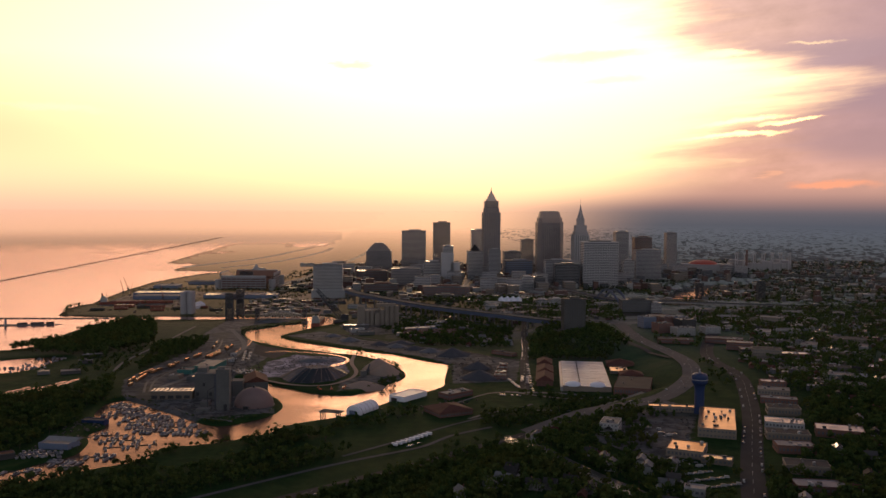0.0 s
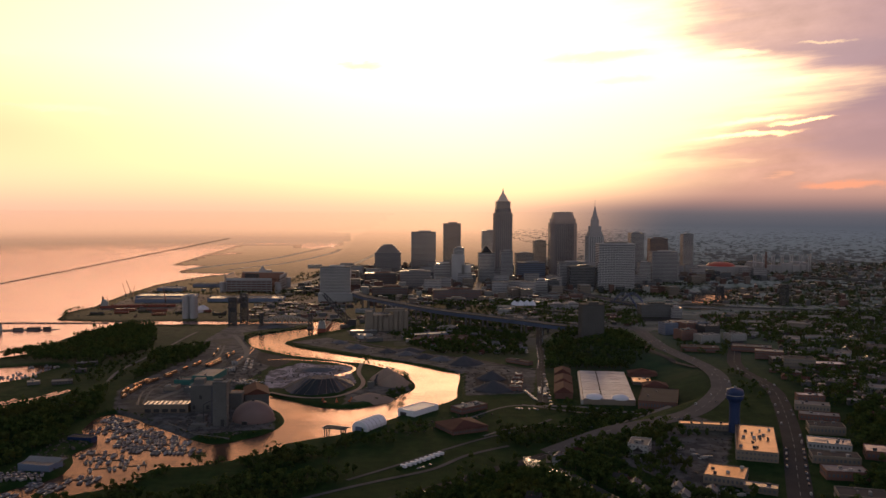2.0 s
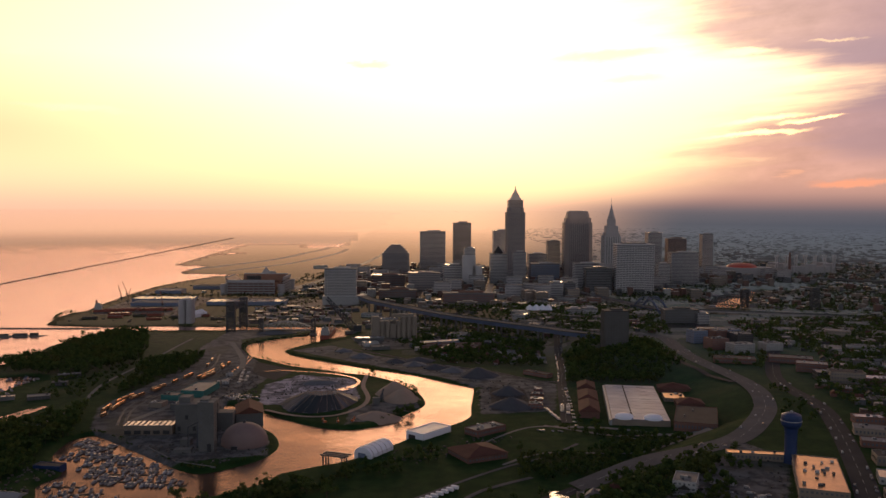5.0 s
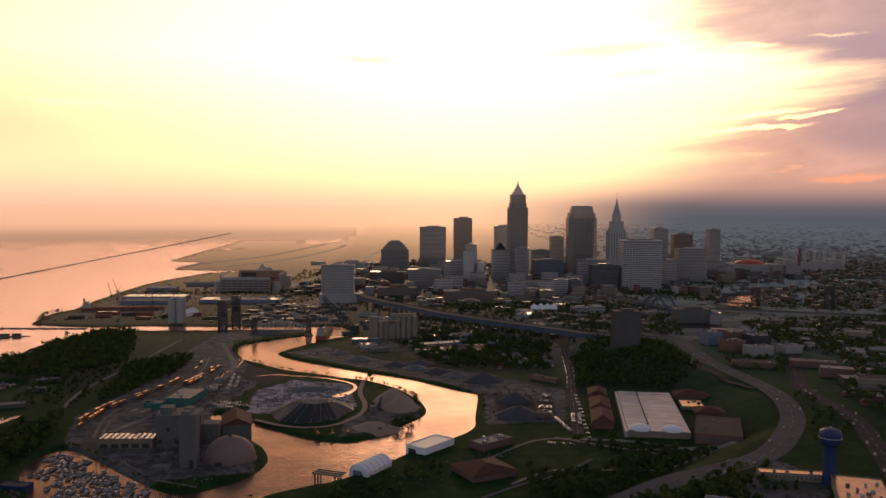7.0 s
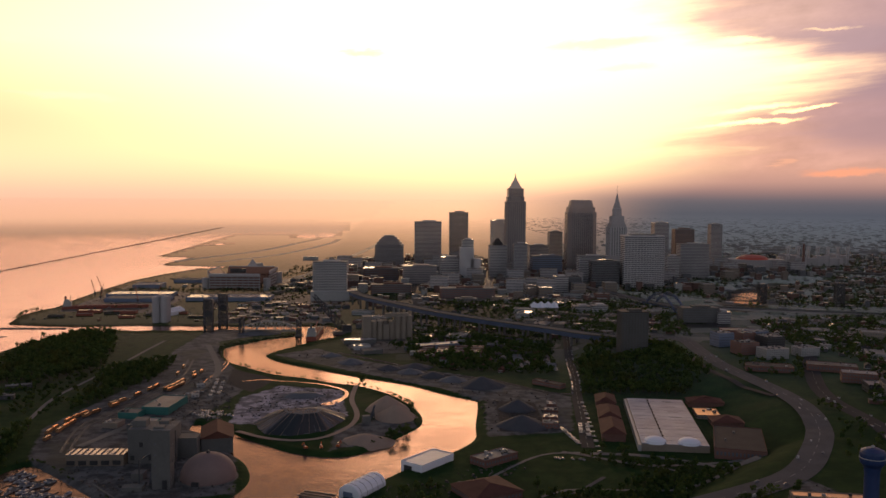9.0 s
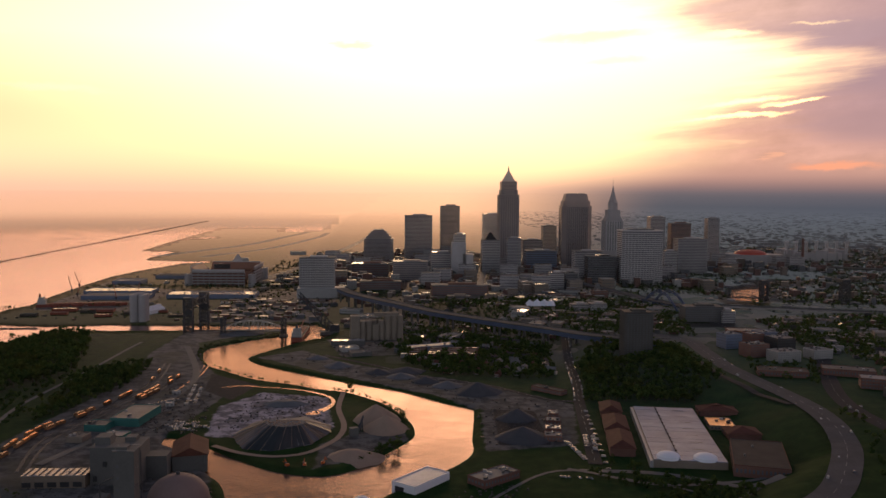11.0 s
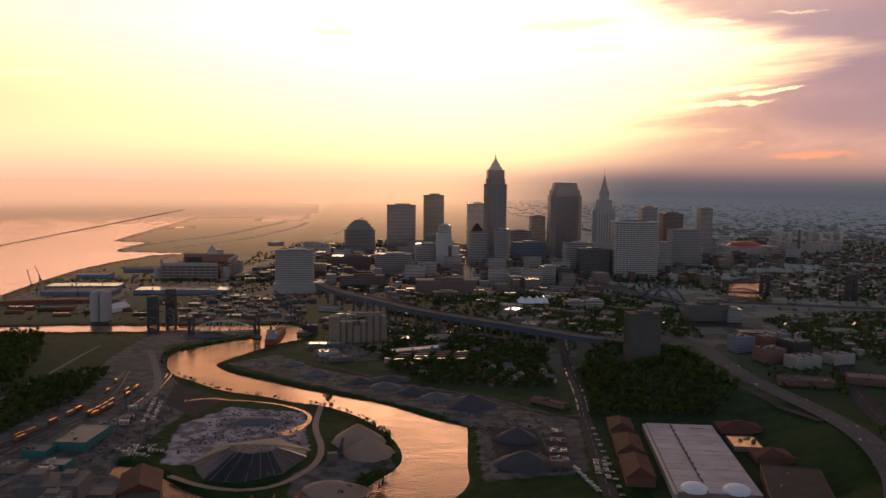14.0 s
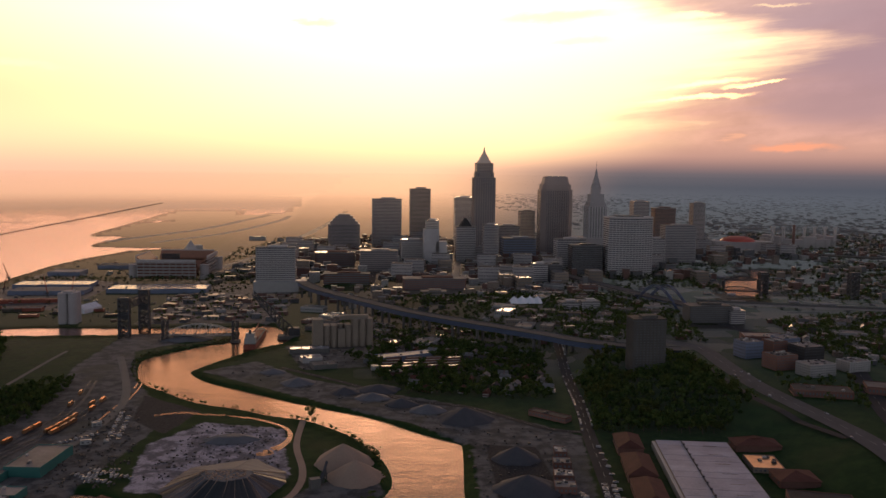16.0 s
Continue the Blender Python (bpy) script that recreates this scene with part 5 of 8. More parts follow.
for k, (x, y, w, d, h) in enumerate(((495, 1560, 26, 24, 20), (505, 1500, 30, 26, 17), (530, 1465, 36, 24, 14), (560, 1540, 30, 30, 18), (565, 1600, 26, 26, 16), (535, 1570, 22, 22, 18), (585, 1480, 30, 22, 12))):
    flat_building(x, y, w, d, h, 12, (M_BLUEW, M_BRICK, M_WHITE, M_BLACK)[k % 4], M_ROOFG, ("modern apartment block with grey panels", "new brick apartment block", "white and grey apartment block", "dark clad apartment block")[k % 4], "new apartment blocks", 9, 5, "apartment_block", seed=50 + k)

# white tensile pavilion
t = thing("tensile_pavilion", 293, 1955, seat_z(293, 1955, 40, 20), 0, "white tensile fabric pavilion with two peaks", "pavilion")
nx, ny = 28, 12
vs = []
for j in range(ny + 1):
    for i in range(nx + 1):
        x, y = -27 + 54 * i / nx, -16 + 32 * j / ny
        pk = max(math.exp(-abs(x - px) / 7.0) * math.exp(-abs(y) / 9.0) for px in (-20, -6, 8, 21))
        dip = 1 - 0.35 * (abs(x) / 27) ** 2
        vs.append((x, y * (1 - 0.25 * math.cos(x * 0.23) ** 2), 6 + 4 * dip * (1 - (y / 16) ** 2) + 9 * pk))
part("canopy", Mesh().raw(vs, [(j * (nx + 1) + i, j * (nx + 1) + i + 1, (j + 1) * (nx + 1) + i + 1, (j + 1) * (nx + 1) + i) for j in range(ny) for i in range(nx)]), M_FABRIC, t)
for x in (-20, -6, 8, 21):
    part("mast", Mesh().beam((x, 0, -1), (x, 0, 18.5), 0.3), M_STEEL, t)
TAKEN.append((293, 1955, 32))

# grain silos
t = thing("grain_silos", -11, 1738, seat_z(-11, 1738, 70, 20), 8, "grey concrete grain silos with headhouse", "silo")
for k in range(8):
    for j in range(2):
        if (k, j) != (3, 0):
            part("silo", Mesh().lathe(-34 + k * 10, j * 10 - 5, [(5, -2), (5, 31 + (8 if k > 4 else 0)), (4.6, 31.6 + (8 if k > 4 else 0))], 16), M_SILO, t)
part("headhouse", Mesh().box(-36, 0, -2, 14, 20, 42), M_SILO, t)
part("gallery", Mesh().box(15, 0, 38, 40, 8, 6), M_SILO, t)
part("stair_block", Mesh().box(-4, -6, -2, 10, 9, 28), M_SILO, t)
TAKEN.append((-11, 1738, 46))
flat_building(70, 1652, 78, 22, 7, 22, M_BLUEW, M_ROOFW, "long low warehouse with pinkish roof", name="warehouse", strip=False)
flat_building(-56, 1702, 52, 20, 6, 0, M_CONC, M_ROOFW, "low riverside warehouse with bright roof", name="warehouse", strip=False)
flat_building(-35, 1615, 30, 24, 5, 15, M_CONC, M_ROOFG, "low concrete yard building with gravel roof", name="warehouse", strip=False)
flat_building(-52, 1648, 26, 20, 6, 15, M_WHITE, M_ROOFW, "white yard building with pale roof", name="warehouse", strip=False)
flat_building(198, 1378, 44, 12, 5, -47, M_BRICK, M_ROOFD, "narrow brick office beside the river road", units=2)
for k in range(16):
    x, y = 45 + (k % 4) * 26, 1590 + (k // 4) * 15
    flat_building(x + (k // 4) * 3, y, 20, 8, 6, 8, M_BRICK, M_ROOFG, "brick row of terraced flats", "terraced flats", 0, 2, "terrace_block", seed=80 + k)

# port: silos, sheds, warehouses, freighter, cranes
t = thing("cement_silos", -442, 1942, seat_z(-442, 1942, 20, 20), 0, "four tall grey concrete storage silos", "silo")
for a in (-1, 1):
    for b in (-1, 1):
        part("silo", Mesh().lathe(a * 7.6, b * 7.6, [(7.5, -2), (7.5, 48), (7.0, 49)], 20), M_STONE, t)
part("head_gallery", Mesh().box(0, 0, 49.01, 14, 16, 2.2), M_STONE, t)
TAKEN.append((-442, 1942, 20))
t = thing("port_shed", -448, 2050, seat_z(-448, 2050, 22, 40), -20, "white fabric port shed with pitched roof", "shed")
part("shell", Mesh().box(0, 0, -1, 24, 46, 8).gable(0, 0, 7.01, 24, 46, 7, 0, 0.3), M_FABRIC, t)
part("door", Mesh().box(0, -23.1, -1, 7, 0.4, 6), M_BLUEW, t)
for k in range(6):
    part("rib", Mesh().beam((-12.2, -20 + k * 8, 7), (0, -20 + k * 8, 14.2), 0.2).beam((0, -20 + k * 8, 14.2), (12.2, -20 + k * 8, 7), 0.2), M_WHITE, t)
TAKEN.append((-448, 2050, 26))
for x, y, w, d, h, rf, lab in ((-378, 2285, 190, 62, 9, M_ROOFW, "long blue-grey port warehouse with a pale roof"), (-580, 2270, 140, 60, 8, M_ROOFG, "blue-grey dockside warehouse with gravel roof"), (-600, 2360, 150, 60, 8, M_ROOFW, "long dockside warehouse with grey roof"),
                               (-640, 2560, 70, 60, 8, M_ROOFW, "lakeside warehouse with a pale roof"), (-560, 2690, 90, 50, 8, M_ROOFG, "grey dockside transit shed with gravel roof"), (-620, 2070, 46, 16, 5, M_ROOFW, "low port office with pale roof"), (-545, 2058, 44, 16, 5, M_ROOFG, "low rust-coloured port store")):
    flat_building(x, y, w, d, h, 0, M_BLUEW if h > 5 else M_RUST, rf, lab, "port warehouses", 2, 1, "warehouse", strip=False)
t = thing("lake_freighter", -612, 2142, 0, 10, "rust-red lake freighter moored at the port", "ship")
hull = [(-86, -9), (72, -9), (86, 0), (72, 9), (-86, 9)]
part("hull", Mesh().prism(hull, -1, 8.5), M_RUST, t)
part("deck", Mesh().prism([(x * 0.985, y * 0.95) for x, y in hull], 8.502, 8.9), M_RUST, t)
for k in range(14):
    part("hatch", Mesh().box(-58 + k * 9, 0, 8.91, 6, 13, 1.2), M_RUST, t)
part("superstructure", Mesh().box(-76, 0, 8.91, 15, 16, 9).box(-77, 0, 17.91, 10, 12, 5), M_WHITE, t)
part("funnel", Mesh().lathe(-80, 0, [(2.2, 22.9), (1.9, 30)], 12), M_RUST, t)
part("mast", Mesh().beam((-70, 0, 17), (-70, 0, 33), 0.3).beam((60, 0, 8), (60, 0, 24), 0.3), M_STEEL, t)
for k, (x, y, lean) in enumerate(((-700, 2330, -9), (-660, 2250, 7), (-560, 2190, -6), (-520, 2200, 5), (-715, 2420, -12))):
    t = thing("harbour_crane", x, y, seat_z(x, y, 6, 6), 0, "slender harbour crane with raised jib", "crane", "cranes on the dock")
    part("portal", Mesh().beam((-3, 0, -1), (0, 0, 9), 0.4).beam((3, 0, -1), (0, 0, 9), 0.4).box(0, 0, 9, 5, 5, 4), M_STEEL, t)
    part("jib", Mesh().beam((0, 0, 12), (lean, 2, 42), 0.55).beam((0, 2, 12), (lean, 2, 42), 0.35), M_RUST, t)
for k in range(7):
    x, y = -660 + k * 45, 2000 + (k % 3) * 26
    flat_building(x, y, 30, 11, 4, 4, M_RUST if k % 2 else M_TIMBER, M_ROOFG, "stack of rust-coloured steel goods on the dock", "steel stacks on the dock", 0, 1, "cargo_stack", strip=False)

# breakwater and harbour wall
m = Mesh()
rr = random.Random(5)
A, B = np.array((-1228, 2500.0)), np.array((-1284, 6700.0))
for k in range(520):
    p = A + (B - A) * k / 519
    q = settle_far(np.array([[p[0] + rr.uniform(-2, 2), p[1], -1.0]]))[0]
    s = rr.uniform(0.8, 1.3)
    m.box(q[0], q[1], q[2], 4 * s, 9 * s, 2.4 * s, rr.uniform(0, 3), 0.7)
tagged(solo("breakwater", m, M_ROCK, "long low breakwater of dumped stone blocks", "breakwater"), kind="stuff")
m = Mesh()
for k in range(110):
    m.box(-830 + k * 2.15, 1882 - k * 0.05 + rr.uniform(-0.6, 0.6), -1, 3, 5, rr.uniform(2.0, 3.0), rr.uniform(0, 3), 0.75)
tagged(solo("harbour_wall", m, M_ROCK, "low stone harbour wall across the bay", "breakwater"), kind="stuff")

# lift bridge, truss bridge, raised bascule, river freighter


def lattice_tower(w, d, h, r=0.7, bays=6):
    m = Mesh()
    cs = [(-w / 2, -d / 2), (w / 2, -d / 2), (w / 2, d / 2), (-w / 2, d / 2)]
    for x, y in cs:
        m.beam((x, y, -3), (x, y, h), r)
    for k in range(bays):
        z0, z1 = h * k / bays, h * (k + 1) / bays
        for i in range(4):
            (ax, ay), (bx, by) = cs[i], cs[(i + 1) % 4]
            m.beam((ax, ay, z0), (bx, by, z1), r * 0.6).beam((bx, by, z0), (ax, ay, z1), r * 0.6).beam((ax, ay, z1), (bx, by, z1), r * 0.7)
    return m


t = thing("lift_bridge", -312, 1858, 2, 0, "dark steel railway lift bridge with two lattice towers", "bridge")
for x, y in ((-15, -40), (-6, 42)):
    m = lattice_tower(14, 10, 58, 1.0, 8)
    m.v = [(a + x, b + y, c) for a, b, c in m.v]
    tagged(part("tower", m, M_STEEL, t), kind="stuff")
    part("sheave_house", Mesh().box(x, y, 56.5, 15, 11, 3), M_STEEL, t)
    part("counterweight", Mesh().box(x, y, 30, 12, 7, 9), M_STEEL, t)
m = Mesh()
for s in (-3.5, 3.5):
    for k in range(9):
        a, b = Vector((-15 + s, -36, 0)), Vector((-6 + s, 38, 0))
        p, q = a.lerp(b, k / 9), a.lerp(b, (k + 1) / 9)
        m.beam((p.x, p.y, 42), (q.x, q.y, 42), 0.6).beam((p.x, p.y, 52), (q.x, q.y, 52), 0.6).beam((p.x, p.y, 42 if k % 2 else 52), (q.x, q.y, 52 if k % 2 else 42), 0.5)
tagged(part("lift_span", m, M_STEEL, t), kind="stuff")
t = thing("truss_bridge", -216, 1795, 2, -4, "grey steel curved-chord truss bridge over the river", "bridge")
for s in (-4, 4):
    m = Mesh()
    pts = [(-46 + 92 * k / 12, 7 + 11 * math.sin(math.pi * k / 12) ** 0.8 if 0 < k < 12 else 9) for k in range(13)]
    for k in range(12):
        (x0, z0), (x1, z1) = pts[k], pts[k + 1]
        m.beam((x0, s, z0 + 6), (x1, s, z1 + 6), 0.5).beam((x0, s, 8), (x1, s, 8), 0.5).beam((x0, s, z0 + 6), (x0, s, 8), 0.3).beam((x0 if k % 2 else x1, s, 8), (x1 if k % 2 else x0, s, (z1 if k % 2 else z0) + 6), 0.3)
    tagged(part("truss", m, M_WHITE, t), kind="stuff")
part("deck", Mesh().box(0, 0, 7.2, 94, 9, 0.7), M_STEEL, t)
for x in (-50, 50):
    m = lattice_tower(7, 9, 29, 0.6, 5)
    m.v = [(a + x, b, c) for a, b, c in m.v]
    tagged(part("tower", m, M_STEEL, t), kind="stuff")
    part("pier", Mesh().box(x, 0, -4, 12, 14, 5), M_CONC, t)
t = thing("bascule_bridge", -96, 1812, 2, 12, "dark steel bascule bridge leaf standing raised", "bridge")
m = Mesh()
for s in (-4, 4):
    a0, b0, a1, b1 = Vector((0, s, 4)), Vector((-48, s, 66)), Vector((10, s, 14)), Vector((-45, s, 70))
    m.beam(a0, b0, 0.9).beam(a1, b1, 0.8)
    for k in range(9):
        m.beam(a0.lerp(b0, k / 9), a1.lerp(b1, (k + 1) / 9), 0.5).beam(a0.lerp(b0, k / 9), a1.lerp(b1, k / 9), 0.5)
tagged(part("leaf", m, M_STEEL, t), kind="stuff")
part("counterweight", Mesh().box(12, 0, 2, 16, 12, 12), M_STEEL, t)
part("pier", Mesh().box(4, 0, -5, 30, 16, 8), M_CONC, t)
t = thing("river_freighter", -138, 1800, 0, 88, "dark river freighter with white superstructure under way", "ship")
hull = [(-62, -8.5), (50, -8.5), (62, 0), (50, 8.5), (-62, 8.5)]
part("hull", Mesh().prism(hull, -1, 7), M_RUST, t)
part("deck", Mesh().prism([(x * 0.98, y * 0.95) for x, y in hull], 7.002, 7.4), M_STEEL, t)
part("superstructure", Mesh().box(-52, 0, 7.41, 14, 15, 8).box(-53, 0, 15.41, 9, 12, 6), M_WHITE, t)
part("funnel", Mesh().lathe(-56, 0, [(2, 21.4), (1.7, 27)], 12), M_STEEL, t)
for k in range(9):
    part("hatch", Mesh().box(-34 + k * 9, 0, 7.41, 6, 12, 1.1), M_RUST, t)
part("boom", Mesh().beam((-40, 0, 9), (30, 0, 20), 0.7), M_RUST, t)

# viaducts


def deck_bridge(name, pts, width, z, label, material, girder=4.0, every=38.0, pier_w=3.0, pier=None, arches=False, z_end=None):
    t = thing(name, pts[0][0], pts[0][1], 0, 0, label, "bridge")
    P = [np.array(p, float) for p in spline(pts, 8)]
    o = P[0]
    cum = np.concatenate([[0], np.cumsum([np.linalg.norm(b - a) for a, b in zip(P, P[1:])])])
    side = []
    for i in range(len(P)):
        w = P[min(i + 1, len(P) - 1)] - P[max(i - 1, 0)]
        w = w / np.linalg.norm(w)
        side.append(np.array((w[1], -w[0])))
    zs = [z + ((z_end if z_end is not None else z) - z) * c / cum[-1] for c in cum]

    def ribbon(a, b, z_lo, z_hi):
        m = Mesh()
        vs = []
        for p, n, zz in zip(P, side, zs):
            q0, q1 = p - o + n * a, p - o + n * b
            vs += [(*q0, zz + z_lo), (*q1, zz + z_lo), (*q1, zz + z_hi), (*q0, zz + z_hi)]
        fs = [(4 * i + j, 4 * i + 4 + j, 4 * i + 4 + (j + 1) % 4, 4 * i + (j + 1) % 4) for i in range(len(P) - 1) for j in range(4)]
        fs += [(3, 2, 1, 0), tuple(4 * (len(P) - 1) + j for j in range(4))]
        return m.raw(vs, fs)

    h = width / 2
    part("deck", ribbon(-h, h, -0.6, 0), M_HIGHWAY, t)
    for s in (-h, h - 0.4):
        part("rail_wall", ribbon(s, s + 0.4, 0.002, 1.1), M_CONC, t)
    for s in (-h * 0.7, h * 0.7 - 1.0):
        part("girder", ribbon(s, s + 1.0, -0.602 - girder, -0.602), material, t)
    nxt = every / 2
    spots = []
    for i in range(len(P)):
        if cum[i] >= nxt:
            nxt += every
            spots.append((P[i], side[i], zs[i]))
    for p, n, zz in spots:
        g = gz(*p)
        rot = math.atan2(n[1], n[0])
        q = p - o
        hh = zz - 0.6 - girder - max(g, -2.0) + 2
        if hh > 4:
            m = Mesh()
            for s in (-0.55, 0.55):
                m.box(q[0] + n[0] * h * s, q[1] + n[1] * h * s, max(g, -2.0) - 2, pier_w, pier_w, hh, rot, 0.85)
            m.box(q[0], q[1], zz - 2.4 - girder, width * 0.8, pier_w * 0.8, 1.75, rot)
            part("pier", m, pier or M_CONC, t)
    if arches:
        for (p0, n0, z0), (p1, n1, z1) in zip(spots, spots[1:]):
            for s in (-0.5, 0.5):
                a, b = p0 - o + n0 * h * s, p1 - o + n1 * h * s
                g = max(gz(*((p0 + p1) / 2)), 0) + 3
                m = Mesh()
                L = [np.array((*(a + (b - a) * k / 8), g + (z0 - 3 - girder - g) * math.sin(math.pi * k / 8) ** 0.6)) for k in range(9)]
                for u, v in zip(L, L[1:]):
                    m.beam(tuple(u), tuple(v), 0.8)
                part("arch", m, M_PALE, t)
    LINES.append((np.array(P), h))
    return t


deck_bridge("high_bridge", [(-95, 2230), (-60, 2125), (30, 1969), (96, 1864), (175, 1772), (262, 1679), (302, 1630), (359, 1592), (412, 1570)], 24, 30, "long high road bridge on blue steel girders", M_BLUESTEEL, 7, 52, 3.4)
deck_bridge("arch_bridge", [(452, 2330), (470, 2238), (496, 2141), (520, 2040)], 24, 31, "old concrete arch road bridge", M_PALE, 3, 26, 3.6, arches=True)
t = deck_bridge("arch_bridge", [(520, 2040), (545, 1965), (562, 1890)], 24, 31, "steel arch span of the road bridge", M_BLUESTEEL, 3, 90, 5)
for s in (-10, 10):
    m = Mesh()
    pts = [(25 * k / 12 * 1.5, -72 * k / 12 * 1.9, 8 + 44 * math.sin(math.pi * k / 12)) for k in range(13)]
    for a, b in zip(pts, pts[1:]):
        m.beam((a[0] + s, a[1], a[2]), (b[0] + s, b[1], b[2]), 0.9).beam((a[0] + s, a[1], a[2] + 4), (b[0] + s, b[1], b[2] + 4), 0.7).beam((a[0] + s, a[1], a[2]), (b[0] + s, b[1], b[2] + 4), 0.4)
    tagged(part("steel_arch", m, M_BLUESTEEL, t), kind="stuff")
deck_bridge("railway_viaduct", [(601, 1971), (691, 1935), (886, 1866), (1150, 1790), (1500, 1720)], 12, 29, "long railway viaduct on concrete piers", M_STONE, 3.5, 34, 4.0)
deck_bridge("highway_viaduct", [(1250, 2750), (1500, 2600), (1800, 2560), (2200, 2600)], 30, 32, "distant highway viaduct on concrete piers", M_CONC, 3, 60, 4.0)
for (x0, y0), (x1, y1), z in (((755, 2232), (832, 2196), 10), ((830, 2362), (915, 2368), 12)):
    t = thing("truss_bridge", (x0 + x1) / 2, (y0 + y1) / 2, 0, math.degrees(math.atan2(y1 - y0, x1 - x0)), "dark steel truss bridge over the upper river bend", "bridge", "truss bridges at the bend")
    ln = math.hypot(x1 - x0, y1 - y0)
    m = Mesh()
    for s in (-3, 3):
        for k in range(10):
            a, b = -ln / 2 + ln * k / 10, -ln / 2 + ln * (k + 1) / 10
            za, zb = (z + 9 * math.sin(math.pi * k / 10), z + 9 * math.sin(math.pi * (k + 1) / 10))
            m.beam((a, s, z), (b, s, z), 0.5).beam((a, s, za), (b, s, zb), 0.5).beam((a, s, z), (b, s, zb), 0.4).beam((a, s, z), (a, s, za), 0.4)
    tagged(part("truss", m, M_STEEL, t), kind="stuff")
    part("deck", Mesh().box(0, 0, z - 1.4, ln + 8, 7, 0.8), M_STEEL, t)
    part("pier", Mesh().box(-ln / 2, 0, -3, 4, 8, z + 1.6).box(ln / 2, 0, -3, 4, 8, z + 1.6), M_CONC, t)
for x, y, h in ((842, 2205, 44), (935, 2040, 46)):
    t = thing("lift_tower", x, y, seat_z(x, y, 8, 8), 0, "dark lattice tower of a lift bridge", "bridge tower", "lift towers at the bend")
    tagged(part("frame", lattice_tower(16, 12, h, 0.9, 5), M_STEEL, t), kind="stuff")
    part("machine_house", Mesh().box(0, 0, h + 0.9, 17, 13, 4), M_STEEL, t)

# arenas, stadium, pyramid, chimney
t = thing("football_stadium", -402, 2590, 5, -2, "open football stadium with grey concourses and orange seats", "stadium")


def stand(cx, cy, length, depth, h, turn):
    """One side of the bowl: raked seats over open concourses on columns."""
    c, sn = math.cos(turn), math.sin(turn)
    at = lambda x, y, z: (cx + x * c - y * sn, cy + x * sn + y * c, z)
    box = lambda m, x0, x1, y0, y1, z0, z1: m.raw([at(x, y, z) for z in (z0, z1) for x, y in ((x0, y0), (x1, y0), (x1, y1), (x0, y1))], [(3, 2, 1, 0), (4, 5, 6, 7), (0, 1, 5, 4), (1, 2, 6, 5), (2, 3, 7, 6), (3, 0, 4, 7)])
    L = length / 2
    part("back_wall", box(Mesh(), -L, L, -depth / 2 + 5, -depth / 2 + 6, -3, h * 0.86), M_BRICK, t)
    for k in range(5):
        part("concourse", box(Mesh(), -L, L, -depth / 2, -depth / 2 + 4.9, h * (0.12 + 0.18 * k), h * (0.12 + 0.18 * k) + 2.4), M_STONE, t)
    for k in range(int(length / 14) + 1):
        x = -L + 1 + k * (length - 2) / int(length / 14)
        part("column", box(Mesh(), x - 0.8, x + 0.8, -depth / 2 - 0.6, -depth / 2 - 0.01, -3, h), M_STONE, t)
    for y0, y1, z0, z1 in ((-depth / 2 + 2, 0, h * 0.62, h), (0.5, depth / 2, 2, h * 0.46)):
        m = Mesh().raw([at(x, y, z) for x in (-L, L) for y, z in ((y0, z1), (y1, z0), (y1, z0 - 3), (y0, z1 - 4))], [(0, 4, 5, 1), (1, 5, 6, 2), (2, 6, 7, 3), (3, 7, 4, 0), (0, 1, 2, 3), (7, 6, 5, 4)])
        part("seating_deck", m, M_SEATS, t)
    part("parapet", box(Mesh(), -L, L, -depth / 2, -depth / 2 + 1.9, h * 0.92, h + 2.5), M_PALE, t)


stand(0, -88, 128, 42, 38, 0)
stand(0, 88, 128, 42, 40, math.pi)
stand(62, 0, 118, 36, 42, math.pi / 2)
stand(-62, 0, 118, 36, 42, -math.pi / 2)
part("field", Mesh().box(0, 0, -1, 60, 118, 1.5), M_LEAF, t)
for x, y in ((-78, -84), (78, -84), (-78, 84), (78, 84)):
    part("ramp_tower", Mesh().lathe(x, y, [(10, -3), (10, 26)] + [(10.5, 26.01), (10.5, 27)], 14), M_STONE, t)
part("scoreboard", Mesh().box(0, -66, 38, 40, 2, 12), M_BLACK, t)
TAKEN.append((-402, 2590, 105))
t = thing("glass_pyramid", -448, 3010, 4, 20, "pale glass pyramid museum on the lakefront", "building")
part("pyramid", Mesh().box(0, 0, -1, 50, 50, 40, 0, 0.05), M_PALE, t)
part("block", Mesh().box(22, 10, -1, 20, 30, 26), M_WHITE, t)
t = thing("arena", 1125, 2920, 22, 0, "indoor arena with a red curved roof", "arena")
part("wall", Mesh().prism([(82 * math.cos(radians(a)), 50 * math.sin(radians(a))) for a in range(0, 360, 12)], -4, 32), M_STONE, t)
part("roof", Mesh().lathe(0, 0, [(50, 32.01), (42, 39), (25, 44), (0.5, 46)], 32), M_REDROOF, t)
part("canopy", Mesh().box(60, -30, 30, 50, 30, 3), M_WHITE, t)
TAKEN.append((1125, 2920, 90))
t = thing("ballpark", 1415, 3110, 22, 0, "ballpark with pale stands and upright light towers", "stadium")
for k in range(13):
    a = radians(150 + k * 20)
    part("stand", Mesh().box(100 * math.cos(a), 60 * math.sin(a), -4, 42, 30, 30 + 8 * (k % 3 == 0), a + 1.57), M_STONE, t)
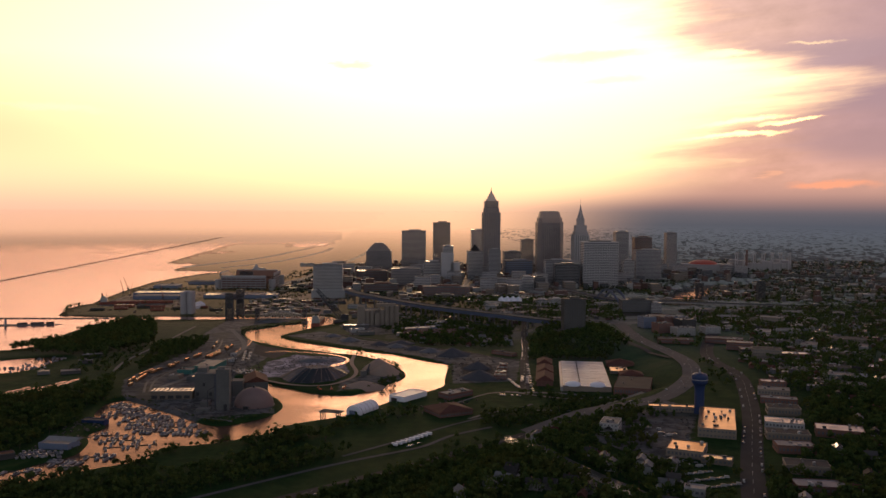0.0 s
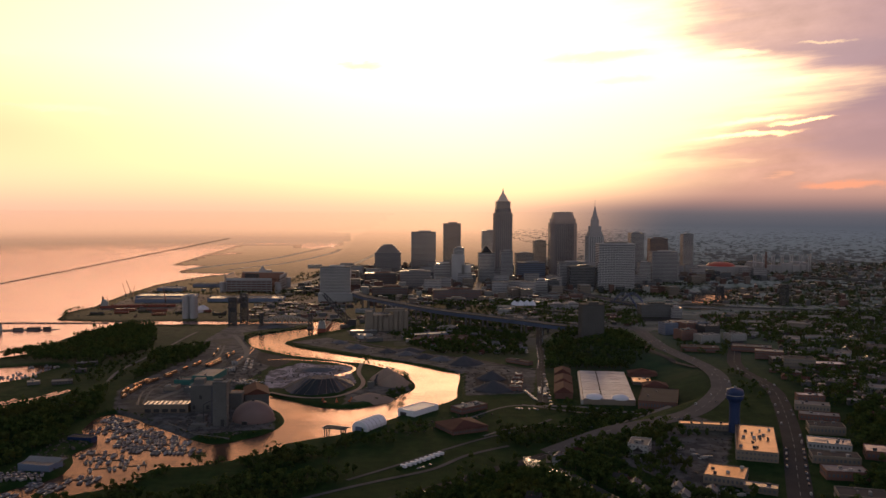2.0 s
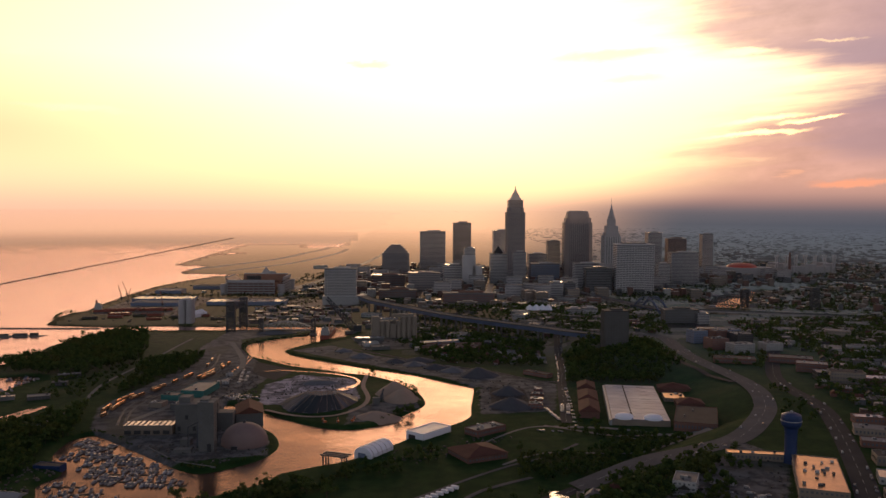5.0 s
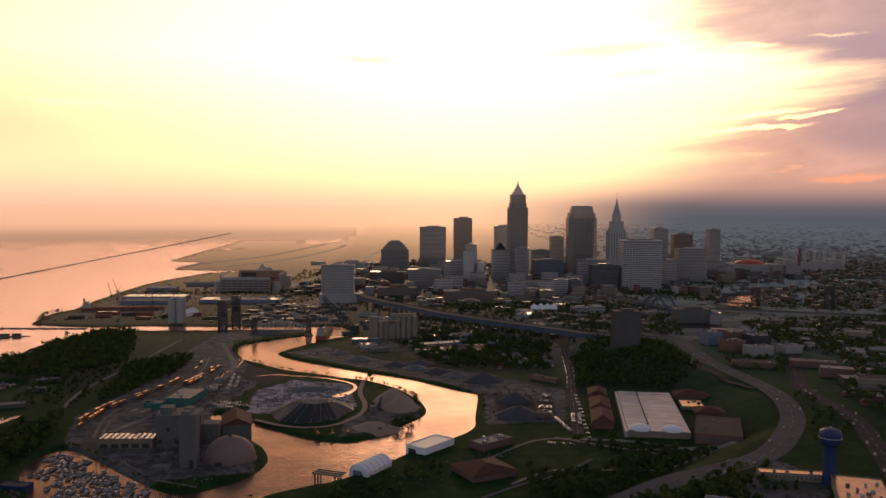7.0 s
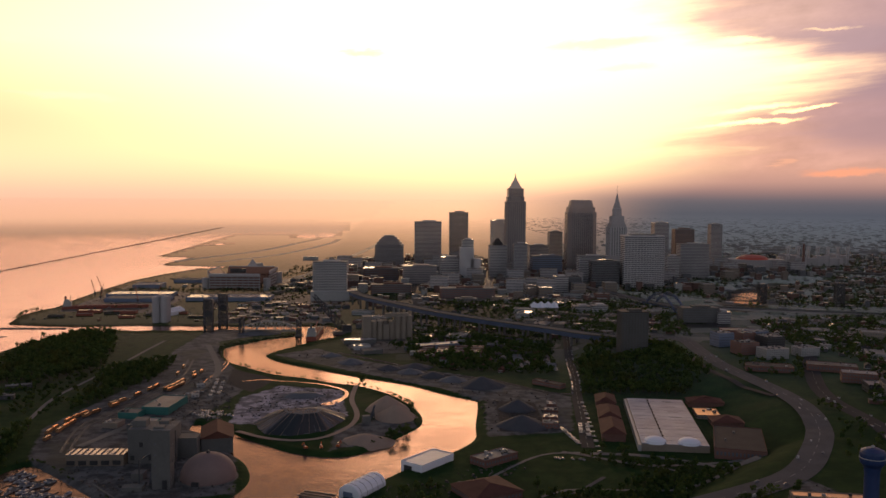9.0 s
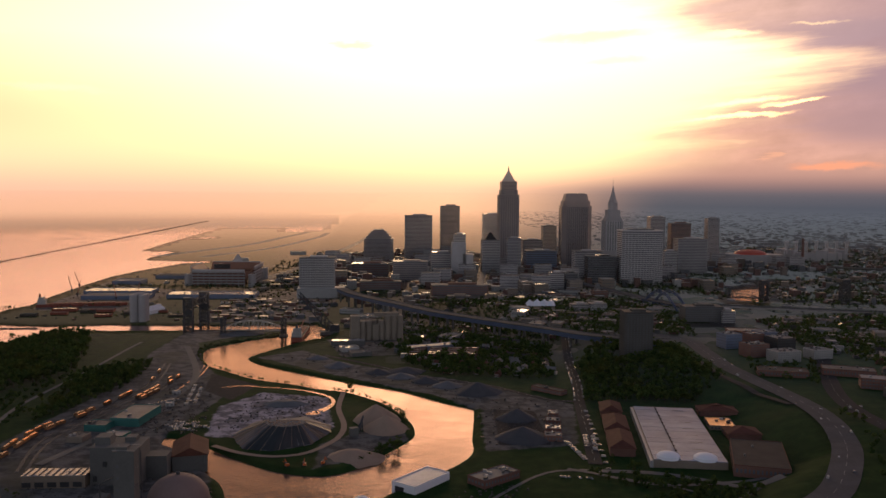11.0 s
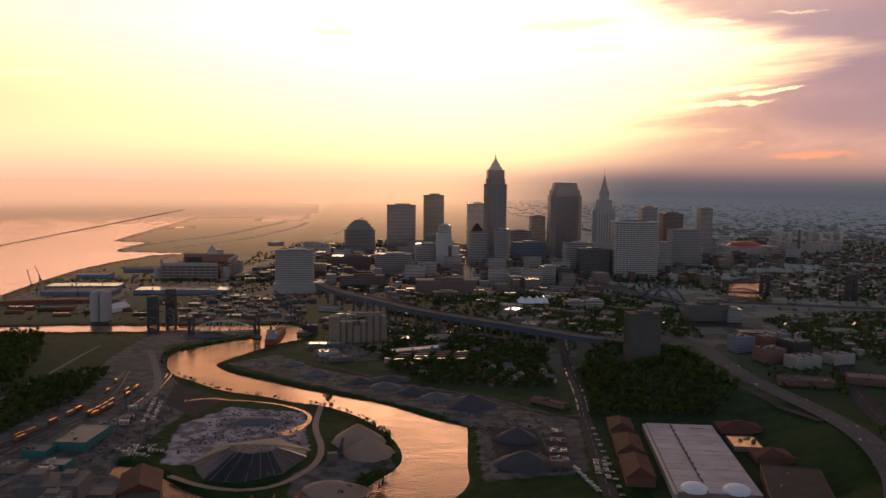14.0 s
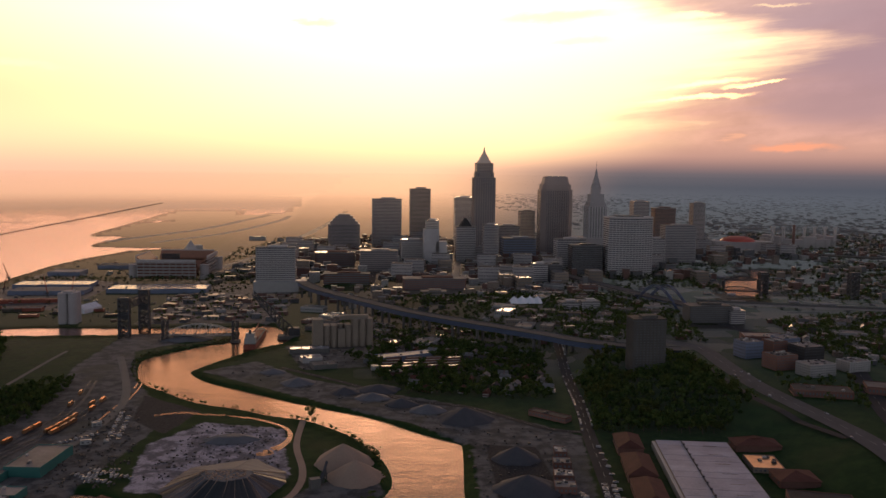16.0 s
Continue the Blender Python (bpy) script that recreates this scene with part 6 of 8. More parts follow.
for k in range(14):
    part("light_tower", Mesh().box(-118 + k * 17, -62 + 20 * (k % 2), 20, 3, 3, 42).box(-118 + k * 17, -62 + 20 * (k % 2), 58, 9, 2, 7), M_PALE, t)
TAKEN.append((1415, 3110, 120))
t = thing("chimney", 1231, 2800, 20, 0, "tall dark brick chimney stack", "chimney")
part("stack", Mesh().lathe(0, 0, [(4.5, -2), (3.2, 88), (3.5, 89)], 14), M_BRICK, t)
flat_building(-315, 3510, 55, 30, 12, 0, M_WHITE, M_ROOFW, "white airport terminal with bright roof", "port warehouses", 2, 2, "terminal_building")

# ---- scattered things: blocks, houses, cars, boats, wagons, trees ----


def clear(x, y, r, margin=0.0):
    """Which points are dry and free of roads and of what already stands."""
    x, y = np.asarray(x, float), np.asarray(y, float)
    ok = shore(x, y) > r + 2
    for line, half in LINES:
        for (ax, ay), (bx, by) in zip(line, line[1:]):
            near = np.flatnonzero(ok & (x > min(ax, bx) - half - r - 6) & (x < max(ax, bx) + half + r + 6) & (y > min(ay, by) - half - r - 6) & (y < max(ay, by) + half + r + 6))
            if len(near):
                dx, dy = bx - ax, by - ay
                t = np.clip(((x[near] - ax) * dx + (y[near] - ay) * dy) / max(dx * dx + dy * dy, 1e-9), 0, 1)
                ok[near] &= np.hypot(x[near] - ax - t * dx, y[near] - ay - t * dy) > half + r + margin
    for cx, cy, cr in TAKEN:
        ok &= np.hypot(x - cx, y - cy) > cr + r * 0.7
    return ok


def inside(x, y, poly):
    return poly_distance(x, y, np.array(poly, float), 5.0) < 0


OPEN = [  # lawns and yards kept free of trees
    [(-110, 825), (-70, 885), (-24, 915), (26, 957), (62, 952), (66, 931), (37, 905), (12, 867), (-22, 843), (-67, 830)],
    [(-210, 670), (-150, 722), (-111, 750), (-42, 802), (0, 831), (41, 859), (66, 860), (48, 815), (24, 770), (0, 742), (-29, 714), (-83, 680), (-170, 630)],
    [(91, 1030), (138, 1085), (238, 1037), (173, 984), (110, 986)],
    [(-228, 800), (-195, 850), (-150, 862), (-120, 838), (-150, 800), (-205, 770)],
    [(255, 770), (275, 872), (335, 872), (305, 775), (285, 735)],
    [(240, 640), (262, 705), (296, 690), (282, 632)],
]


def scatter(poly, count, gap, r, rng, margin=0.0):
    """Free places inside an outline, at least gap apart."""
    P = np.array(poly, float)
    lo, hi = P.min(0), P.max(0)
    q = rng.uniform(lo, hi, (count * 4, 2))
    q = q[inside(q[:, 0], q[:, 1], poly)]
    q = q[clear(q[:, 0], q[:, 1], r, margin)]
    for lawn in OPEN:
        q = q[~inside(q[:, 0], q[:, 1], lawn)]
    cells, keep = {}, []
    for i, (x, y) in enumerate(q):
        c = (int(x // gap), int(y // gap))
        if any((x - q[j][0]) ** 2 + (y - q[j][1]) ** 2 < gap * gap for a in (-1, 0, 1) for b in (-1, 0, 1) for j in cells.get((c[0] + a, c[1] + b), ())):
            continue
        cells.setdefault(c, []).append(i)
        keep.append(i)
        if len(keep) >= count:
            break
    return q[keep]


rng = np.random.default_rng(11)
RES_NEAR = [(120, 520), (520, 560), (700, 800), (640, 1080), (500, 960), (430, 780), (330, 680), (230, 720), (130, 760)]
RES_EAST = [(500, 1000), (760, 1000), (1150, 1300), (1200, 1900), (900, 1840), (640, 1800), (600, 1560), (640, 1420), (520, 1200)]
RES_MID = [(60, 1480), (215, 1440), (250, 1640), (240, 1700), (60, 1780), (20, 1640), (30, 1560)]
FAR_EAST = [(700, 2200), (1150, 1900), (2200, 2400), (2600, 3400), (1400, 3600), (1100, 2600), (760, 2500)]
DOWN = [(-150, 2350), (200, 2150), (460, 2100), (520, 2300), (780, 2330), (720, 2560), (1250, 2700), (1050, 3200), (-100, 3250), (-250, 2700)]

# mid-rise blocks that fill downtown
blocks = []
for k, (rf, wl, lab) in enumerate(((M_ROOFG, M_BRICK, "brick office block with gravel roof"), (M_ROOFW, M_TAN, "tan office block with pale roof"), (M_ROOFD, M_STONE, "grey stone office block"))):
    t = flat_building(-3000 - 100 * k, -300, 30 + 6 * k, 24 + 4 * k, 16 + 9 * k, 0, wl, rf, lab, "mid-rise blocks downtown", 2, 3 + k, "office_block")
    blocks.append(t)
pts = scatter(DOWN, 120, 36, 15, rng, 2)
zz = ground_z(pts[:, 0], pts[:, 1])
for i, (x, y) in enumerate(pts):
    b = blocks[i % 3]
    if i < 3:
        b.matrix_basis = pose(x, y, zz[i] - 0.3, 0, 0, 0)
    else:
        m = pose(x, y, zz[i] - 0.3, 0, 0, (0, 90, -8)[i % 3])
        copy_thing(b, m)
    TAKEN.append((x, y, 20))

# low blocks in the eastern districts
lows = []
for k, (rf, wl, lab) in enumerate(((M_ROOFW, M_BRICK, "low brick shop with a bright flat roof"), (M_ROOFG, M_TAN, "low tan workshop with gravel roof"), (M_ROOFD, M_SIDING, "low grey store with dark roof"), (M_ROOFG, M_WHITE, "white shed with grey flat roof"))):
    lows.append(flat_building(-3000 - 100 * k, -600, 26 + 5 * k, 15 + 3 * k, 5 + k, 0, wl, rf, lab, "low commercial buildings", 2, 1, "shop_building"))
pts = np.concatenate([scatter(RES_EAST, 55, 44, 17, rng, 2), scatter(FAR_EAST, 40, 60, 20, rng, 2), scatter([(250, 1720), (460, 1760), (560, 2040), (330, 2080), (180, 1990)], 26, 34, 16, rng, 2), scatter([(-300, 2400), (-170, 2360), (-200, 2900), (-330, 2560)], 16, 44, 18, rng, 2), scatter([(-70, 1770), (130, 1710), (260, 1700), (60, 1960), (-70, 2080)], 18, 30, 15, rng, 2), scatter([(60, 2080), (460, 2080), (470, 2220), (60, 2240)], 18, 34, 15, rng, 2)])
zz = ground_z(pts[:, 0], pts[:, 1])
for i, (x, y) in enumerate(pts):
    b = lows[i % 4]
    m = pose(x, y, zz[i] - 0.4, 0, 0, (66, -24, 60, -18)[(i // 4) % 4])
    if i < 4:
        b.matrix_basis = m
    else:
        copy_thing(b, m)
    TAKEN.append((x, y, 17))


def house(k):
    w, d, h = ((7.5, 11, 6), (8.5, 12, 6.5), (7, 9.5, 4.2))[k % 3]
    wall = (M_SIDING, M_WHITE, M_BRICK)[k % 3]
    t = thing("house", -3000 - 40 * k, -900, 0, 0, ("two-storey timber house with dark gabled roof", "white clapboard house with a shingle roof", "small brick house with brown gabled roof")[k % 3], "house", "houses in the neighbourhood")
    part("wall", Mesh().box(0, 0, -1.5, w, d, h + 1.5).raw([(-w / 2, -d / 2, h), (w / 2, -d / 2, h), (0, -d / 2, h + 2.9), (-w / 2, d / 2, h), (w / 2, d / 2, h), (0, d / 2, h + 2.9)], [(0, 1, 2), (4, 3, 5)]), wall, t)
    top = part("roof", Mesh().gable(0, 0, h + 0.05, w, d, 3.2, 0, 0.5), (M_ROOFD, M_ROOFG, M_ROOFR)[k % 3], t)
    part("porch", Mesh().box(0, -d / 2 - 1.1, -1.5, w * 0.9, 2.2, 1.9).box(0, -d / 2 - 1.1, 2.6, w * 0.95, 2.4, 0.25), M_WHITE, t)
    part("chimney", Mesh().box(w * 0.25, d * 0.15, h + 0.5, 0.7, 0.7, 3.4), M_BRICK, top)
    for z in ((1.2, 3.9) if h > 5 else (1.2,)):
        part("window", Mesh().box(0, -d / 2 - 0.04, z, 2.6, 0.12, 1.5), M_GLASS, t)
    return t


houses = [house(k) for k in range(3)]
pts = np.concatenate([scatter(RES_NEAR, 90, 17, 7, rng, 2), scatter(RES_EAST, 130, 17, 7, rng, 2), scatter(RES_MID, 36, 18, 7, rng, 2)])
zz = ground_z(pts[:, 0], pts[:, 1])
for i, (x, y) in enumerate(pts):
    m = pose(x, y, zz[i] - 0.2, 0, 0, (66, -24, 156, -114)[int(rng.integers(4))])
    if i < 3:
        houses[i].matrix_basis = m
    else:
        copy_thing(houses[i % 3], m)
    TAKEN.append((x, y, 6.5))

# far suburbs: too many and too small to tell apart
m = Mesh()
a = np.concatenate([rng.uniform((500, 1900), (2600, 4200), (1100, 2)), rng.uniform((1100, 3200), (1900, 4300), (260, 2)), rng.uniform((1500, 2900), (3600, 4800), (900, 2)), rng.uniform((1150, 700), (2400, 2400), (500, 2))])
a = a[clear(a[:, 0], a[:, 1], 10) & (np.hypot(a[:, 0], a[:, 1] - 280) < 5200)]
hz = ground_z(a[:, 0], a[:, 1])
for (x, y), z in zip(a, hz):
    w, d, h = rng.uniform(10, 30), rng.uniform(8, 20), rng.choice((2, 2.5, 3, 5, 8), p=(0.35, 0.3, 0.22, 0.1, 0.03))
    n0 = len(m.v)
    m.box(x, y, z - 1, w, d, h + 1, rng.choice((0.1, -0.4, 1.15)))
    m.v[n0:] = [tuple(q) for q in settle_far(np.array(m.v[n0:]))]
b = np.concatenate([rng.uniform((1300, 4000), (5200, 9500), (2600, 2)), rng.uniform((900, 4300), (2400, 9000), (900, 2))])
b = b[(shore(b[:, 0], b[:, 1]) > 60)]
for x, y in b:
    n0, far = len(m.v), math.hypot(x, y) / 5000
    m.box(x, y, 20, rng.uniform(6, 24) * far, rng.uniform(6, 20) * far, rng.choice((2, 3, 5, 9), p=(0.4, 0.35, 0.2, 0.05)), rng.choice((0.1, -0.4, 1.15)))
    m.v[n0:] = [tuple(q) for q in settle_far(np.array(m.v[n0:]))]
m_far = mat("far_roofs", (0.13, 0.13, 0.14), 0.8, 0.9, 0.012, 0.06, far=1.0)
solo("far_suburbs", m, m_far, "hazy spread of low far houses and sheds", "houses", "stuff")

# ---- cars ----


def car(k):
    t = thing("car", -3000 - 20 * k, -1200, 0, 0, ("parked dark car", "parked silver car with dark windows", "parked white van")[k % 3] + " on the asphalt", "car", "cars on streets and yards")
    van = k % 3 == 2
    part("body", Mesh().box(0, 0, 0.3, 1.8, 4.5, 0.55).box(0, 0.1, 0.85, 1.7, 4.3, 0.12, 0, 0.96), (M_CAR, M_HULL, M_WHITE)[k % 3], t)
    part("cabin", Mesh().box(0, -0.2 if not van else 0.1, 0.97, 1.6, 2.4 if not van else 4.1, 0.55 if not van else 1.1, 0, 0.82 if not van else 0.94), M_GLASS if not van else M_WHITE, t)
    for y in (-1.4, 1.4):
        part("axle_with_wheels", Mesh().box(-0.8, y, 0.0, 0.24, 0.66, 0.62).box(0.8, y, 0.0, 0.24, 0.66, 0.62), M_BLACK, t)
    return t


cars = [car(k) for k in range(3)]
spots = []


def along(pts, off, step, lo, hi, z=None):
    """Places along a road, with their heading."""
    P = [Vector((*p, 0)) for p in spline(pts, 6)]
    run, nxt, want = 0.0, rng.uniform(lo, hi), []
    for a, b in zip(P, P[1:]):
        ln = (b - a).length
        while nxt < run + ln:
            p = a.lerp(b, (nxt - run) / ln)
            w = (b - a).normalized()
            spots.append((p.x + w.y * off, p.y - w.x * off, math.degrees(math.atan2(w.y, w.x)) - 90, z))
            nxt += rng.uniform(lo, hi) + step
        run += ln


for off in (-10, -6.5, 6.5, 10):
    along(HIGHWAY, off, 20, 10, 90)
STREET = [(290, 1720), (262, 1562), (238, 1404), (222, 1320)]
along(STREET, -5.2, 5.5, 0, 4), along(STREET, 5.2, 5.5, 0, 5)
along([(494, 1259), (474, 1100), (447, 1011), (393, 872), (338, 748), (287, 629)], -7.5, 6, 0, 22)
along([(494, 1259), (474, 1100), (447, 1011), (393, 872), (338, 748), (287, 629)], 7.5, 6, 0, 22)
for x0, y0, ux, uy, vx, vy, nu, nv, turn in ((-218, 1232, 3.0, 0.4, -0.8, 8, 11, 4, 0), (-254, 1262, 1, 7.0, 4, -0.6, 9, 1, 80), (-222, 1330, 1, 6.0, 6, -0.6, 8, 1, 70), (270, 800, 2.8, 1.6, -5, 9, 7, 5, 60), (262, 700, 2.9, 1.6, -4, 8, 8, 3, 60), (205, 1190, -0.6, -3.2, -5, 1, 14, 1, 75), (192, 1160, 0.6, 3.2, 0, 0, 12, 1, 75),
                                             (250, 1118, -0.6, 6, 1, 0, 16, 1, -11), (150, 1078, 3.1, -0.6, 1, 5, 10, 1, 10), (18, 842, 3.6, 3.4, 1, 1, 9, 1, -45), (60, 1000, 3, 0.2, 0, 8, 1, 1, 0), (-345, 880, 3, 0.5, 0, 6, 4, 2, 20)):
    for i in range(nu):
        for j in range(nv):
            if rng.random() < 0.82:
                spots.append((x0 + ux * i + vx * j, y0 + uy * i + vy * j, turn + rng.uniform(-4, 4), None))
rng.shuffle(spots)
spots = [tuple(q) for q in spots[:200]]
S = np.array([s[:2] for s in spots])
SZ = ground_z(S[:, 0], S[:, 1])
on_road = np.zeros(len(S), bool)
for line, half in LINES[:12]:
    for (ax, ay), (bx, by) in zip(line, line[1:]):
        dx, dy = bx - ax, by - ay
        tt = np.clip(((S[:, 0] - ax) * dx + (S[:, 1] - ay) * dy) / max(dx * dx + dy * dy, 1e-9), 0, 1)
        on_road |= np.hypot(S[:, 0] - ax - tt * dx, S[:, 1] - ay - tt * dy) < half
for i, (x, y, a, z) in enumerate(spots):
    mm = pose(float(x), float(y), SZ[i] + (0.45 if on_road[i] else 0.02), 0, 0, a)
    if i < 3:
        cars[i].matrix_basis = mm
    else:
        copy_thing(cars[int(rng.integers(3))], mm)

# ---- marina: pontoons and boats ----


def boat(k):
    ln, w = ((9.5, 3.1), (12, 3.7), (7.5, 2.6))[k % 3]
    t = thing("motor_boat", -3000 - 20 * k, -1300, 0, 0, ("white motor cruiser with a navy canvas top", "white cabin cruiser with dark windows", "small white runabout under a canvas cover")[k % 3], "boat", "boats in the marina")
    deck = [(-w / 2, -ln / 2), (w / 2, -ln / 2), (w / 2, ln * 0.12), (w * 0.3, ln * 0.36), (0, ln / 2), (-w * 0.3, ln * 0.36), (-w / 2, ln * 0.12)]
    keel = [(x * 0.8, y * 0.94) for x, y in deck]
    n = len(deck)
    part("hull", Mesh().raw([(x, y, -0.35) for x, y in keel] + [(x, y, 1.15) for x, y in deck], [(i, (i + 1) % n, n + (i + 1) % n, n + i) for i in range(n)] + [tuple(range(n, 2 * n)), tuple(range(n - 1, -1, -1))]), M_HULL, t)
    cab = part("cabin", Mesh().box(0, ln * 0.02, 1.152, w * 0.72, ln * 0.42, 0.95, 0, 0.84), M_HULL if k % 3 else M_GLASS, t)
    part("canvas_top", Mesh().box(0, -ln * 0.2, 2.104 if k % 3 < 2 else 1.16, w * 0.78, ln * 0.32, 0.5, 0, 0.85), M_CANVAS, t, "navy canvas cover")
    part("windscreen", Mesh().box(0, ln * 0.2, 1.16, w * 0.66, 0.5, 0.8, 0, 0.7), M_GLASS, cab)
    return t


boats = [boat(k) for k in range(3)]
nb = 0
DOCKS = (((-330, 1056), (-288, 1030)), ((-322, 1030), (-262, 1000)), ((-330, 1008), (-244, 984)), ((-298, 972), (-222, 966)), ((-284, 950), (-206, 944)), ((-270, 932), (-186, 915)), ((-308, 915), (-270, 913)), ((-294, 892), (-250, 896)), ((-282, 866), (-232, 878)), ((-292, 838), (-262, 830)), ((-320, 818), (-286, 806)), ((-346, 795), (-306, 782)))
for (x0, y0), (x1, y1) in DOCKS:
    ln = math.hypot(x1 - x0, y1 - y0)
    rot = math.degrees(math.atan2(y1 - y0, x1 - x0))
    t = thing("pontoon", (x0 + x1) / 2, (y0 + y1) / 2, 0, rot, "weathered timber pontoon with finger berths", "pontoon", "marina pontoons")
    part("walkway", Mesh().box(0, 0, -0.3, ln, 1.8, 0.8), M_TIMBER, t)
    for i in range(int(ln / 16.8) + 1):
        x = -ln / 2 + i * 16.8
        part("finger", Mesh().box(x, 0, -0.3, 0.7, 13, 0.7), M_TIMBER, t)
        part("pile", Mesh().lathe(x, 8.6, [(0.22, -3), (0.22, 2.6)], 6).lathe(x, -8.6, [(0.22, -3), (0.22, 2.6)], 6), M_TIMBER, t)
    c, s = math.cos(radians(rot)), math.sin(radians(rot))
    for i in range(int(ln / 4.2)):
        for side in (-1, 1):
            if rng.random() < 0.52:
                u, v = -ln / 2 + 2.1 + i * 4.2, side * 6.6
                mm = pose(x0 + (u + ln / 2) * c - v * s, y0 + (u + ln / 2) * s + v * c, 0, 0, 0, rot + (180 if side < 0 else 0) + (180 if rng.random() < 0.3 else 0) + rng.uniform(-3, 3))
                k = int(rng.integers(3))
                if nb < 3:
                    boats[nb].matrix_basis = mm
                else:
                    copy_thing(boats[k], mm)
                nb += 1
for i in range(30):  # boats laid up ashore, and the lake marina
    x, y = (-350 + (i % 8) * 5.2, 826 + (i // 8) * 8 + (i % 8) * 0.8) if i < 20 else (-580 + (i % 10) * 6.5, 1300 + (i // 10 - 2) * 32 + (i % 3) * 2)
    z = gz(x, y)
    copy_thing(boats[i % 3], pose(x, y, z + 0.45 if z > 0.2 else 0, 0, 0, 20 + 7 * (i % 5)))
t = flat_building(-324, 862, 32, 20, 6, -14, M_BLUEW, M_ROOFW, "boatyard shed with twin grey roofs", name="boatyard_shed", units=0, strip=False)
part("second_bay", Mesh().gable(0, 9, 6.3, 16, 34, 2.5, 1.5708), M_ROOFG, t)
flat_building(-362, 826, 18, 12, 5, 30, M_SIDING, M_ROOFR, "small boatyard house with a red-brown roof", name="boatyard_shed", units=0, strip=False)
t = flat_building(-322, 962, 26, 12, 5, -10, M_BLUE, M_ROOFD, "dark blue boat store by the basin", name="boatyard_shed", units=0, strip=False)

# ---- rail wagons ----


def wagon():
    t = thing("rail_wagon", -3000, -1400, 0, 0, "weathered hopper wagon with orange-glinting lid on the sidings", "rail wagon", "wagons on the sidings")
    part("body", Mesh().box(0, 0, 1.3, 2.9, 13.6, 2.6).box(0, 0, 0.9, 2.0, 10, 0.41), M_HOPPER, t)
    part("lid", Mesh().box(0, 0, 3.902, 2.5, 13, 0.5, 0, 0.8), M_LID, t)
    for y in (-4.9, 4.9):
        part("bogie", Mesh().box(0, y, 0.25, 2.3, 2.8, 0.8), M_STEEL, t)
    return t


wg = wagon()
first = True
TRACKS = ([(-346, 1150), (-341, 1238), (-307, 1330), (-289, 1440), (-300, 1560)], [(-338, 1150), (-333, 1238), (-299, 1330), (-281, 1440), (-293, 1560)], [(-310, 1110), (-325, 1190), (-318, 1250), (-290, 1330), (-273, 1400), (-265, 1500)], [(-304, 1115), (-316, 1190), (-309, 1250), (-283, 1330), (-266, 1400), (-259, 1490)])
FILL = ((0.02, 0.86), (0.0, 0.34), (0.62, 1.0), (0.66, 0.96))
m_rail = Mesh()
for tr, (f0, f1) in zip(TRACKS, FILL):
    P = [Vector((*p, 0)) for p in spline(tr, 10)]
    Q = np.array([p.xy for p in P])
    Z = ground_z(Q[:, 0], Q[:, 1])
    for i, (a, b) in enumerate(zip(P, P[1:])):
        w = (b - a).normalized()
        n = Vector((w.y, -w.x, 0))
        for s in (-0.75, 0.75):
            m_rail.beam((*(a + n * s).xy, Z[i] + 0.5), (*(b + n * s).xy, Z[i + 1] + 0.5), 0.09)
        m_rail.raw([(*(a + n * 1.6).xy, Z[i] + 0.35), (*(a - n * 1.6).xy, Z[i] + 0.35), (*(b - n * 1.6).xy, Z[i + 1] + 0.35), (*(b + n * 1.6).xy, Z[i + 1] + 0.35)], [(0, 1, 2, 3)])
    LINES.append((Q, 3.0))
    cum = np.concatenate([[0], np.cumsum(np.hypot(*np.diff(Q, axis=0).T))])
    s = cum[-1] * f0
    while s < cum[-1] * f1:
        if rng.random() < 0.66:
            x, y = np.interp(s, cum, Q[:, 0]), np.interp(s, cum, Q[:, 1])
            x2, y2 = np.interp(s + 2, cum, Q[:, 0]), np.interp(s + 2, cum, Q[:, 1])
            mm = pose(x, y, np.interp(s, cum, Z) + 0.55, 0, 0, math.degrees(math.atan2(y2 - y, x2 - x)) - 90)
            if first:
                wg.matrix_basis, first = mm, False
            else:
                copy_thing(wg, mm)
        s += 15.2
solo("railway_sidings", m_rail, M_STEEL, "curving railway sidings on dark ballast", "railway track", "structure")

# houses and small blocks among the near trees
for i, (x, y, r) in enumerate(((105, 686, 66), (96, 669, 60), (185, 738, 60), (192, 721, -24), (150, 663, 66), (247, 702, -24), (118, 655, 66), (60, 640, 20))):
    copy_thing(houses[i % 2], pose(x, y, gz(x, y) - 0.2, 0, 0, r))
    TAKEN.append((x, y, 7))
flat_building(161, 841, 34, 12, 7, 20, M_TAN, M_ROOFG, "long tan apartment block with cluttered roof", units=8, storeys=2, name="apartment_block")
flat_building(226, 823, 18, 26, 11, -24, M_WHITE, M_ROOFG, "pale apartment house with bay windows", units=5, storeys=3, name="apartment_block")
flat_building(243, 638, 16, 12, 6, -24, M_WHITE, M_ROOFW, "small white shop with pale roof", units=2)
for x, y in ((-29, 730), (-12, 737), (5, 757), (15, 768), (24, 782), (-60, 708), (-95, 690)):
    copy_thing(cars[1], pose(x + 3, y - 3, gz(x, y) + 0.5, 0, 0, -50))
for i in range(26):
    x, y = 250 + (i % 9) * 4.6 - (i // 9) * 3, 648 + (i // 9) * 17 + (i % 9) * 1.2
    copy_thing(cars[i % 3], pose(x, y, gz(x, y) + 0.05, 0, 0, 70))

# ---- trees ----
TAKEN.append((148, 1045, 42))
TAKEN.append((-20, 880, 38))
TAKEN.append((35, 915, 30))


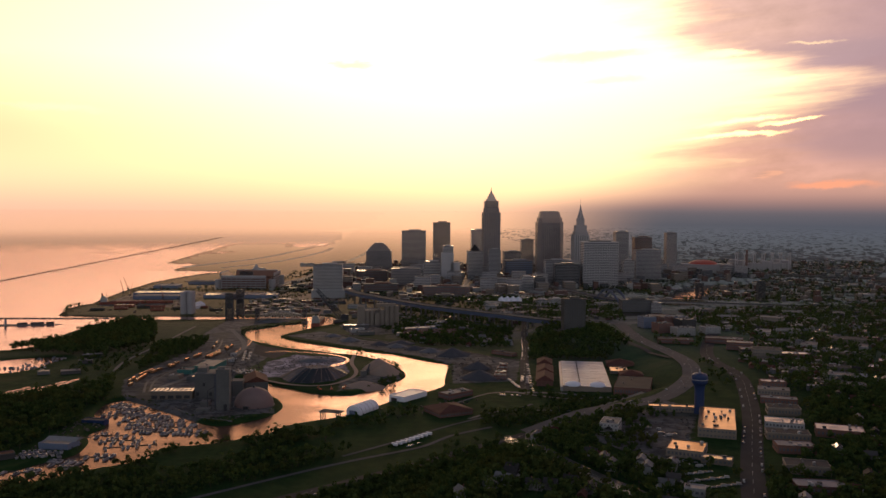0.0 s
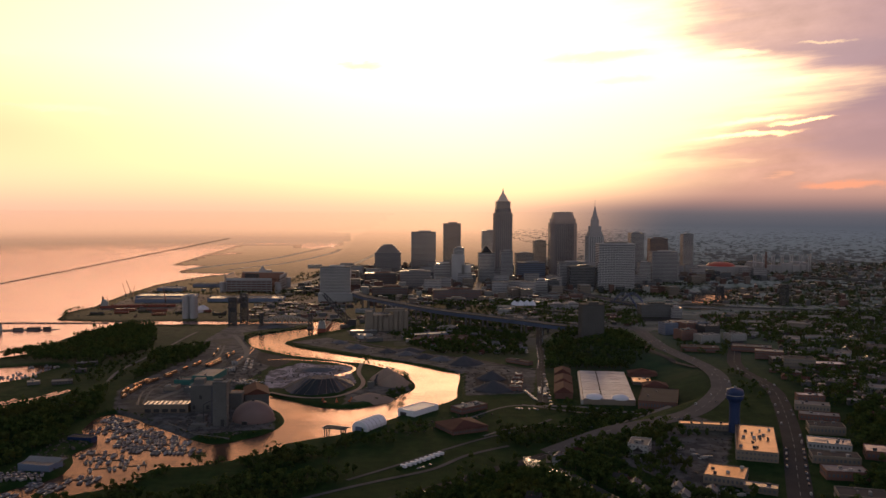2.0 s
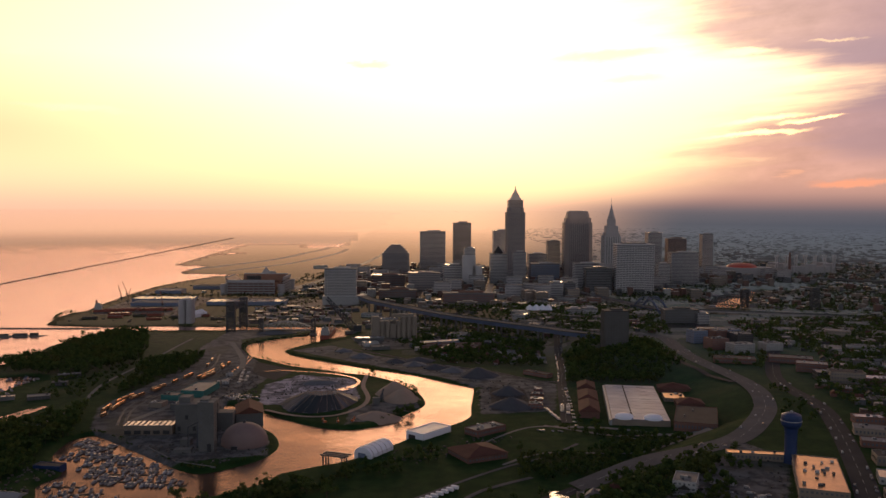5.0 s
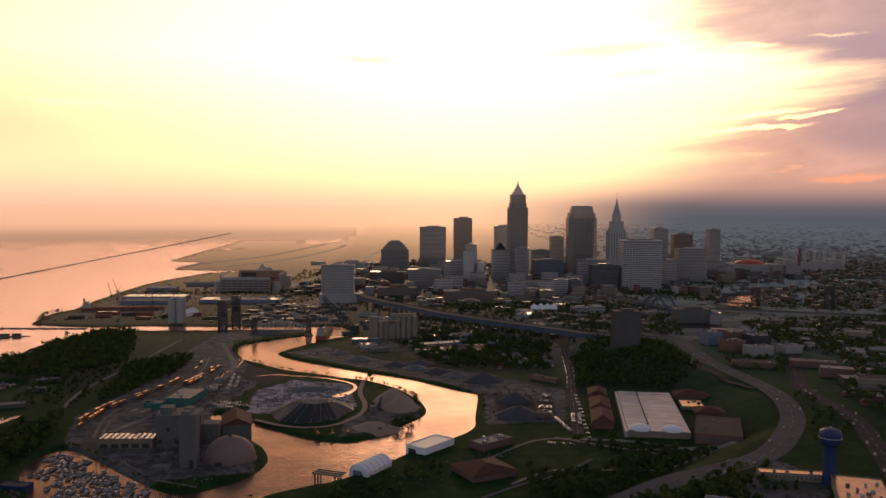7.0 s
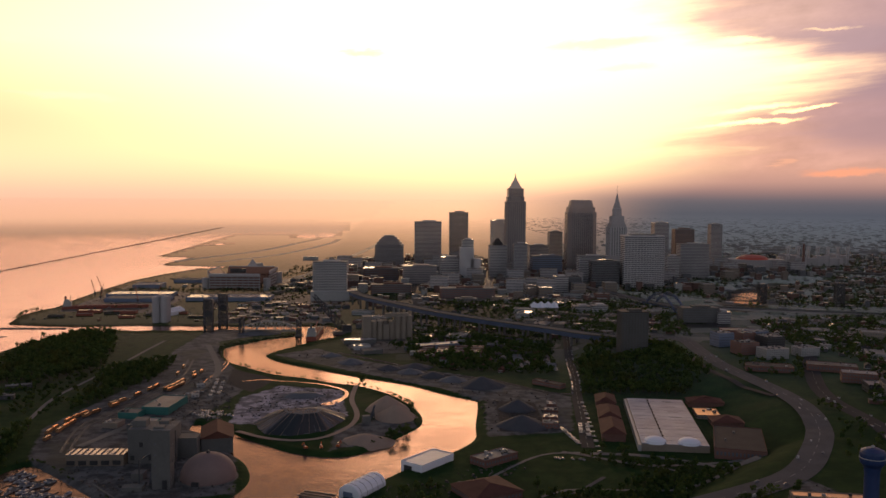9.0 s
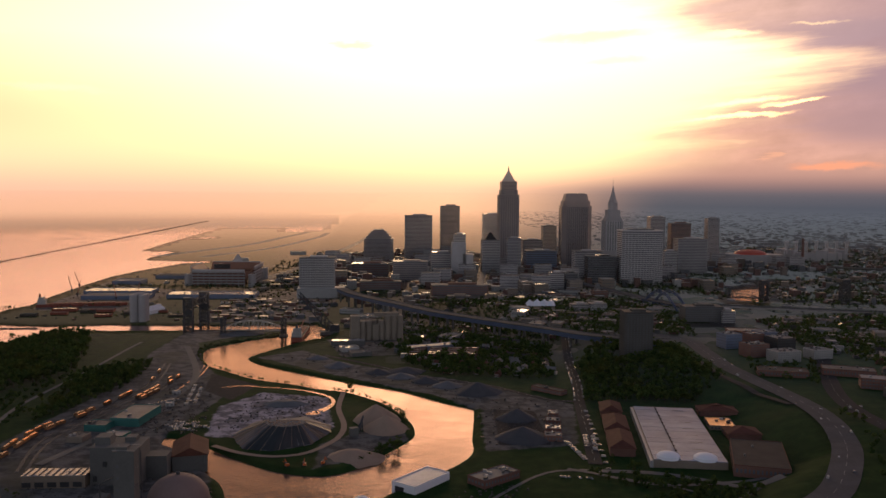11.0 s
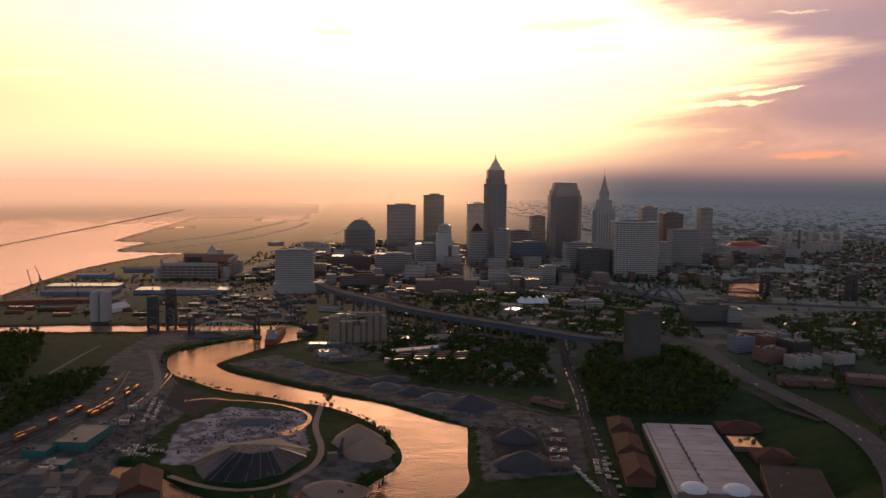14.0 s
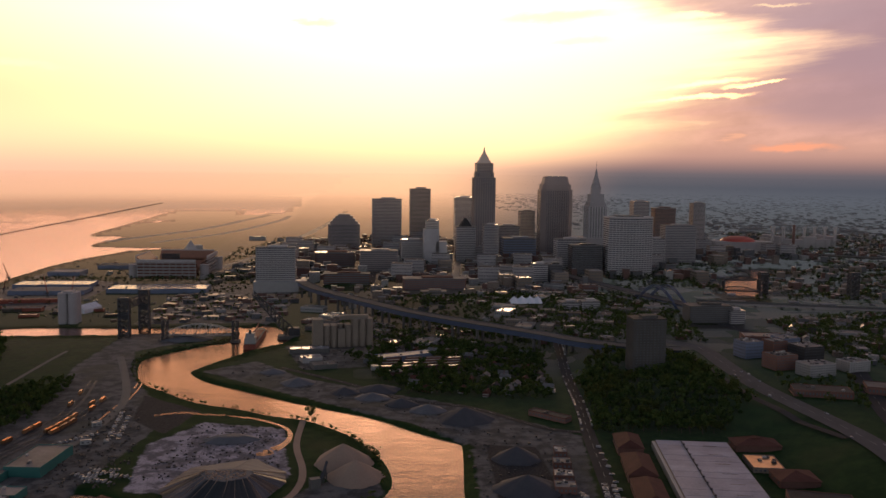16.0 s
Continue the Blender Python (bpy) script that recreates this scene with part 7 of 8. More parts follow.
def woods(name, places, heights, label, rng, leaves=85, size=1.15):
    """Many trees as one leafy mesh: trunk, limbs and a crown of loose leaf clumps."""
    n = len(places)
    gzv = ground_z(places[:, 0], places[:, 1])
    V, F = [], []
    trunk = Mesh()
    base = 0
    for (x, y), z, h in zip(places, gzv, heights):
        cw = h * rng.uniform(0.34, 0.5)
        lobes = rng.normal(0, 1, (6, 3)) * (cw * 0.5, cw * 0.5, h * 0.17) + (0, 0, h * 0.62)
        k = int(leaves * (0.7 + 0.6 * rng.random()))
        c = lobes[rng.integers(0, 6, k)]
        d = rng.normal(0, 1, (k, 3))
        d /= np.linalg.norm(d, axis=1)[:, None] + 1e-9
        p = c + d * (cw * rng.uniform(0.3, 0.52, (k, 1))) * (1, 1, 0.85)
        p[:, 2] = np.clip(p[:, 2], h * 0.1, h * 1.05)
        p = p + (x, y, z)
        # a bent leaf clump of two triangles, facing out and up
        u = np.cross(d, rng.normal(0, 1, (k, 3)))
        u /= np.linalg.norm(u, axis=1)[:, None] + 1e-9
        v = np.cross(d, u)
        s = size * rng.uniform(0.7, 1.5, (k, 1)) * (h / 12.0) ** 0.5
        q = np.stack([p - u * s, p + v * s * 0.8 + d * s * 0.3, p + u * s, p - v * s * 0.8 + d * s * 0.2], 1)
        V.append(q.reshape(-1, 3))
        F.append(base + np.arange(k * 4).reshape(-1, 4))
        base += k * 4
        r = h * 0.022
        trunk.raw([(x - r, y - r, z - 0.6), (x + r, y - r, z - 0.6), (x, y + r, z - 0.6), (x + 0.2, y, z + h * 0.6)], [(0, 1, 3), (1, 2, 3), (2, 0, 3)])
        for j in range(2):
            lx, ly, lz = lobes[j]
            trunk.raw([(x, y, z + h * 0.28), (x + r, y, z + h * 0.34), (x + lx, y + ly, z + lz)], [(0, 1, 2)])
    V, F = settle_far(np.concatenate(V)), np.concatenate(F)
    me = bpy.data.meshes.new(name)
    me.vertices.add(len(V)), me.loops.add(F.size), me.polygons.add(len(F))
    me.vertices.foreach_set("co", V.ravel())
    me.loops.foreach_set("vertex_index", F.ravel())
    me.polygons.foreach_set("loop_start", np.arange(0, F.size, 4))
    me.update()
    me.materials.append(M_LEAF)
    ob = tagged(new(name, me), label, "trees", kind="stuff")
    trunk.v = [tuple(q) for q in settle_far(np.array(trunk.v))]
    part("trunks", trunk, M_BARK, ob)
    return ob


def wood(name, poly, count, gap, h0, h1, label, leaves=85, size=1.15, r=2.5):
    q = scatter(poly, count, gap, r, rng)
    return woods(name, q, rng.uniform(h0, h1, len(q)), label, rng, leaves, size)


wood("woodland", [(-640, 1470), (-557, 1540), (-575, 1671), (-535, 1800), (-470, 1770), (-400, 1500), (-450, 1400), (-530, 1400)], 420, 6.5, 11, 18, "dense green wood on the lakeside")
wood("woodland", [(-395, 1500), (-318, 1570), (-308, 1450), (-330, 1340), (-365, 1260), (-372, 1360)], 170, 6.5, 8, 14, "green scrub wood beside the railway")
wood("woodland", [(-620, 880), (-352, 1000), (-346, 1090), (-372, 1190), (-420, 1120), (-500, 1050), (-640, 1000)], 800, 6.0, 8, 15, "dark wood west of the boat basin")
wood("woodland", [(-500, 800), (-362, 835), (-352, 905), (-340, 960), (-352, 1010), (-620, 890)], 420, 6.0, 7, 13, "dark wood behind the boatyard")
wood("woodland", [(228, 1325), (345, 1310), (405, 1360), (420, 1480), (400, 1560), (300, 1590), (255, 1480)], 420, 6.5, 10, 16, "dark wood on the slope below the apartment tower")
wood("trees", [(-130, 880), (-40, 955), (30, 1010), (45, 980), (-20, 920), (-110, 850), (-230, 780), (-260, 800)], 190, 6.5, 5, 11, "hedge of bushes and trees along the quay")
wood("trees", [(-420, 560), (60, 600), (200, 700), (190, 800), (60, 780), (-60, 690), (-200, 640), (-260, 760), (-420, 700)], 1500, 5.6, 7, 13, "belt of dark trees below the highway", 115, 0.95)
wood("trees", [(-320, 730), (-232, 785), (-215, 850), (-150, 870), (-105, 905), (-60, 890), (-30, 840), (-60, 790), (-110, 690), (-250, 600), (-340, 620)], 800, 5.2, 5, 11, "dark trees between the quay and the parkway", 120, 0.9)
wood("trees", [(-200, 640), (-110, 700), (0, 790), (110, 870), (60, 880), (-60, 800), (-170, 720)], 60, 8, 4, 8, "low trees along the park edge")
wood("trees", [(100, 900), (200, 930), (300, 1010), (310, 1050), (200, 1060), (120, 1000)], 230, 6.5, 5, 10, "trees round the playing field")
wood("trees", RES_NEAR, 1900, 5.4, 7, 13, "garden trees between the near houses", 115, 0.95)
wood("trees", RES_EAST, 2600, 7.2, 7, 14, "garden trees through the eastern district", 62, 1.0)
wood("trees", RES_MID, 620, 5.6, 6, 12, "trees between the terraced flats")
wood("trees", [(240, 1680), (420, 1700), (470, 2000), (300, 2100), (150, 2020), (120, 1880)], 160, 10, 6, 11, "trees on the slope under the high bridge", 62, 1.0)
wood("trees", FAR_EAST, 1500, 12, 7, 13, "trees through the far eastern district", 40, 1.5)
wood("trees", [(700, 2000), (1100, 1850), (1500, 2200), (1200, 2600), (1100, 2480), (870, 2130)], 320, 10, 7, 13, "trees round the upper river bend", 52, 1.2)
wood("trees", [(-300, 2250), (-80, 2250), (-120, 2500), (-330, 2480)], 60, 12, 6, 10, "street trees by the lakefront", 52, 1.1)
wood("trees", [(-460, 1255), (-376, 1240), (-400, 1480), (-480, 1400)], 70, 9, 5, 9, "scattered scrub by the rail line")
wood("trees", [(440, 1380), (505, 1300), (560, 1440), (470, 1450)], 40, 9, 7, 11, "trees beside the highway", 70)
wood("trees", [(380, 1000), (430, 1100), (420, 1220), (470, 1200), (470, 1090), (400, 990)], 30, 10, 5, 9, "few trees along the verge")


def bank_trees(line, count, off, h0, h1, label):
    P = np.array(spline(line, 6))
    q = []
    for _ in range(count):
        i = int(rng.integers(len(P) - 1))
        w = P[i + 1] - P[i]
        w = w / (np.linalg.norm(w) + 1e-9)
        q.append(P[i] + (P[i + 1] - P[i]) * rng.random() + np.array((-w[1], w[0])) * (off + rng.uniform(-2, 2)))
    q = np.array(q)
    q = q[shore(q[:, 0], q[:, 1]) > 4.0]
    return woods("bank_scrub", q, rng.uniform(h0, h1, len(q)), label, rng, 40, 0.9)


bank_trees(WEST_BANK[:18], 150, -5, 2, 5, "low scrub along the river bank")
bank_trees(DOME_BANK[4:14], 80, -4, 2, 4, "low scrub round the cement works")
bank_trees([(-60, 1410), (-4, 1360), (18, 1310), (30, 1262)], 26, -7, 5, 10, "few trees on the spit")
bank_trees([(-724, 1945), (-746, 2040), (-735, 2100)], 24, -8, 6, 11, "trees on the port's corner")


def tree(k):
    """A single tree with trunk, limbs and a crown of leaf clumps."""
    rn = np.random.default_rng(60 + k)
    h = (12, 14, 9)[k]
    t = thing("tree", -3000 - 20 * k, -1500, 0, 0, ("round leafy tree standing alone", "tall leafy tree on the lake shore", "small bushy tree on the spit")[k], "tree", "single trees")
    m = Mesh().lathe(0, 0, [(h * 0.035, -0.6), (h * 0.025, h * 0.3), (h * 0.012, h * 0.62)], 7)
    lobes = rn.normal(0, 1, (9, 3)) * (h * 0.2, h * 0.2, h * 0.16) + (0, 0, h * 0.62)
    for q in lobes:
        m.beam((0, 0, h * 0.3), tuple(q), h * 0.008)
    part("trunk", m, M_BARK, t)
    cr = Mesh()
    for q in lobes:
        d = rn.normal(0, 1, (46, 3))
        d /= np.linalg.norm(d, axis=1)[:, None]
        for v in d:
            p = Vector(q) + Vector(v) * h * rn.uniform(0.1, 0.2)
            u = Vector(v).cross(Vector(rn.normal(0, 1, 3))).normalized()
            w = Vector(v).cross(u)
            s = h * 0.045
            cr.raw([p - u * s, p + w * s, p + u * s, p - w * s + Vector(v) * s * 0.4], [(0, 1, 2, 3)])
    part("crown", cr, M_LEAF, t)
    return t


singles = [tree(k) for k in range(3)]
SINGLE = ((-604, 1478), (-588, 1530), (-622, 1462), (-2, 1150), (10, 1158), (14, 1176), (-618, 1465), (-40, 1402), (120, 1000), (170, 960), (-60, 870), (200, 1105), (215, 1085), (-180, 860), (-225, 790), (60, 700), (-10, 720))
for i, (x, y) in enumerate(SINGLE):
    mm = pose(x, y, max(gz(x, y), 0.3), 0, 0, 40 * i)
    if i < 3:
        singles[i].matrix_basis = mm
    else:
        copy_thing(singles[i % 3], mm)

wood("trees", [(420, 820), (700, 800), (1150, 1290), (760, 1000), (520, 1000)], 700, 7, 7, 12, "tall garden trees east of the avenue", 70, 1.0)
wood("trees", [(120, 740), (200, 690), (250, 760), (330, 880), (300, 900), (200, 860), (130, 830)], 160, 6.5, 6, 11, "trees round the workshops")
wood("trees", [(90, 1040), (200, 1105), (300, 1060), (200, 990), (120, 960)], 60, 9, 5, 9, "trees beside the pale lane")

wood("trees", [(-300, 560), (-120, 690), (20, 800), (120, 880), (160, 850), (60, 780), (-40, 700), (-150, 600)], 420, 6, 6, 11, "roadside trees along the parkway", 70)
wood("trees", [(-60, 700), (40, 780), (110, 845), (125, 760), (40, 640), (-60, 620)], 420, 5.6, 7, 12, "dark trees by the cross street", 70)
wood("trees", [(150, 850), (280, 920), (330, 960), (300, 900), (220, 830), (150, 780)], 140, 6.5, 6, 11, "dark trees below the highway curve", 70)

# ---- dense low fill of the city, past counting ----


def fill_materials():
    out = []
    for name, stops, rough in (("mixed_walls", [(0.0, (0.14, 0.075, 0.06)), (0.35, (0.2, 0.155, 0.125)), (0.6, (0.13, 0.13, 0.135)), (0.8, (0.3, 0.285, 0.27)), (0.92, (0.08, 0.08, 0.084))], (0.85, 0.9)),
                               ("mixed_roofs", [(0.0, (0.1, 0.094, 0.088)), (0.3, (0.17, 0.16, 0.155)), (0.55, (0.07, 0.067, 0.065)), (0.75, (0.22, 0.21, 0.207)), (0.93, (0.1, 0.055, 0.044))], (0.25, 0.9))):
        m = bpy.data.materials.new(name)
        m.use_nodes = True
        N = Nodes(m.node_tree)
        geo = N.add("ShaderNodeNewGeometry")
        pos, isl = geo.outputs["Position"], geo.outputs["Random Per Island"]
        c = N.ramp(isl, stops, "CONSTANT")
        n = N.noise(pos, 0.35, 3.0, 0.65)
        c = N.mix(N.span(n, 0.42, 0.7, 0.0, 0.5), c, (0.03, 0.028, 0.026))
        b = N.add("ShaderNodeBsdfPrincipled", None, Base_Color=c, Roughness=N.span(N.math("FRACT", N.math("MULTIPLY", isl, 7.3)), 0.0, 1.0, *rough, False))
        N.add("ShaderNodeOutputMaterial", None, Surface=haze_fade(N, b, pos, 0.8))
        out.append(m)
    return out


FILL_M = fill_materials()


def fill(name, polys, label):
    m = Mesh()
    tops = []
    for poly, count, gap, (w0, w1), hs, turns in polys:
        q = scatter(poly, count, gap, w1 * 0.45, rng, 1)
        z = ground_z(q[:, 0], q[:, 1])
        for (x, y), g in zip(q, z):
            w, d, h, r = rng.uniform(w0, w1), rng.uniform(w0, w1) * 0.8, rng.choice(hs), rng.choice(turns)
            m.box(x, y, g - 1.5, w, d, h + 1.5, r)
            tops.append(len(m.f) - 5)
            if rng.random() < 0.4:
                m.box(x + rng.uniform(-0.25, 0.25) * w, y, g + h + 0.003, w * 0.2, d * 0.2, 1.8, r)
                tops.append(len(m.f) - 5)
    m.v = [tuple(p) for p in settle_far(np.array(m.v))]
    me = m.data(name, FILL_M[0])
    me.materials.append(FILL_M[1])
    for i in tops:
        me.polygons[i].material_index = 1
    tagged(new(name, me), label, "buildings", kind="stuff")


fill("low_city_blocks", [
    (DOWN, 900, 14, (9, 24), (5, 7, 9, 12, 16, 22), (0.0, 0.1, -0.14)),
    ([(-60, 2060), (460, 2060), (480, 2330), (-120, 2360)], 160, 15, (9, 22), (5, 7, 9, 12), (0.0, 0.3, -0.14)),
    ([(40, 1560), (300, 1660), (480, 1640), (560, 2060), (60, 2060), (-60, 1800)], 110, 20, (8, 18), (4, 5, 6), (0.1, 0.5, -0.3)),
    ([(-690, 1970), (-210, 1940), (-170, 2500), (-690, 2900)], 45, 20, (5, 12), (2.5, 3), (0.0, 0.2)),
    ([(-330, 1935), (-110, 1945), (-90, 2230), (-330, 2240)], 60, 17, (8, 24), (4, 5, 7), (0.0, 0.3, -0.2)),
    ([(-330, 2450), (-120, 2420), (40, 3300), (-250, 3300)], 120, 22, (10, 26), (5, 7, 10), (0.0, 0.3)),
    (RES_EAST, 420, 13, (8, 17), (4, 5, 6, 8), (1.15, -0.42)),
    (FAR_EAST, 800, 15, (9, 22), (4, 5, 6, 9, 14), (1.15, -0.42, 0.2)),
], "dense low city blocks with mixed flat roofs")
wood("trees", [(-60, 2060), (460, 2060), (480, 2330), (-120, 2360)], 160, 9, 5, 9, "street trees among the warehouses", 48, 1.0)
wood("trees", [(40, 1560), (300, 1660), (480, 1640), (560, 2060), (60, 2060), (-60, 1800)], 1500, 5.4, 5, 12, "trees among the flats and yards", 56, 1.0)
wood("trees", [(-690, 1970), (-210, 1940), (-170, 2500), (-690, 2900)], 120, 12, 4, 8, "scattered trees at the port", 48, 0.9)
wood("trees", DOWN, 520, 11, 6, 11, "street trees downtown", 44, 1.1)
wood("trees", [(-330, 1930), (-110, 1940), (-110, 2250), (-330, 2250)], 130, 9, 4, 9, "trees between the dockside sheds", 48, 1.0)
wood("trees", [(-700, 2400), (-480, 2400), (-300, 2420), (-180, 2480), (-200, 2560), (-480, 2470), (-700, 2480)], 170, 9, 6, 11, "dark trees below the stadium", 48, 1.1)
wood("trees", [(-330, 2700), (-100, 2600), (-50, 3300), (-330, 3200)], 260, 10, 6, 11, "trees through the lakefront blocks", 44, 1.2)
wood("trees", [(640, 2160), (760, 2160), (700, 2330), (1000, 2620), (760, 2620), (560, 2380), (500, 2120)], 380, 10, 7, 12, "trees on the bluff by the courthouse", 48, 1.1)
wood("trees", [(-300, 2600), (-100, 2500), (100, 3350), (-280, 3400)], 240, 11, 6, 10, "trees along the lakefront highway", 40, 1.3)

# ---- smaller things on the flats, the lake shore and by the parkway ----
SHORE_TREES = ((-616, 1446), (-608, 1461), (-595, 1499), (-585, 1522), (-603, 1490), (-574, 1534))
for i, (x, y) in enumerate(SHORE_TREES):
    copy_thing(singles[i % 2], pose(x, y, max(gz(x, y), 0.5), 0, 0, 70 * i))


def ruts(pts, width):
    """A wet, rutted track: a shallow glossy strip that follows the ground."""
    P = np.array(spline(pts, 10))
    d = np.gradient(P, axis=0)
    n = np.stack([d[:, 1], -d[:, 0]], 1) / (np.linalg.norm(d, axis=1)[:, None] + 1e-9)
    m = Mesh()
    rn = np.random.default_rng(int(abs(pts[0][1])))
    for off in (-width / 2, width / 2):
        w = 1.3 + 0.9 * rn.random(len(P))
        A, B = P + n * (off - w / 2)[:, None], P + n * (off + w / 2)[:, None]
        zA, zB = ground_z(A[:, 0], A[:, 1]), ground_z(B[:, 0], B[:, 1])
        z = np.maximum(zA, zB) + 0.3
        vs = [(*a, c) for a, c in zip(A, z)] + [(*b, c) for b, c in zip(B, z)]
        k = len(P)
        m.raw(vs, [(i, k + i, k + i + 1, i + 1) for i in range(k - 1) if rn.random() < 0.85])
    solo("wet_track", m, M_WATER, "rain-filled wheel ruts in a dirt track", "track", "structure")


ruts([(-474, 1075), (-458, 1112), (-435, 1156), (-424, 1200)], 4)
ruts([(-474, 1111), (-462, 1134), (-445, 1160), (-434, 1190)], 4)
ruts([(-500, 1060), (-488, 1100), (-470, 1150)], 4)

ruts([(-262, 1640), (-243, 1560), (-238, 1480), (-243, 1400), (-238, 1350)], 5)
ruts([(-196, 1412), (-170, 1420), (-146, 1412), (-126, 1409)], 3)

# harbour light and low sheds on the lake spit
t = thing("harbour_light", -765, 1765, 0.4, 0, "small white harbour light with dark lantern", "lighthouse")
part("tower", Mesh().lathe(0, 0, [(3.0, -1.5), (2.6, 3), (1.9, 13)], 16), M_WHITE, t)
g = part("gallery", Mesh().lathe(0, 0, [(2.7, 13.004), (2.7, 13.5)], 16), M_STEEL, t)
part("lantern", Mesh().lathe(0, 0, [(1.3, 13.504), (1.3, 15.6), (1.5, 15.7), (0.2, 17)], 12), M_BLACK, g)
spit = Mesh().prism([(-800, 1752), (-740, 1760), (-668, 1778), (-660, 1792), (-720, 1790), (-800, 1784)], -1.5, 0.6, 0.97)
solo("harbour_spit", spit, M_ROCK, "low stone spit in the harbour", "breakwater", "structure")
for x, y, w, d in ((-735, 1772, 18, 9), (-708, 1780, 24, 10), (-684, 1784, 14, 8)):
    b = thing("harbour_shed", x, y, 0.5, 12, "low grey harbour shed on the spit", "shed", "harbour sheds")
    part("wall", Mesh().box(0, 0, 0, w, d, 3.6), M_SIDING, b)
    part("roof", Mesh().gable(0, 0, 3.604, d, w, 2.0, 1.5708), M_ROOFD, b)

# yard buildings by the lake marina
for x, y, w, d, rot in ((-449, 1242, 26, 14, 20), (-457, 1327, 20, 12, 15), (-466, 1384, 30, 12, 25), (-486, 1240, 16, 10, 20)):
    flat_building(x, y, w, d, 4.5, rot, M_SIDING, M_ROOFG, "low grey marina yard building", "marina yard buildings", 1, 1, "yard_building")
for k in range(24):
    rn = np.random.default_rng(300 + k)
    x, y = rn.uniform(-560, -500), rn.uniform(1262, 1398)
    z = gz(x, y)
    copy_thing(boats[k % 3], pose(x, y, z + 0.45 if z > 0.2 else 0, 0, 0, rn.uniform(-20, 40)))


def trailer():
    t = thing("trailer", 0, 0, 0, 0, "white boat trailer box parked on the verge", "trailer", "row of white trailers")
    part("body", Mesh().box(0, 0, 0.9, 2.5, 6.6, 2.5, 0, 0.97), M_FABRIC, t)
    for y in (-1.2, 0.0):
        part("wheel_pair", Mesh().box(-1.1, y, 0, 0.35, 0.95, 0.95).box(1.1, y, 0, 0.35, 0.95, 0.95), M_BLACK, t)
    part("drawbar", Mesh().beam((0, 3.3, 0.8), (0, 5.0, 0.6), 0.12), M_STEEL, t)
    return t


tr = trailer()
for i in range(9):
    x, y = 11 + 4.6 * i, 851 + 4.8 * i
    mm = pose(x, y, gz(x, y) + 0.05, 0, 0, 50 + 7 * (i % 3))
    if i:
        copy_thing(tr, mm)
    else:
        tr.matrix_basis = mm

# houses and roofs among the near trees
for i, (x, y, r) in enumerate(((108, 697, 66), (150, 818, -24), (170, 826, 66), (222, 814, -24), (84, 655, 20), (20, 640, 66), (-40, 600, 20))):
    copy_thing(houses[i % 3], pose(x, y, gz(x, y) - 0.2, 0, 0, r))
flat_building(-257, 1205, 22, 18, 6, -8, M_TEAL, M_ROOFW, "small teal shed by the channel", name="industrial_shed", strip=False)
flat_building(-243, 1384, 9, 6, 3.5, 20, M_WHITE, M_ROOFW, "white site cabin beside the tracks", name="site_cabin", units=0)

# scrap rows, yard cars and lorries on the gravel
for x0, y0, x1, y1, n in ((-224, 1251, -190, 1230, 9), (-214, 1262, -176, 1240, 10), (-263, 1327, -235, 1357, 9), (-220, 1333, -230, 1426, 14), (-212, 1340, -220, 1410, 9), (176, 1180, 182, 1125, 13)):
    for i in range(n):
        f = i / max(n - 1, 1)
        x, y = x0 + (x1 - x0) * f, y0 + (y1 - y0) * f
        copy_thing(cars[(i * 2 + n) % 3], pose(x, y, gz(x, y) + 0.05, 0, 0, math.degrees(math.atan2(y1 - y0, x1 - x0)) + (i % 4) * 3))

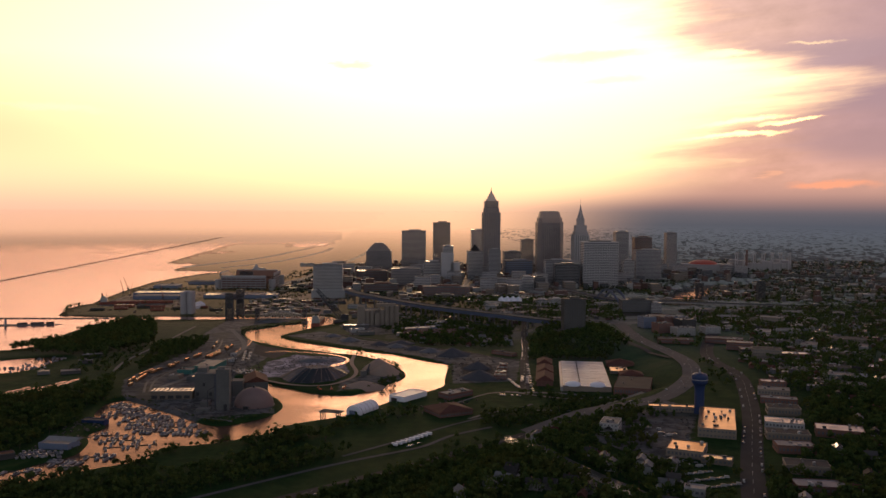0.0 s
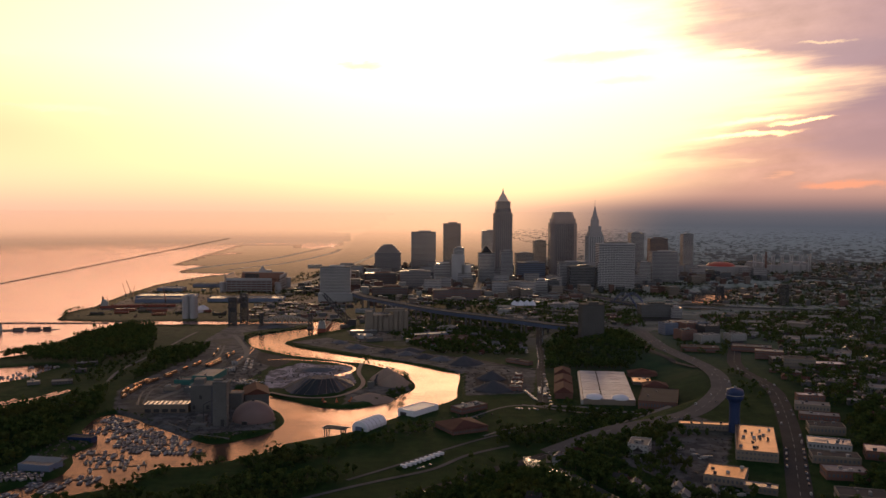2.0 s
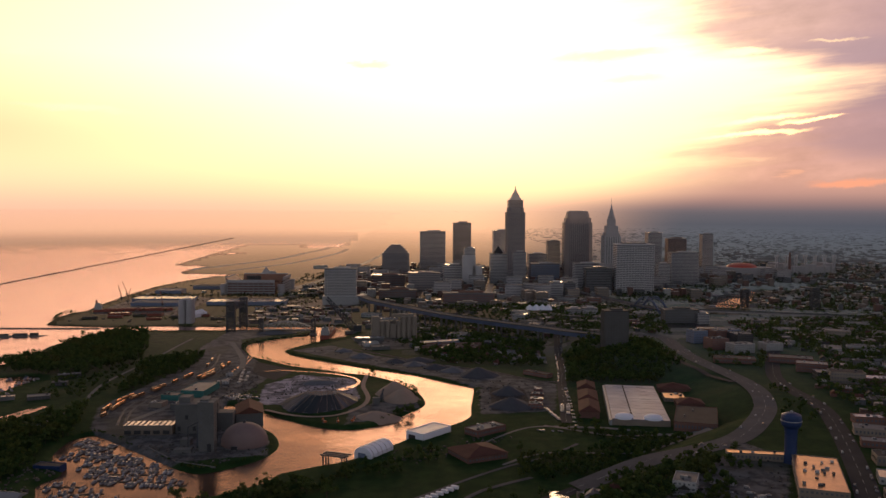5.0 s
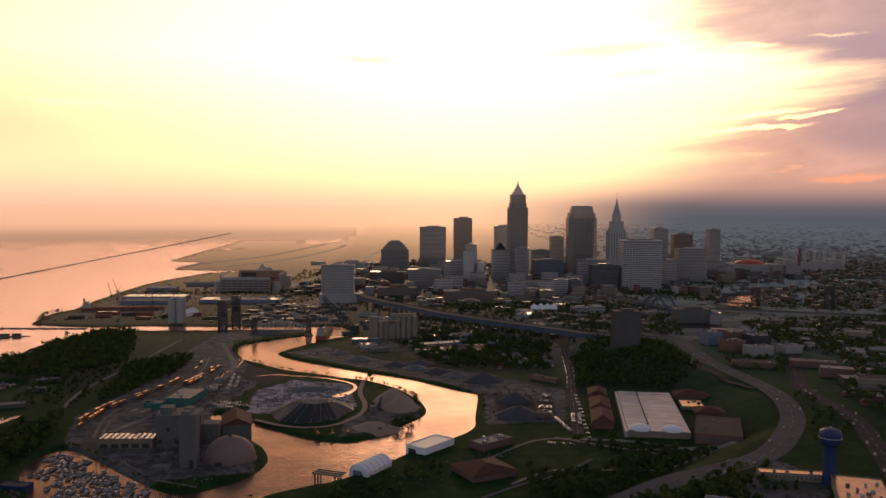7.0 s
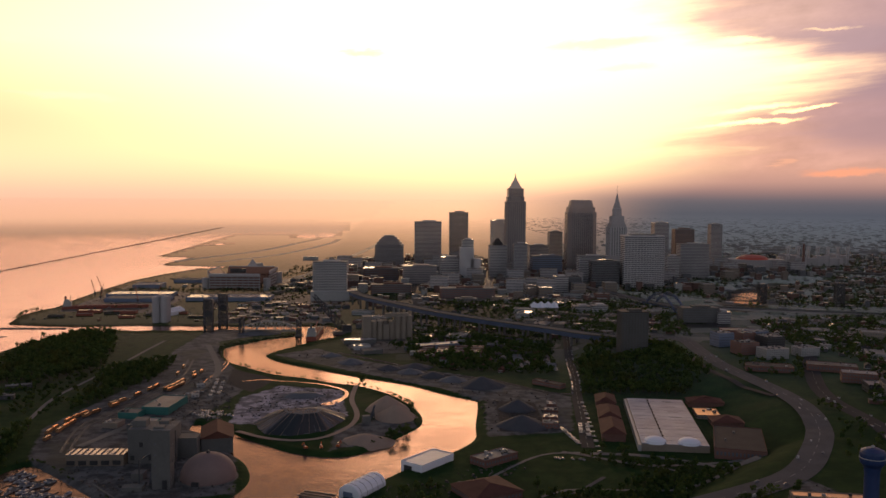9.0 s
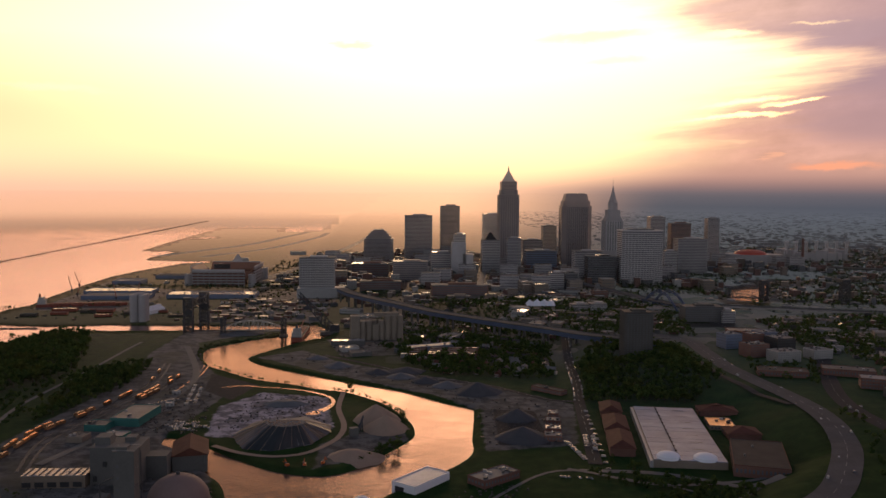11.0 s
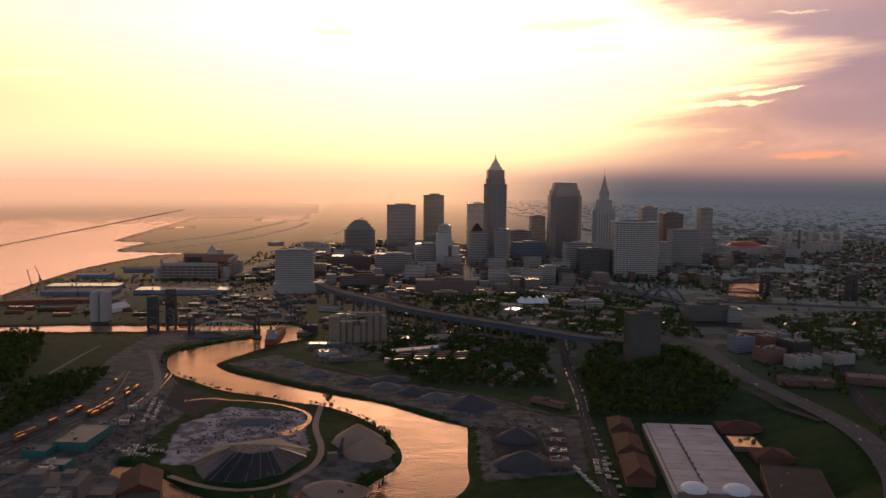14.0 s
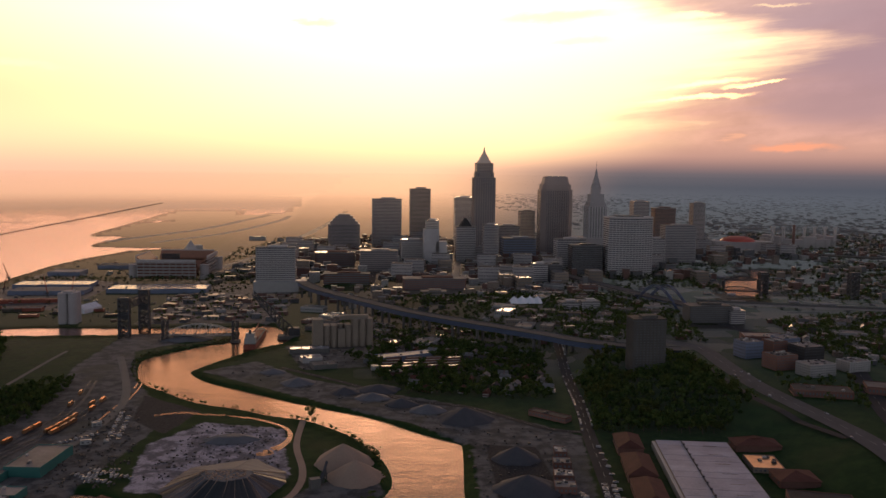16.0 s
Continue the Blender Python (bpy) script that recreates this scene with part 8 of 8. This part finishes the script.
# ---- paths round the playing field and wet lanes by the hall ----
road("path", [(83, 1027), (148, 1095), (198, 1075), (244, 1047), (253, 1038)], 3.5, M_CONC, 0.3, "pale footpath round the playing field", lines=False)
road("path", [(97, 957), (139, 993), (188, 991), (238, 989), (269, 1003), (321, 1053)], 4, M_CONC, 0.3, "pale curving footpath by the highway", lines=False)
road("lane", [(160, 1099), (179, 1088), (230, 1056), (294, 1060), (322, 1065)], 5, M_CONC, 0.3, "pale service lane below the works", lines=False)
for x0, y0, x1, y1 in ((196, 1098, 221, 1286),):
    for i in range(12):
        f = i / 11
        x, y = x0 + (x1 - x0) * f, y0 + (y1 - y0) * f
        copy_thing(cars[i % 3], pose(x, y, gz(x, y) + 0.05, 0, 0, 75))

# ---- loose clutter on the yards: pallets, blocks, rubble, scrap ----


def clutter(name, polys, label):
    m = Mesh()
    rn = np.random.default_rng(77)
    for poly, count, big in polys:
        P = np.array(poly, float)
        q = rn.uniform(P.min(0), P.max(0), (count * 3, 2))
        q = q[inside(q[:, 0], q[:, 1], poly)][:count]
        q = q[shore(q[:, 0], q[:, 1]) > 4]
        for (x, y), z in zip(q, ground_z(q[:, 0], q[:, 1])):
            w = rn.uniform(0.8, big)
            m.box(x, y, z - 0.4, w, w * rn.uniform(0.4, 1.6), 0.4 + rn.uniform(0.4, 0.3 + big * 0.5), rn.uniform(0, 3.1), rn.uniform(0.5, 0.95))
    me = m.data(name, M_SCRAP)
    tagged(new(name, me), label, "clutter", kind="stuff")


clutter("yard_clutter", [
    ([(-300, 1040), (-240, 985), (-180, 960), (-140, 985), (-135, 1060), (-170, 1120), (-250, 1130)], 330, 2.6),
    ([(-240, 1215), (-180, 1220), (-190, 1320), (-215, 1440), (-262, 1440), (-250, 1300)], 300, 2.8),
    ([(-170, 1230), (-60, 1250), (-70, 1360), (-150, 1390)], 260, 2.0),
    ([(100, 1160), (180, 1180), (200, 1320), (100, 1410), (0, 1490), (-110, 1620), (-150, 1590), (60, 1390)], 260, 2.8),
    ([(-690, 1960), (-300, 1930), (-200, 2500), (-700, 2600)], 300, 5.0),
    ([(-60, 1600), (90, 1630), (20, 1770), (-90, 1740)], 160, 4.0),
    ([(260, 690), (345, 900), (330, 950), (205, 800)], 160, 2.5),
    ([(-40, 985), (40, 1030), (100, 1080), (130, 1060), (20, 960)], 120, 2.5),
    ([(-350, 840), (-300, 850), (-305, 950), (-345, 960)], 120, 3.0),
], "scattered pallets, blocks and rubble on the yards")
